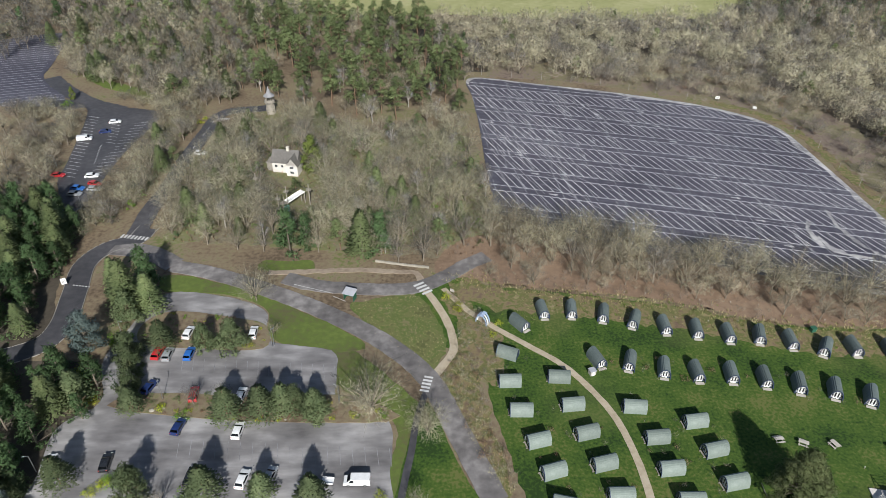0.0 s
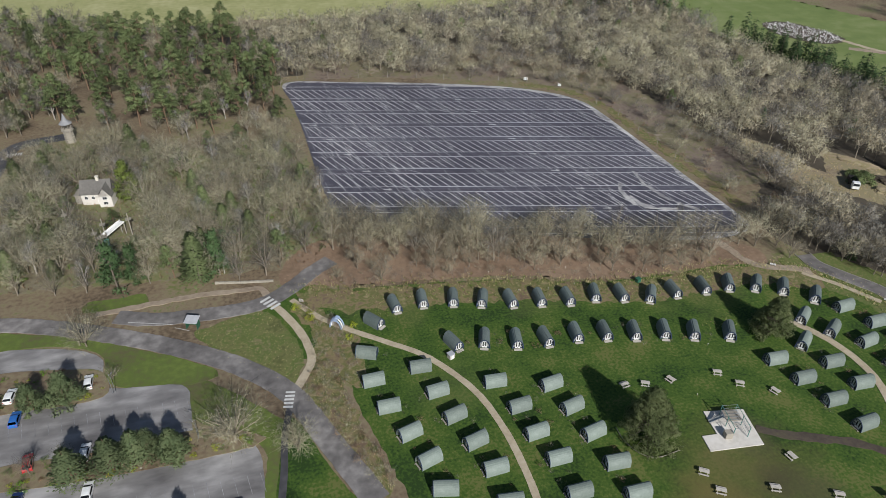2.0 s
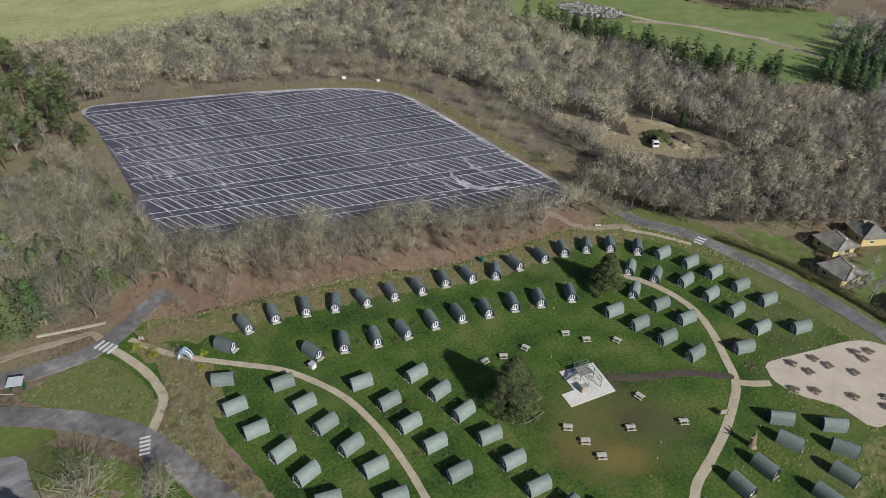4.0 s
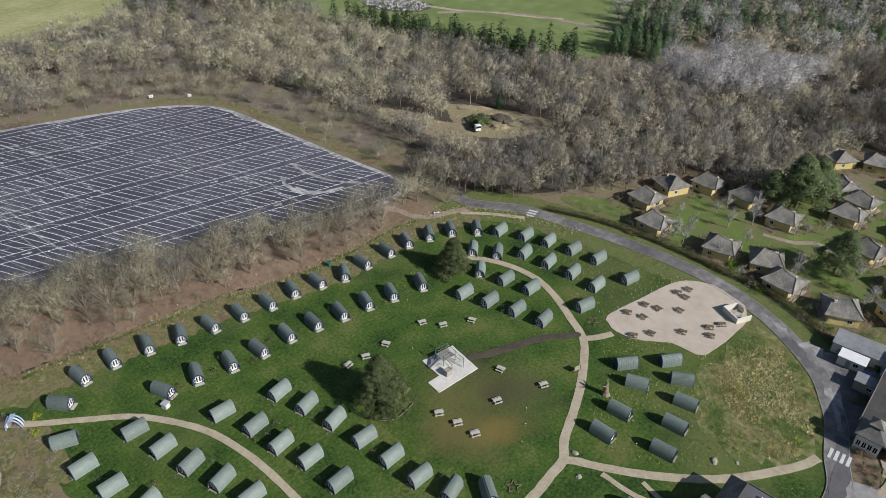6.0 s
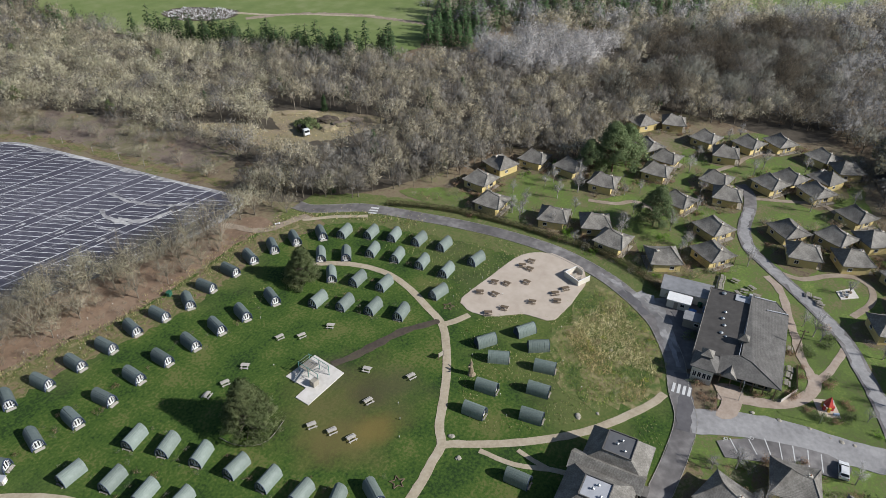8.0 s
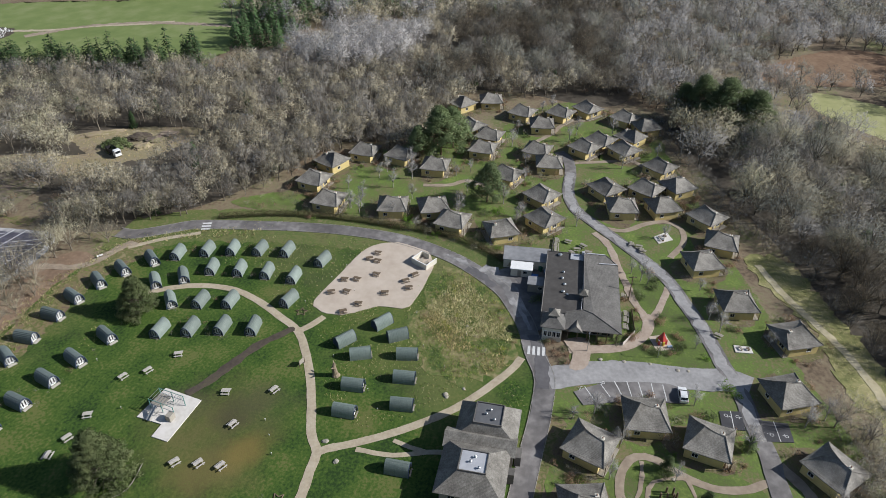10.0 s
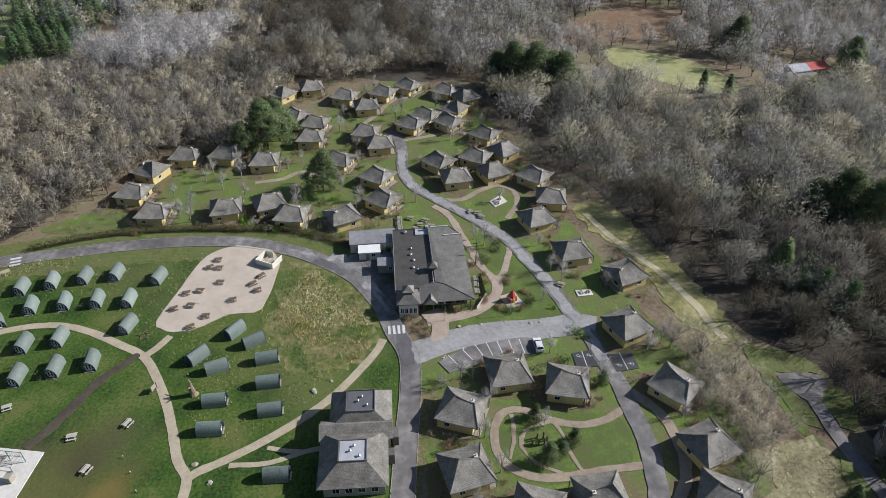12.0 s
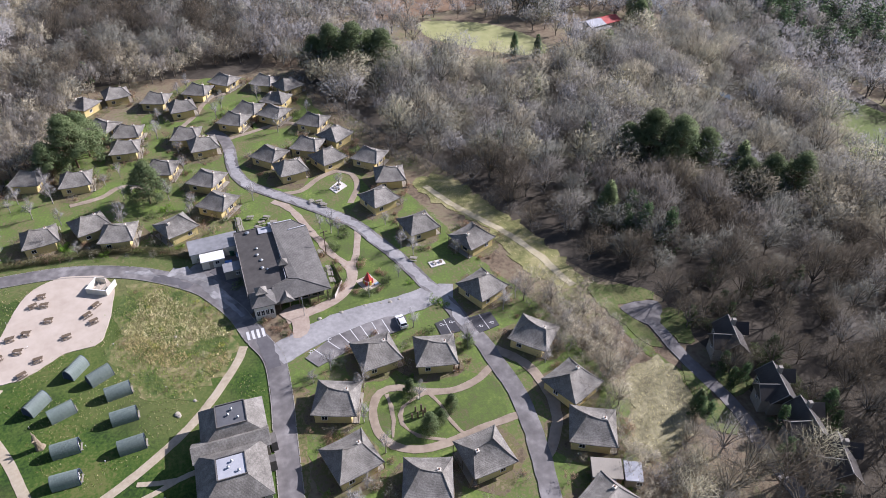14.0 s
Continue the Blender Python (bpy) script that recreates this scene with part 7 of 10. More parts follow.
def arch(f, w=POD_W, h=POD_H):
    """A point of the pod's rounded outline; f runs from -1 (one foot) over 0 (crown) to 1."""
    a = f * math.pi / 2
    return Vector((0, w * math.copysign(abs(math.sin(a)) ** 0.85, f), h * (0.5 * max(0.0, math.cos(a)) ** 0.78 + 0.5 * max(0.0, 1 - abs(f)) ** 0.62)))


def arch_wall(bm, x, w, h, thick):
    """A flat end wall in the shape of the arch."""
    n = 14
    for xx, flip in ((x, False), (x + thick, True)):
        vs = [bm.verts.new(arch(-1 + 2 * i / n, w, h) + Vector((xx, 0, 0))) for i in range(n + 1)]
        bm.faces.new(vs if flip else vs[::-1])
    return bm


def make_pod(material, ribs, label, group, decked):
    """A barrel-shaped camping pod: a curved shell laid in courses, end walls, glazed front doors and a small deck."""
    root = thing("camping_pod", label, "camping pod", group)
    bm = bmesh.new()
    n = 14
    if ribs:
        outline = [(-1 + 2 * i / n, 1.0) for i in range(n + 1)]
        rings = []
        for j in range(12):
            x0, x1 = -POD_L / 2 + POD_L * j / 12, -POD_L / 2 + POD_L * (j + 1) / 12
            rings += [(x0, 1.01), (x0 + 0.06, 1.01), (x0 + 0.08, 1.03), (x1, 1.03)]
    else:
        outline = []
        for i in range(n):
            lap0, lap1 = (1.045, 1.0) if i < n / 2 else (1.0, 1.045)
            outline += [(-1 + 2 * i / n, lap0), (-1 + 2 * (i + 1) / n, lap1)]
        rings = [(-POD_L / 2, 1.0), (POD_L / 2, 1.0)]
    skins = [[bm.verts.new(arch(f, POD_W * k * g, POD_H * k * g) + Vector((x, 0, 0))) for f, k in outline] for x, g in rings]
    skins += [[bm.verts.new(arch(f, POD_W - 0.07, POD_H - 0.07) + Vector((x, 0, 0))) for f, k in outline] for x in (POD_L / 2, -POD_L / 2)]
    for u, v in zip(skins, skins[1:] + skins[:1]):
        for i in range(len(outline) - 1):
            bm.faces.new((u[i], u[i + 1], v[i + 1], v[i]))
    bmesh.ops.recalc_face_normals(bm, faces=bm.faces)
    part("shell", bm, material, root)
    bm = bmesh.new()
    for i in range(n):
        p, q = arch(-1 + 2 * i / n, POD_W + 0.06, POD_H + 0.06), arch(-1 + 2 * (i + 1) / n, POD_W + 0.06, POD_H + 0.06)
        P, Q = arch(-1 + 2 * i / n, POD_W - 0.12, POD_H - 0.12), arch(-1 + 2 * (i + 1) / n, POD_W - 0.12, POD_H - 0.12)
        o, u = Vector((POD_L / 2 + 0.1, 0, 0)), Vector((POD_L / 2 - 0.02, 0, 0))
        quad(bm, (p + o, q + o, Q + o, P + o))
        quad(bm, (p + u, q + u, q + o, p + o))
    part("front_arch", bm, M_NAVY, root, "dark blue timber arch round the front")
    part("front_wall", arch_wall(bmesh.new(), POD_L / 2 - 0.35, POD_W - 0.08, POD_H - 0.08, 0.06), M_NAVY, root, "dark blue boarded front")
    part("rear_wall", arch_wall(bmesh.new(), -POD_L / 2 + 0.06, POD_W - 0.08, POD_H - 0.08, 0.06), M_NAVY, root)
    x = POD_L / 2 - 0.26
    for y in (-0.3, 0.3):
        door = part("door", boxed(((x, y, 1.0), (0.05, 0.56, 1.9)), bevel=0.02), M_WHITE, root, "white framed glazed door leaf")
        part("pane", boxed(((x + 0.03, y, 1.15), (0.02, 0.3, 1.35))), M_GLASS, door, "dark glass pane")
    for y in (-0.82, 0.82):
        win = part("window", boxed(((x, y, 0.95), (0.05, 0.3, 1.1)), bevel=0.02), M_WHITE, root, "narrow white framed side light")
        part("pane", boxed(((x + 0.03, y, 0.95), (0.02, 0.18, 0.9))), M_GLASS, win, "dark glass pane")
    bm = bmesh.new()
    for k in range(5 if decked else 2):
        box(bm, (POD_L / 2 + 0.1 + 0.15 * k, 0, 0.14), (0.135, 1.9, 0.06))
    box(bm, (POD_L / 2 + 0.25, -0.8, 0.06), (0.45, 0.08, 0.12))
    box(bm, (POD_L / 2 + 0.25, 0.8, 0.06), (0.45, 0.08, 0.12))
    part("deck", bm, M_DECK if decked else M_GREYWOOD, root, "boarded front deck")
    bm = bmesh.new()
    for xx in (-1.9, 0, 1.9):
        box(bm, (xx, 0, 0.05), (0.2, 2.3, 0.14))
    part("base", bm, M_WOOD, root)
    return root


def pod_field(spots, material, ribs, label, group, decked=False):
    pat = make_pod(material, ribs, label, group, decked)
    r = random.Random(len(label))
    for i, (x, y, a) in enumerate(spots):
        m = pose(x, y, 0.05, 0, 0, a + r.uniform(-2, 2))
        if i == 0:
            pat.matrix_basis = m
        else:
            copy_thing(pat, m)


pod_field(PODS_NORTH, M_POD_SHADED, False, "slate green barrel pod with dark blue front and white doors", "pods in the two northern rows", True)
pod_field(PODS_WEST, M_POD, False, "pale grey green barrel-shaped camping pod on the lawn", "pods in the western columns")
pod_field(PODS_EAST, M_POD, False, "grey green barrel-shaped camping pod beside the curved path", "pods in the eastern rows")
pod_field(PODS_SOUTH, M_POD_RIB, True, "ribbed green barrel pod below the sandy plaza", "pods below the plaza")


# ---- chalets ----
def swept_roof(bm, side, eave, top, offset=(0.0, 0.0), power=1.25, rows=6, lift=0.2, ridge=0.0):
    """A hipped roof whose four slopes sweep up in a hollow curve; corners kick up a little."""
    h = side / 2
    rings = []
    for k in range(rows + 1):
        f = k / rows
        z = eave + (top - eave) * f ** power
        r = h * (1 - f)
        ring = []
        for sx_, sy_ in ((1, 1), (-1, 1), (-1, -1), (1, -1)):
            kick = lift * (1 - f) ** 3
            ring.append(Vector((sx_ * (r + ridge * f * (1 if sx_ > 0 else 1)) + offset[0] * f, sy_ * r + offset[1] * f, z + kick)))
        pts = []
        for a, b in zip(ring, ring[1:] + ring[:1]):
            mid = (a + b) / 2
            mid.z -= lift * (1 - f) ** 3
            mid = mid * (1 - 0.0) 
            pts += [a, mid]
        rings.append([bm.verts.new(p) for p in pts])
    for lo, hi in zip(rings, rings[1:]):
        for i in range(8):
            j = (i + 1) % 8
            bm.faces.new((lo[i], lo[j], hi[j], hi[i]))
    under = [bm.verts.new(v.co - Vector((0, 0, 0.16))) for v in rings[0]]
    for i in range(8):
        j = (i + 1) % 8
        bm.faces.new((rings[0][j], rings[0][i], under[i], under[j]))
    bm.faces.new(under[::-1])
    bmesh.ops.remove_doubles(bm, verts=bm.verts, dist=0.001)
    bmesh.ops.recalc_face_normals(bm, faces=bm.faces)
    return bm


def saddle_roof(bm, side, eave, top, low):
    """A hipped roof whose ridge starts at a high peak and swoops down to a lower end; all slopes are hollow."""
    h, n, m = side / 2, 6, 5
    ridge = []
    for i in range(n + 1):
        f = i / n
        ridge.append(Vector((-0.16 * side + 0.44 * side * f, 0, low + (top - low) * (1 - f) ** 1.9)))

    def sheet(edge, crest):
        rows = []
        for k in range(m + 1):
            g = k / m
            rows.append([bm.verts.new((e.x + (c.x - e.x) * g, e.y + (c.y - e.y) * g, e.z + (c.z - e.z) * g ** 1.3)) for e, c in zip(edge, crest)])
        for a, b in zip(rows, rows[1:]):
            for i in range(len(edge) - 1):
                bm.faces.new((a[i], a[i + 1], b[i + 1], b[i]))

    def lip(p):
        f = max(abs(p.x), abs(p.y)) and (abs(p.x) * abs(p.y)) / (h * h)
        return Vector((p.x, p.y, eave + 0.22 * f ** 2))

    for s in (1, -1):
        sheet([lip(Vector((-h + side * i / n, s * h, 0))) for i in range(n + 1)], ridge)
    sheet([lip(Vector((-h, -h + side * i / n, 0))) for i in range(n + 1)], [ridge[0]] * (n + 1))
    sheet([lip(Vector((h, -h + side * i / n, 0))) for i in range(n + 1)], [ridge[n]] * (n + 1))
    rim = [lip(Vector(p)) for p in [(-h + side * i / n, -h, 0) for i in range(n)] + [(h, -h + side * i / n, 0) for i in range(n)] + [(h - side * i / n, h, 0) for i in range(n)] + [(-h, h - side * i / n, 0) for i in range(n)]]
    up = [bm.verts.new(p) for p in rim]
    dn = [bm.verts.new(p - Vector((0, 0, 0.16))) for p in rim]
    for i in range(len(rim)):
        bm.faces.new((up[i - 1], up[i], dn[i], dn[i - 1]))
    bm.faces.new(dn)
    bmesh.ops.remove_doubles(bm, verts=bm.verts, dist=0.002)
    bmesh.ops.recalc_face_normals(bm, faces=bm.faces)
    return bm, ridge


def window_on(parent, x, y, z, w, h, turn, frame_mat=M_WHITE):
    """A framed window: pane behind a proud frame with a sill."""
    m = Matrix.Translation((x, y, z)) @ Matrix.Rotation(radians(turn), 4, "Z")
    bm = bmesh.new()
    for c, s in (((0, 0, h / 2), (0.08, w + 0.1, 0.08)), ((0, 0, -h / 2), (0.12, w + 0.1, 0.08)), ((0, w / 2, 0), (0.08, 0.08, h)), ((0, -w / 2, 0), (0.08, 0.08, h)), ((0, 0, 0), (0.06, 0.05, h))):
        box(bm, c, s, m=None)
    bmesh.ops.transform(bm, matrix=m, verts=bm.verts)
    win = part("window", bm, frame_mat, parent)
    bm = boxed(((0.0, 0, 0), (0.03, w, h)))
    bmesh.ops.transform(bm, matrix=m, verts=bm.verts)
    part("pane", bm, M_GLASS, win, "dark glass pane")
    return win


def make_chalet(side, top, offset, label, group):
    """A square chalet: rendered walls under a hollow swept shingle roof, with a chimney, windows and a railed porch."""
    root = thing("chalet", label, "chalet", group)
    w = side - 1.15
    bm = bmesh.new()
    box(bm, (-0.3, 0, 1.4), (w - 0.6, w, 2.8))
    part("wall", bm, M_YELLOW, root, "pale yellow rendered walls")
    bm, ridge = saddle_roof(bmesh.new(), side, 2.75, top, top - 1.05)
    part("roof", bm, M_SHINGLE, root, "weathered grey shingle roof with a swooping ridge")
    bm = bmesh.new()
    for a, b in zip(ridge, ridge[1:]):
        tube(bm, a + Vector((0, 0, 0.04)), b + Vector((0, 0, 0.04)), 0.1, 0.1, 5, False)
    for sx_, sy_, c in ((-1, -1, ridge[0]), (-1, 1, ridge[0]), (1, -1, ridge[6]), (1, 1, ridge[6])):
        e, prev = Vector((sx_ * side / 2, sy_ * side / 2, 2.97)), None
        for k in range(6):
            g = k / 5
            p = Vector((e.x + (c.x - e.x) * g, e.y + (c.y - e.y) * g, e.z + (c.z - e.z) * g ** 1.3 + 0.04))
            if prev is not None:
                tube(bm, prev, p, 0.09, 0.09, 5, False)
            prev = p
    part("hip_tiles", bm, M_SHINGLE, root)
    cx_, cy_, cz_ = side * 0.22, 0.5, top - 1.6
    bm = boxed(((cx_, cy_, cz_ - 0.1), (0.62, 0.62, 1.5)), ((cx_, cy_, cz_ + 0.7), (0.76, 0.76, 0.12)), bevel=0.03)
    chimney = part("chimney", bm, M_CREAM, root, "pale rendered chimney stack")
    bm = bmesh.new()
    tube(bm, (cx_, cy_, cz_ + 0.75), (cx_, cy_, cz_ + 1.1), 0.14, 0.11, 8)
    part("pot", bm, M_BRICK, chimney, "clay chimney pot")
    hw = w / 2
    for x, y, t in ((-0.3 + 0.6 - w * 0.25, hw + 0.02, 90), (-w * 0.25, -hw - 0.02, -90), (-hw - 0.02, 0.9, 180)):
        window_on(root, x, y, 1.45, 1.1, 1.0, t)
    part("door", boxed(((hw - 0.56, -1.0, 1.05), (0.08, 0.95, 2.05)), bevel=0.02), M_GREYWOOD, root, "silvered timber door")
    window_on(root, hw - 0.57, 1.0, 1.35, 1.6, 1.5, 0)
    part("porch_deck", boxed(((hw + 0.15, 0, 0.1), (1.4, w, 0.14)), bevel=0.02), M_GREYWOOD, root, "silvered boarded porch")
    for y in (-hw + 0.1, 0.0, hw - 0.1):
        part("porch_post", boxed(((hw + 0.75, y, 1.4), (0.12, 0.12, 2.7))), M_WOOD, root)
    bm = boxed(((hw + 0.75, -hw / 2 - 0.1, 0.95), (0.06, hw - 0.5, 0.07)), ((hw + 0.75, -hw / 2 - 0.1, 0.5), (0.05, hw - 0.5, 0.06)))
    part("porch_rail", bm, M_WOOD, root)
    return root


CHALET_LABEL = "pale yellow chalet with a swept grey shingle roof and chimney"
small = make_chalet(8.8, 5.7, (0.6, -0.4), CHALET_LABEL, "holiday chalets")
large = make_chalet(8.9, 5.8, (0.9, 0.6), "large yellow chalet with a swept grey shingle roof", "holiday chalets")
used_small = used_large = False
rng = random.Random(3)
for i, (x, y, a) in enumerate(CHALETS_NORTH + CHALETS_SOUTH):
    near = math.hypot(x, y) < 140
    a = min((a + 90 * k for k in range(4)), key=lambda v: abs((v + 98 + 180) % 360 - 180))
    a += 180 if i % 9 == 4 else 0
    m = pose(x, y, 0.04, 0, 0, a) @ Matrix.Translation((1.0, 0, 0))
    if near and not used_large:
        large.matrix_basis, used_large = m, True
    elif near:
        copy_thing(large, m)
    elif not used_small:
        small.matrix_basis, used_small = m, True
    else:
        copy_thing(small, m)


# ---- larger buildings ----
def hip_roof(bm, x0, x1, y0, y1, eave, top, inset, over=0.5, thick=0.18, along_x=True, flat=None):
    """A hipped roof over a rectangle; with flat, its top is a level deck of that half size instead of a ridge."""
    x0, x1, y0, y1 = x0 - over, x1 + over, y0 - over, y1 + over
    low = [Vector((x0, y0, eave)), Vector((x1, y0, eave)), Vector((x1, y1, eave)), Vector((x0, y1, eave))]
    if flat:
        fx, fy = flat
        mx, my = (x0 + x1) / 2, (y0 + y1) / 2
        up = [Vector((mx - fx, my - fy, top)), Vector((mx + fx, my - fy, top)), Vector((mx + fx, my + fy, top)), Vector((mx - fx, my + fy, top))]
    elif along_x:
        my = (y0 + y1) / 2
        a, b = Vector((x0 + inset, my, top)), Vector((x1 - inset, my, top))
        up = [a, b, b, a]
    else:
        mx = (x0 + x1) / 2
        a, b = Vector((mx, y0 + inset, top)), Vector((mx, y1 - inset, top))
        up = [a, a, b, b]
    v = [bm.verts.new(p) for p in low]
    u = [bm.verts.new(p) for p in up]
    d = [bm.verts.new(p - Vector((0, 0, thick))) for p in low]
    for i in range(4):
        j = (i + 1) % 4
        bm.faces.new((v[i], v[j], u[j], u[i]))
        bm.faces.new((d[i], d[j], v[j], v[i]))
    bm.faces.new(d[::-1])
    if flat:
        bm.faces.new(u)
    bmesh.ops.remove_doubles(bm, verts=bm.verts, dist=0.001)
    bmesh.ops.recalc_face_normals(bm, faces=bm.faces)
    return bm


def skin(bm, pts, faces, thick=0.18):
    """A roof skin over the given corners, thickened below."""
    v = [bm.verts.new(p) for p in pts]
    for f in faces:
        bm.faces.new([v[i] for i in f])
    bmesh.ops.recalc_face_normals(bm, faces=bm.faces)
    if sum(f.normal.z for f in bm.faces) < 0:
        bmesh.ops.reverse_faces(bm, faces=bm.faces[:])
    bmesh.ops.solidify(bm, geom=bm.faces[:], thickness=thick)
    return bm


def restaurant():
    """The large restaurant: a felted low roof, a broad tiled slope with a hipped front, a corner pavilion, porch, vents and terrace."""
    root = thing("restaurant", "large grey-roofed restaurant with a windowed corner pavilion", "restaurant")
    bm = bmesh.new()
    box(bm, (136.6, -7.2, 1.65), (26.0, 16.6, 3.3))
    part("wall", bm, M_STONEWALL, root, "grey timber and stone walls")
    part("low_roof", skin(bmesh.new(), ((150.2, 2.0, 3.75), (123.4, 1.5, 3.75), (123.4, -4.2, 4.1), (126.4, -8.0, 4.4), (149.6, -7.3, 4.4)), ((0, 1, 2, 3, 4),)), M_FELT, root, "dark felted low roof")
    bm = bmesh.new()
    for p, q in (((150.3, 2.1, 3.82), (123.3, 1.6, 3.82)), ((150.2, 2.0, 3.82), (149.6, -7.3, 4.47))):
        tube(bm, p, q, 0.13, 0.13, 5)
    part("roof_edge", bm, M_SLATE, root)
    corners = ((149.8, -7.3, 5.0), (126.3, -8.0, 5.0), (125.3, -10.3, 5.0), (121.4, -17.0, 3.3), (147.8, -16.2, 3.3), (151.2, -12.9, 3.9))
    part("main_roof", skin(bmesh.new(), corners, ((0, 1, 2), (0, 2, 5), (2, 4, 5), (2, 3, 4))), M_GREYTILE, root, "broad grey tiled main slope")
    front = ((126.3, -8.0, 5.02), (125.3, -10.3, 5.02), (121.4, -17.0, 3.32), (120.5, -3.6, 3.3), (125.0, -4.0, 4.6))
    part("front_roof", skin(bmesh.new(), front, ((0, 1, 4), (1, 2, 3), (1, 3, 4))), M_GREYTILE, root, "low hipped roof over the front")
    part("roof_step", boxed(((138.0, -7.55, 4.65), (23.4, 0.12, 0.62))), M_LEAD, root, "lead clad step between the roofs").matrix_basis = pose(0, 0, 0)
    bm = bmesh.new()
    for p, q in ((corners[0], corners[1]), (corners[1], corners[2]), (corners[2], corners[3]), (front[4], corners[1]), (corners[0], corners[5]), (corners[5], corners[4])):
        tube(bm, Vector(p) + Vector((0, 0, 0.05)), Vector(q) + Vector((0, 0, 0.05)), 0.11, 0.11, 6)
    part("ridge_tiles", bm, M_SLATE, root)
    part("pavilion", boxed(((121.6, -1.4, 2.0), (4.2, 4.4, 4.0))), M_CREAM, root, "pale corner pavilion")
    part("pavilion_roof", swept_roof(bmesh.new(), 5.6, 0, 1.9, (0.4, 0), 1.1, 5, 0.08), M_GREYTILE, root, "grey lower pavilion roof").matrix_basis = pose(122.2, -1.4, 4.0)
    part("lantern", boxed(((123.0, -1.4, 5.1), (1.7, 1.9, 1.3))), M_SLATE, root, "dark boarded lantern on the pavilion")
    part("lantern_roof", swept_roof(bmesh.new(), 2.7, 0, 1.2, (0, 0), 1.05, 3, 0.04), M_SHINGLE, root, "small pale lantern roof").matrix_basis = pose(123.0, -1.4, 5.75)
    for k in range(4):
        window_on(root, 119.46, -2.9 + 1.0 * k, 2.2, 0.75, 1.5, 180)
    for k in range(3):
        window_on(root, 120.4 + 1.1 * k, 0.84, 2.2, 0.8, 1.5, 90)
    part("turret", boxed(((131.8, -7.7, 5.0), (1.5, 1.5, 1.4))), M_SLATE, root, "small boarded roof turret")
    part("turret_roof", swept_roof(bmesh.new(), 2.3, 0, 1.3, (0, 0), 1.05, 3, 0.04), M_SHINGLE, root, "pointed turret roof").matrix_basis = pose(131.8, -7.7, 5.7)
    bm = bmesh.new()
    v = [bm.verts.new(p) for p in ((120.0, -5.0, 3.3), (120.0, -8.4, 3.3), (120.5, -6.7, 4.6), (123.3, -6.7, 4.3))]
    for f in ((0, 2, 3), (2, 1, 3), (0, 1, 2)):
        bm.faces.new([v[i] for i in f])
    part("porch_gable", bm, M_SHINGLE, root, "small gable over the entrance")
    for k in range(6):
        part("porch_post", boxed(((121.3, -5.0 - 2.2 * k, 1.6), (0.2, 0.2, 3.2))), M_WOOD, root)
    for x, y, k in ((148.6, -1.2, 1.5), (141.2, -2.6, 0.9), (138.6, -2.4, 1.1), (136.2, -3.1, 1.15), (133.2, -2.9, 1.15), (132.3, -4.0, 0.8)):
        bm = bmesh.new()
        z = 3.9
        tube(bm, (x, y, z - 0.2), (x, y, z + 0.4), 0.28 * k, 0.28 * k, 8)
        tube(bm, (x, y, z + 0.4), (x, y, z + 0.6), 0.42 * k, 0.15, 8)
        part("roof_vent", bm, M_STEEL, root, "domed metal roof vent")
    part("lead_patch", boxed(((148.2, -5.6, 4.34), (2.6, 3.4, 0.14)), bevel=0.03), M_LEAD, root, "pale lead covered corner")
    part("chimney", boxed(((149.0, -7.0, 5.0), (0.7, 0.7, 1.4)), bevel=0.04), M_LEAD, root, "pale stub chimney")
    for p, q in (((149.4, -8.0, 4.96), (151.0, -12.8, 4.0)), ((146.2, -11.2, 4.42), (148.0, -15.9, 3.52))):
        bm = bmesh.new()
        tube(bm, Vector(p) + Vector((0, 0, 0.12)), Vector(q) + Vector((0, 0, 0.12)), 0.14, 0.14, 5)
        part("flashing", bm, M_LEAD, root, "pale metal flashing")
    for k in range(4):
        part("window_wall", boxed(((123.55, -6.5 - 2.4 * k, 1.5), (0.1, 1.8, 1.9))), M_GLASS, root, "dark glazed front")
    return root


def terrace_fence():
    """The pale boarded fence round the restaurant's terrace."""
    root = thing("fence", "pale boarded terrace fence beside the restaurant", "fence")
    for (x0, y0), (x1, y1) in (((121.3, -17.6), (126.2, -20.4)), ((126.2, -20.4), (134.2, -19.8))):
        d = math.hypot(x1 - x0, y1 - y0)
        n = int(d / 0.9)
        a = math.degrees(math.atan2(y1 - y0, x1 - x0))
        for i in range(n):
            f = (i + 0.5) / n
            ob = part("panel", boxed(((0, 0, 0.55), (d / n - 0.03, 0.06, 1.0))), M_DECK if x0 < 125 else M_WOOD, root)
            ob.matrix_basis = pose(x0 + (x1 - x0) * f, y0 + (y1 - y0) * f, 0.05, 0, 0, a)


def utility_pole(x, y, turn):
    root = thing("utility_pole", "dark wooden pole with a crossarm", "pole", "", pose(x, y, 0.02, 0, 0, turn))
    bm = bmesh.new()
    tube(bm, (0, 0, -0.2), (0, 0, 7.4), 0.15, 0.11, 8)
    part("pole", bm, M_WOOD, root)
    part("crossarm", boxed(((0, 0, 6.9), (0.14, 1.9, 0.14))), M_WOOD, root)
    for k in (-0.8, 0.8):
        bm = bmesh.new()
        tube(bm, (0, k, 6.97), (0, k, 7.2), 0.06, 0.05, 6)
        part("insulator", bm, M_SLATE, root)


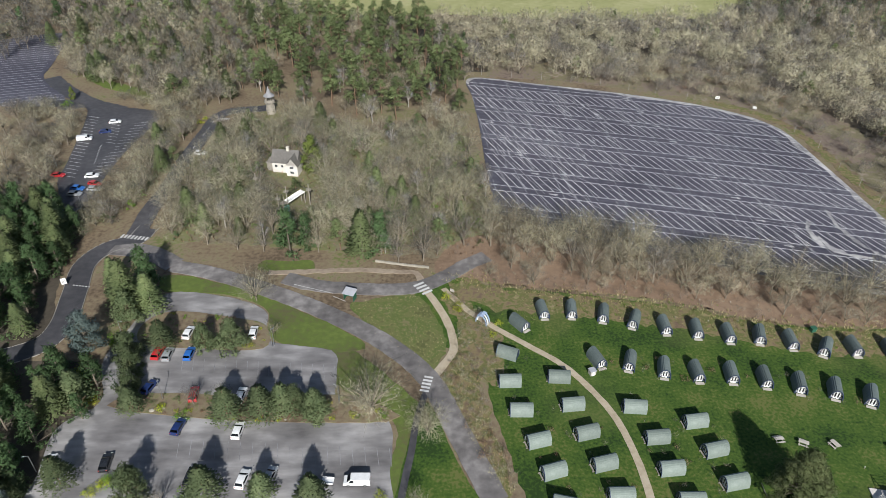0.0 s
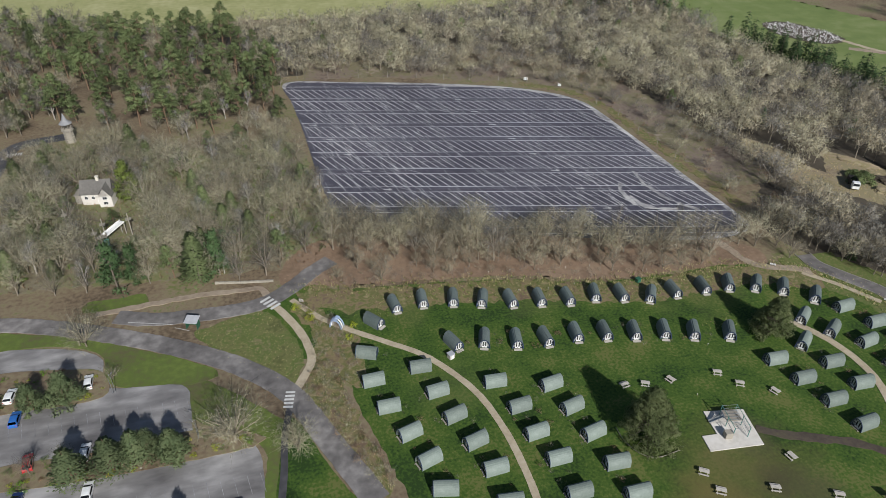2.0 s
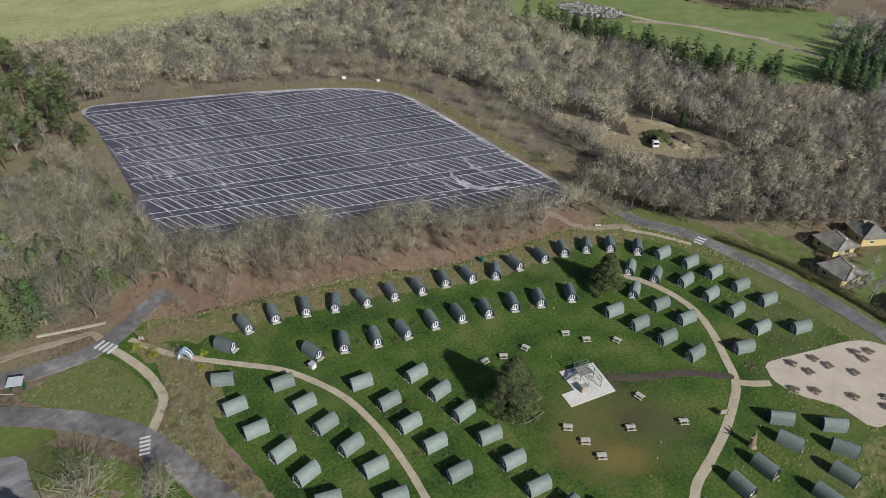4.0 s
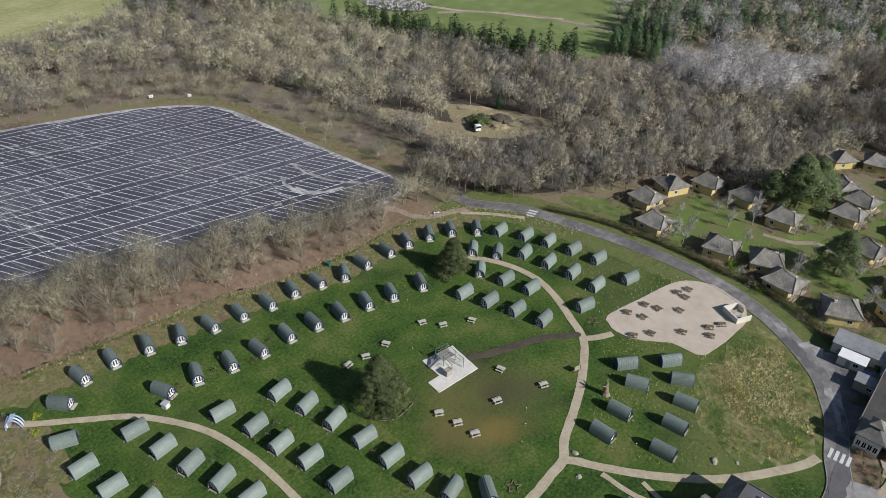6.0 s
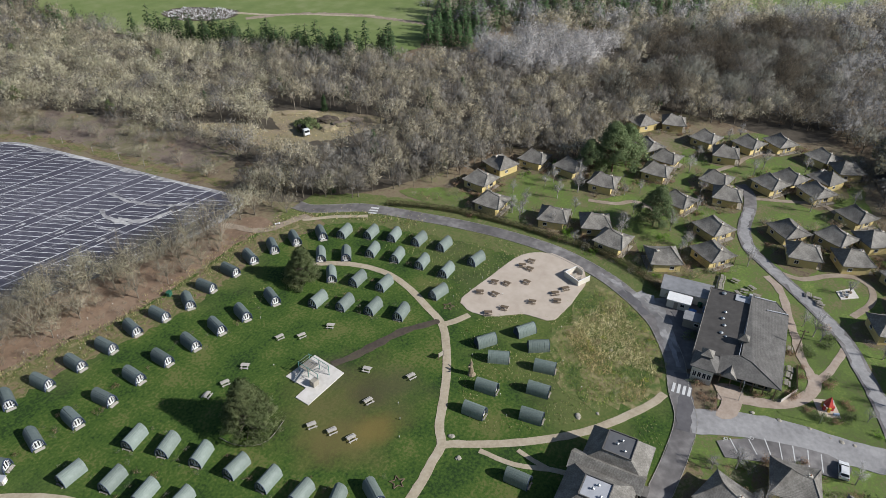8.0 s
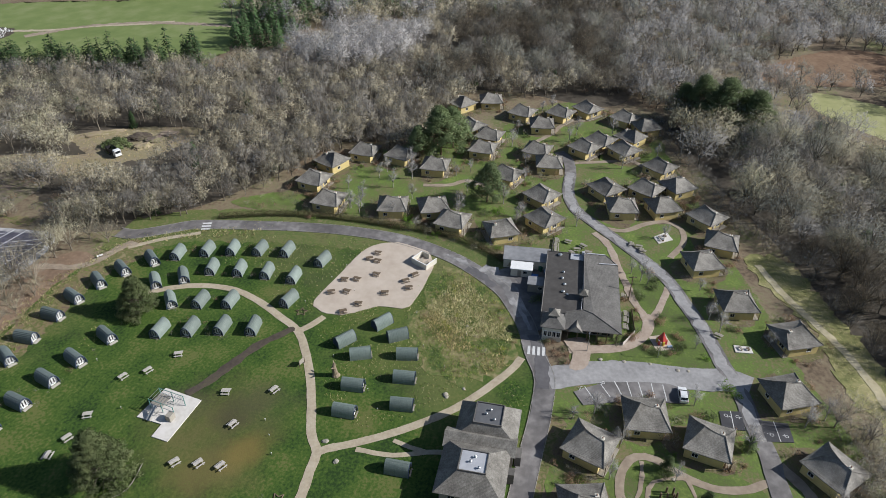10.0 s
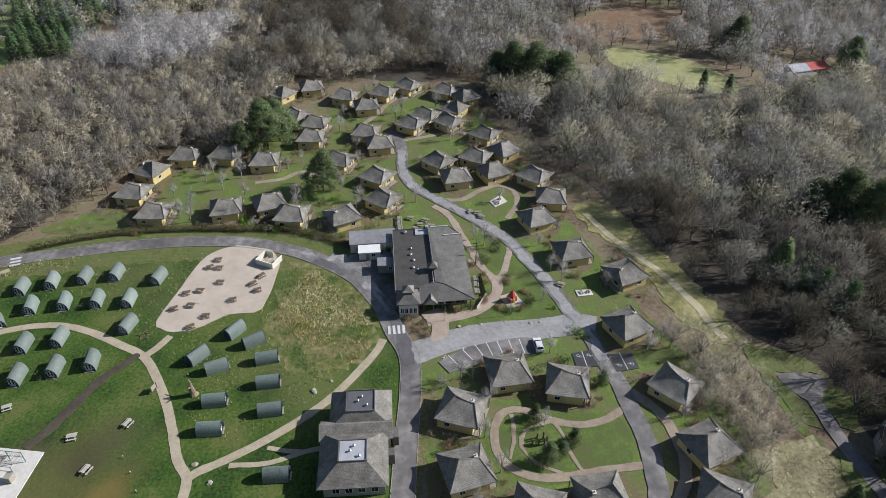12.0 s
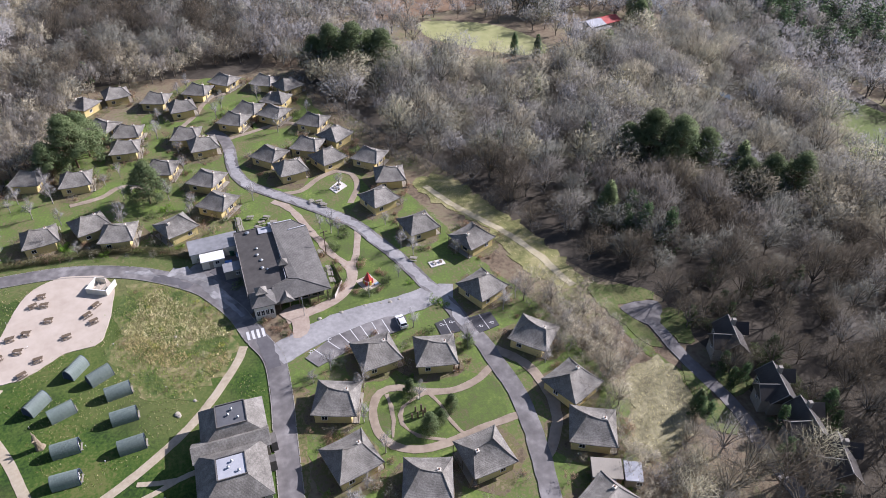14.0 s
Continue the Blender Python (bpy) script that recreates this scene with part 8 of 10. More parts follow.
def log_posts():
    """A ring of upright logs on the chalet lawn."""
    for x, y, h in ((82.0, -24.1, 1.3), (81.8, -25.2, 1.9), (81.7, -26.3, 2.1), (83.0, -26.3, 2.2), (83.3, -25.2, 1.6), (82.6, -27.0, 1.5)):
        bm = bmesh.new()
        tube(bm, (0, 0, -0.1), (0.03, 0.02, h), 0.2, 0.17, 9)
        ob = link_mesh("log_post", bm, M_WOOD)
        ob.matrix_basis = pose(x, y, 0.03, 0, 0, x * 40)
        tagged(ob, "upright weathered log post on the grass", "post", "log posts")


terrace_fence()
utility_pole(138.8, -19.2, 10)
log_posts()
restaurant()


def annexe(name, label, x, y, sx_, sy_, h, turn, roof_mat, wall_mat=M_CREAM):
    """A low flat-roofed service building with an overhanging roof sheet, door and windows."""
    root = thing(name, label, "annexe", m=pose(x, y, 0.05, 0, 0, turn))
    part("wall", boxed(((0, 0, h / 2), (sx_ - 0.4, sy_ - 0.4, h))), wall_mat, root)
    part("roof", boxed(((0, 0, h + 0.1), (sx_, sy_, 0.2)), bevel=0.04), roof_mat, root)
    part("door", boxed(((-sx_ / 2 + 0.19, 0.5, 1.05), (0.08, 0.9, 2.0))), M_GREYWOOD, root)
    window_on(root, -sx_ / 2 + 0.18, -1.0, 1.6, 1.0, 0.9, 180)
    return root


annexe("service_building", "low pale annexe with a stained grey flat roof", 149.0, 7.4, 6.4, 12.4, 2.6, 4, M_ROOFGREY, M_CREAM)
annexe("service_building", "small white-roofed store beside the restaurant", 143.8, 8.2, 3.6, 5.8, 2.4, 2, M_WHITE)
annexe("service_building", "blue-grey roofed shed in the service yard", 138.0, 3.8, 3.6, 4.6, 2.5, 2, M_ROOFGREY, M_GREYWOOD)
for k, (x, y, w_, d_, h_, mat) in enumerate(((142.4, 4.6, 1.4, 2.2, 0.9, M_BLUE), (144.6, 1.9, 1.6, 1.2, 1.1, M_BLUEPAINT), (140.9, 1.6, 1.1, 1.1, 1.3, M_BLUE), (148.0, 1.9, 1.8, 1.2, 1.2, M_STEEL), (145.9, 3.4, 1.2, 0.9, 1.2, M_GREENPAINT), (140.2, 5.6, 0.9, 1.1, 1.2, M_BLACK))):
    bin_ = thing("wheeled_bin", "large plastic bin in the service yard", "bin", "yard bins", pose(x, y, 0.1, 0, 0, 12 * k))
    part("body", boxed(((0, 0, h_ / 2), (w_ * 0.8, d_ * 0.8, h_)), bevel=0.05), mat, bin_)
    part("lid", boxed(((0, 0, h_ + 0.05), (w_ * 0.86, d_ * 0.86, 0.1)), bevel=0.03), mat, bin_)
annexe("shed", "brown flat-roofed shed beside a chalet", 58.0, -53.0, 4.3, 5.5, 2.4, -24, M_GREYWOOD, M_WOOD)
annexe("shed", "small shed with a pale blue roof", 55.9, -57.2, 4.2, 3.2, 2.3, -26, M_LEAD, M_GREYWOOD)


def hall():
    """The grey hall by the road: two hipped blocks with sunken flat roofs, joined by a cross wing."""
    root = thing("hall", "grey shingled hall with two hipped roofs and flat centres", "hall")
    part("wall", boxed(((89.0, 8.7, 1.9), (8.4, 10.4, 3.8)), ((78.0, 9.6, 1.9), (10.4, 11.0, 3.8)), ((84.0, 9.2, 1.8), (3.0, 12.2, 3.6))), M_GREYWOOD, root, "grey boarded walls")
    for nm, (x0, x1, y0, y1), flat in (("north_roof", (85.2, 93.4, 3.2, 14.2), (2.6, 2.7)), ("south_roof", (72.2, 83.4, 4.0, 15.6), (2.3, 2.5))):
        bm = hip_roof(bmesh.new(), x0, x1, y0, y1, 3.9, 6.3, 0, 0.5, flat=flat)
        part(nm, bm, M_SHINGLE, root, "grey shingle slopes round a sunken flat top")
        mx, my = (x0 + x1) / 2, (y0 + y1) / 2
        deck = part("flat_roof", boxed(((mx, my, 6.33), (flat[0] * 2 - 0.3, flat[1] * 2 - 0.3, 0.06))), M_FLATROOF if nm == "north_roof" else M_LEAD, root, "smooth flat roof membrane")
        bm = bmesh.new()
        for c, s in (((mx - flat[0], my, 6.42), (0.16, flat[1] * 2, 0.3)), ((mx + flat[0], my, 6.42), (0.16, flat[1] * 2, 0.3)), ((mx, my - flat[1], 6.42), (flat[0] * 2, 0.16, 0.3)), ((mx, my + flat[1], 6.42), (flat[0] * 2, 0.16, 0.3))):
            box(bm, c, s)
        part("parapet", bm, M_SLATE, root)
        for k in range(3):
            bm = bmesh.new()
            px, py = mx - 1.3 + 1.1 * k, my - 1.2 + (k * 1.7) % 2.4
            tube(bm, (px, py, 6.34), (px, py, 6.75), 0.16, 0.16, 8)
            tube(bm, (px, py, 6.75), (px, py, 6.9), 0.28, 0.08, 8)
            part("roof_vent", bm, M_STEEL, root)
    bm = bmesh.new()
    v = [bm.verts.new(p) for p in ((82.0, 2.6, 3.8), (86.8, 2.6, 3.8), (86.8, 16.4, 3.8), (82.0, 16.4, 3.8), (84.4, 2.6, 5.6), (84.4, 16.4, 5.6))]
    for f in ((0, 1, 4), (1, 2, 5, 4), (2, 3, 5), (3, 0, 4, 5)):
        bm.faces.new([v[i] for i in f])
    bmesh.ops.recalc_face_normals(bm, faces=bm.faces)
    part("cross_roof", bm, M_SHINGLE, root, "grey shingle cross wing roof")
    part("porch", boxed(((84.4, 2.2, 1.3), (2.4, 1.2, 2.6))), M_SLATE, root, "dark entrance porch")
    part("porch", boxed(((79.8, 3.2, 1.4), (1.6, 1.6, 2.8))), M_SLATE, root)
    for k in range(4):
        window_on(root, 72.74, 6.0 + 2.3 * k, 1.7, 1.3, 1.2, 180)
    return root


hall()


def cottage():
    """A pale old cottage with a purple-grey slate roof, small-paned windows, a door and a chimney."""
    root = thing("cottage", "white rendered cottage with a purple-grey slate roof", "house", m=pose(-51.5, 203.0, 0, 0, 0, -8))
    part("wall", boxed(((-0.6, 0.4, 1.9), (8.4, 5.6, 3.8)), ((2.6, -2.2, 1.9), (3.8, 4.4, 3.8))), M_CONCRETE, root, "whitewashed walls")
    bm = bmesh.new()
    v = [bm.verts.new(p) for p in ((-5.2, -2.8, 3.6), (4.2, -2.8, 3.6), (4.2, 3.6, 3.6), (-5.2, 3.6, 3.6), (-5.0, 0.4, 7.2), (4.0, 0.4, 7.2))]
    for f in ((0, 1, 5, 4), (2, 3, 4, 5), (0, 4, 3), (1, 2, 5)):
        bm.faces.new([v[i] for i in f])
    w = [bm.verts.new(p) for p in ((0.4, -4.8, 3.59), (4.8, -4.8, 3.59), (4.8, 0.6, 3.59), (0.4, 0.6, 3.59), (2.6, -4.8, 6.6), (2.6, 0.6, 6.6))]
    for f in ((1, 2, 5, 4), (3, 0, 4, 5)):
        bm.faces.new([w[i] for i in f])
    bmesh.ops.recalc_face_normals(bm, faces=bm.faces)
    part("roof", bm, M_SLATE, root, "purple-grey slate roof with a cross gable")
    bm = bmesh.new()
    bm.faces.new([bm.verts.new(p) for p in ((0.75, -4.42, 3.7), (4.45, -4.42, 3.7), (2.6, -4.42, 6.3))])
    bmesh.ops.solidify(bm, geom=bm.faces[:], thickness=0.2)
    part("gable", bm, M_CONCRETE, root)
    part("chimney", boxed(((0.2, 0.4, 7.5), (0.8, 0.8, 1.5)), ((0.2, 0.4, 8.2), (1.0, 1.0, 0.14)), bevel=0.03), M_CREAM, root)
    for z in (1.4, 3.1):
        window_on(root, 2.6, -4.44, z, 1.3, 0.9, -90)
    for k in (0, 1):
        window_on(root, -3.4 + 2.0 * k, -2.44, 2.4, 0.9, 1.0, -90)
    part("door", boxed(((0.2, -2.45, 1.05), (0.9, 0.1, 2.1))), M_WHITE, root, "white front door")
    part("lean_to", boxed(((-5.9, 0.5, 1.4), (2.2, 4.0, 2.8)), ((-5.9, 0.5, 2.9), (2.6, 4.4, 0.2))), M_STONEWALL, root, "low stone lean-to")


cottage()


def play_tower():
    """A round timber watchtower with a pointed roof and a skirt."""
    root = thing("play_tower", "grey timber play tower with a pointed witch-hat roof", "tower", m=pose(-67.3, 249.5, 0) @ Matrix.Diagonal((0.76, 0.76, 0.88, 1)))
    for k in range(6):
        a = 2 * math.pi * k / 6
        bm = bmesh.new()
        tube(bm, (math.cos(a) * 2.2, math.sin(a) * 2.2, 0), (math.cos(a) * 1.8, math.sin(a) * 1.8, 8.4), 0.16, 0.13, 6)
        part("post", bm, M_GREYWOOD, root)
        bm = bmesh.new()
        b = a + math.pi / 3
        tube(bm, (math.cos(a) * 2.15, math.sin(a) * 2.15, 0.4), (math.cos(b) * 1.95, math.sin(b) * 1.95, 5.0), 0.08, 0.08, 5)
        part("brace", bm, M_GREYWOOD, root)
    bm = bmesh.new()
    tube(bm, (0, 0, 5.2), (0, 0, 5.45), 2.7, 2.7, 12)
    part("platform", bm, M_GREYWOOD, root)
    bm = bmesh.new()
    tube(bm, (0, 0, 5.5), (0, 0, 6.5), 2.6, 2.6, 12, False)
    part("parapet", bm, M_GREYWOOD, root)
    bm = bmesh.new()
    tube(bm, (0, 0, 0.1), (0, 0, 5.2), 2.05, 1.95, 12)
    part("stair_core", bm, M_GREYWOOD, root, "silvered boarded stair core")
    bm = bmesh.new()
    tube(bm, (0, 0, 8.2), (0, 0, 9.6), 2.9, 1.2, 12)
    tube(bm, (0, 0, 9.6), (0, 0, 12.6), 1.2, 0.04, 12)
    part("roof", bm, M_ROOFGREY, root, "grey pointed roof")


play_tower()


def dark_house(x, y, turn, label):
    """A stone house with crossing steep gables, dormers, windows and a walled yard."""
    root = thing("stone_house", label, "house", "row of houses down the lane", pose(x, y, 0, 0, 0, turn) @ Matrix.Scale(0.88, 4))
    part("wall", boxed(((0, 0, 2.2), (9.0, 5.6, 4.4)), ((1.5, -2.4, 2.2), (4.4, 4.6, 4.4)), ((-3.2, 2.4, 1.8), (3.4, 3.4, 3.6))), M_STONEWALL, root, "dark stone walls")
    bm = bmesh.new()
    for cx_, cy_, lx, ly, al in ((0, 0, 5.0, 3.3, True), (1.5, -2.2, 2.7, 3.0, False), (-3.2, 2.6, 2.1, 2.2, False)):
        z0, z1 = 4.3, 7.4
        if al:
            p = [(-lx, -ly, z0), (lx, -ly, z0), (lx, ly, z0), (-lx, ly, z0), (-lx, 0, z1), (lx, 0, z1)]
            fs = ((0, 1, 5, 4), (2, 3, 4, 5), (0, 4, 3), (1, 2, 5))
        else:
            z1 = 6.9
            p = [(-lx, -ly, z0 - 0.01), (lx, -ly, z0 - 0.01), (lx, ly, z0 - 0.01), (-lx, ly, z0 - 0.01), (0, -ly, z1), (0, ly, z1)]
            fs = ((0, 1, 4), (1, 2, 5, 4), (2, 3, 5), (3, 0, 4, 5))
        v = [bm.verts.new((q[0] + cx_, q[1] + cy_, q[2])) for q in p]
        for f in fs:
            bm.faces.new([v[i] for i in f])
    bmesh.ops.recalc_face_normals(bm, faces=bm.faces)
    part("roof", bm, M_DARKSLATE, root, "steep dark slate gables")
    bm = bmesh.new()
    tube(bm, (-5.0, 0, 7.42), (5.0, 0, 7.42), 0.12, 0.12, 5)
    tube(bm, (1.5, -5.2, 6.92), (1.5, 0.4, 6.92), 0.12, 0.12, 5)
    part("ridge_tiles", bm, M_KERB, root, "pale ridge tiles")
    for (a, b, c) in (((-1.25, -5.22, 4.2), (1.5, -5.22, 6.95), (4.25, -5.22, 4.2)), ((-5.02, -3.35, 4.2), (-5.02, 0, 7.45), (-5.02, 3.35, 4.2)), ((5.02, -3.35, 4.2), (5.02, 0, 7.45), (5.02, 3.35, 4.2))):
        for p, q in ((a, b), (b, c)):
            bm = bmesh.new()
            tube(bm, p, q, 0.08, 0.08, 4)
            part("bargeboard", bm, M_KERB, root, "pale bargeboard")
    part("chimney", boxed(((-2.0, 0.4, 7.8), (0.9, 0.9, 2.0)), bevel=0.04), M_STONEWALL, root)
    for k in range(3):
        window_on(root, -3.4 + 1.5 * k, -2.84, 2.8, 0.8, 1.1, -90)
    window_on(root, 1.5, -4.74, 3.2, 0.9, 1.2, -90)
    part("door", boxed(((-4.52, 0.4, 1.05), (0.1, 0.95, 2.1))), M_WOOD, root)


dark_house(76.8, -94.2, 158, "dark stone house with steep slate gables in shade")
dark_house(62.4, -94.0, 160, "shaded stone house with crossing gables below the wood")
dark_house(53.4, -93.2, 164, "dark slate-roofed stone house beside the lane")
dark_house(44.6, -92.6, 152, "last dark stone house of the row below the trees")


def red_barn():
    """A long low shed: pale sheeting over half of its length, red over the other, with a lean-to and doors."""
    root = thing("barn", "long low shed with a pale and red sheet roof", "barn", m=pose(259.5, -168.5, 0, 0, 0, 14))
    part("wall", boxed(((0, 0, 1.7), (7.0, 17.6, 3.4)), ((-4.6, 3.6, 1.2), (2.4, 9.0, 2.4))), M_CREAM, root)
    for y0, y1, mat, label in ((-9.2, 0.2, M_REDROOF, "bright red sheet roof"), (0.2, 9.2, M_LEAD, "pale grey sheet roof")):
        bm = bmesh.new()
        prof = ((-4.1, 3.3), (0, 4.9), (4.1, 3.3), (4.1, 3.15), (0, 4.75), (-4.1, 3.15))
        a, b = [[bm.verts.new((x, y, z)) for x, z in prof] for y in (y0, y1)]
        for k in range(6):
            bm.faces.new((a[k - 1], a[k], b[k], b[k - 1]))
        bm.faces.new(a)
        bm.faces.new(b[::-1])
        bmesh.ops.recalc_face_normals(bm, faces=bm.faces)
        part("roof", bm, mat, root, label)
    part("lean_to_roof", boxed(((-4.9, 3.6, 2.5), (3.4, 9.6, 0.14))), M_ROOFGREY, root)
    for y in (-6.0, -2.0):
        part("door", boxed(((-3.54, y, 1.35), (0.1, 2.6, 2.7))), M_WOOD, root)


red_barn()

# ---- vehicles ----
def make_car(name, label, paint, length=4.3, width=1.78, height=1.48, van=False):
    """A car: a body drawn from its side outline, tucked in above the belt, with glass, wheels and lamps."""
    root = thing(name, label, "van" if van else "car", "parked cars")
    h, l2 = height, length / 2
    if van:
        outline = [(-l2, 0.35), (-l2, 1.0), (-l2 + 0.05, h), (l2 * 0.42, h), (l2 * 0.72, 1.1), (l2 - 0.1, 0.95), (l2, 0.7), (l2, 0.35)]
    else:
        outline = [(-l2, 0.4), (-l2 + 0.02, 0.85), (-l2 + 0.15, 0.98), (-l2 * 0.72, h - 0.08), (-l2 * 0.45, h), (l2 * 0.12, h), (l2 * 0.48, 0.98), (l2 - 0.2, 0.82), (l2, 0.65), (l2, 0.3), (-l2, 0.3)]

    def half(z):
        return width / 2 * (1.0 if z < 0.95 else 1.0 - 0.24 * (z - 0.95) / (h - 0.95) * (0.5 if van else 1.0))

    bm = bmesh.new()
    a = [bm.verts.new((x, half(z), z)) for x, z in outline]
    b = [bm.verts.new((x, -half(z), z)) for x, z in outline]
    n = len(outline)
    for i in range(n):
        j = (i + 1) % n
        bm.faces.new((a[i], a[j], b[j], b[i]))
    fa, fb = bm.faces.new(a[::-1]), bm.faces.new(b)
    bmesh.ops.triangulate(bm, faces=[fa, fb])
    bmesh.ops.recalc_face_normals(bm, faces=bm.faces)
    bmesh.ops.bevel(bm, geom=[e for e in bm.edges if len(e.link_faces) == 2 and e.calc_face_angle(0) > 0.5], offset=0.05, segments=2, affect="EDGES", profile=0.6)
    part("body", bm, paint, root, smooth=False)

    def glass(nm, pts, lift):
        bm = bmesh.new()
        quad(bm, [Vector(p) + Vector(lift) for p in pts])
        bmesh.ops.solidify(bm, geom=bm.faces[:], thickness=0.015)
        part(nm, bm, M_GLASS, root, "dark tinted glass")

    w1, w2 = half(1.02) - 0.08, half(h - 0.1) - 0.06
    if van:
        glass("windscreen", ((l2 * 0.70, w1, 1.14), (l2 * 0.70, -w1, 1.14), (l2 * 0.45, -w2, h - 0.08), (l2 * 0.45, w2, h - 0.08)), (0.03, 0, 0.02))
        for s in (1, -1):
            glass("side_window", ((l2 * 0.6, s * half(1.1), 1.12), (l2 * 0.2, s * half(1.1), 1.12), (l2 * 0.2, s * half(h - 0.2), h - 0.2), (l2 * 0.42, s * half(h - 0.2), h - 0.2)), (0, s * 0.03, 0))
    else:
        glass("windscreen", ((l2 * 0.45, w1, 1.02), (l2 * 0.45, -w1, 1.02), (l2 * 0.16, -w2, h - 0.05), (l2 * 0.16, w2, h - 0.05)), (0.03, 0, 0.03))
        glass("rear_window", ((-l2 * 0.9, w1, 1.04), (-l2 * 0.9, -w1, 1.04), (-l2 * 0.73, -w2, h - 0.12), (-l2 * 0.73, w2, h - 0.12)), (-0.03, 0, 0.02))
        for s in (1, -1):
            glass("side_window", ((l2 * 0.38, s * half(1.02), 1.0), (-l2 * 0.72, s * half(1.02), 1.0), (-l2 * 0.6, s * half(h - 0.12), h - 0.14), (l2 * 0.1, s * half(h - 0.1), h - 0.12)), (0, s * 0.03, 0))
    for x in (l2 * 0.62, -l2 * 0.62):
        for s in (1, -1):
            bm = bmesh.new()
            tube(bm, (x, s * (width / 2 - 0.2), 0.32), (x, s * (width / 2 + 0.01), 0.32), 0.32, 0.32, 12)
            wheel = part("wheel", bm, M_TYRE, root)
            bm = bmesh.new()
            tube(bm, (x, s * (width / 2), 0.32), (x, s * (width / 2 + 0.03), 0.32), 0.2, 0.17, 8)
            part("rim", bm, M_STEEL, wheel, "silver wheel rim")
    for s in (1, -1):
        part("headlight", boxed(((l2 - 0.03, s * width * 0.36, 0.68), (0.1, 0.34, 0.14)), bevel=0.02), M_LIGHT, root, "clear headlight")
        part("tail_light", boxed(((-l2 + 0.02, s * width * 0.4, 0.85), (0.08, 0.2, 0.2)), bevel=0.02), M_REDPAINT, root, "red tail light")
    return root


CAR_KINDS = {}


def park(paint, label, spot, van=False, length=4.3, height=1.48):
    x, y, a = spot
    m = pose(x, y, 0.1, 0, 0, a)
    key = (paint.name, van)
    if key in CAR_KINDS:
        return copy_thing(CAR_KINDS[key], m)
    ob = make_car("van" if van else "car", label, paint, length, 1.9 if van else 1.78, height, van)
    CAR_KINDS[key] = ob
    ob.matrix_basis = m
    return ob


W_, B_, N_, R_, S_, K_ = (M_WHITECAR, "white hatchback parked on grey asphalt"), (M_BLUE, "bright blue hatchback parked on asphalt"), (M_NAVYCAR, "dark blue car parked on asphalt"), (M_RED, "red hatchback parked on asphalt"), (M_SILVER, "silver hatchback parked on asphalt"), (M_BLACKCAR, "black car parked in tree shade")
for spot, kind in zip(CARS, (W_, W_, R_, S_, B_, W_, N_, W_, W_, K_, W_, S_, None, R_, K_, N_)):
    if kind:
        park(*kind, spot)
    else:
        park(M_WHITECAR, "white panel van parked across the bays", spot, True, 5.0, 1.9)
for spot, kind in zip(CARS_WEST, (W_, N_, None, R_, W_, B_, S_, R_, S_, W_)):
    if kind:
        park(*kind, spot)
    else:
        park(M_WHITECAR, "", spot, True)
for spot in CAR_FORECOURT:
    park(*W_, spot)


def truck():
    """A tipper lorry with a white cab and a dark body beside the brush heap."""
    root = thing("lorry", "dark tipper lorry with a white cab", "lorry", m=pose(180.5, 150.5, 0.1, 0, 0, -120))
    part("cab", boxed(((2.6, 0, 1.7), (1.7, 2.2, 2.2)), bevel=0.12), M_WHITECAR, root, "white lorry cab")
    part("windscreen", boxed(((3.46, 0, 2.1), (0.04, 1.8, 0.8))), M_GLASS, root)
    part("chassis", boxed(((0, 0, 0.75), (6.6, 1.0, 0.25))), M_BLACK, root)
    bm = boxed(((-0.9, 0, 1.0), (4.6, 2.3, 0.1)), ((-0.9, 1.12, 1.7), (4.6, 0.08, 1.4)), ((-0.9, -1.12, 1.7), (4.6, 0.08, 1.4)), ((-3.16, 0, 1.7), (0.08, 2.3, 1.4)), ((1.36, 0, 1.8), (0.08, 2.3, 1.6)))
    part("tipper_body", bm, M_BLACK, root, "dark open tipper body")
    for x in (2.4, -1.2, -2.4):
        for s in (1, -1):
            bm = bmesh.new()
            tube(bm, (x, s * 0.8, 0.5), (x, s * 1.1, 0.5), 0.5, 0.5, 12)
            wheel = part("wheel", bm, M_TYRE, root)
            bm = bmesh.new()
            tube(bm, (x, s * 1.08, 0.5), (x, s * 1.13, 0.5), 0.28, 0.24, 8)
            part("rim", bm, M_STEEL, wheel)


truck()


def trailer():
    root = thing("trailer", "small flat trailer with a yellow frame", "trailer", m=pose(-21.2, 79.6, 0.1, 0, 0, 175))
    part("bed", boxed(((0, 0, 0.6), (2.2, 1.4, 0.12)), ((0, 0.68, 0.8), (2.2, 0.06, 0.35)), ((0, -0.68, 0.8), (2.2, 0.06, 0.35))), M_WHITECAR, root)
    part("drawbar", boxed(((1.7, 0, 0.5), (1.4, 0.1, 0.1))), M_YELLOWPAINT, root)
    for s in (1, -1):
        bm = bmesh.new()
        tube(bm, (0, s * 0.72, 0.3), (0, s * 0.9, 0.3), 0.3, 0.3, 10)
        part("wheel", bm, M_TYRE, root)


trailer()


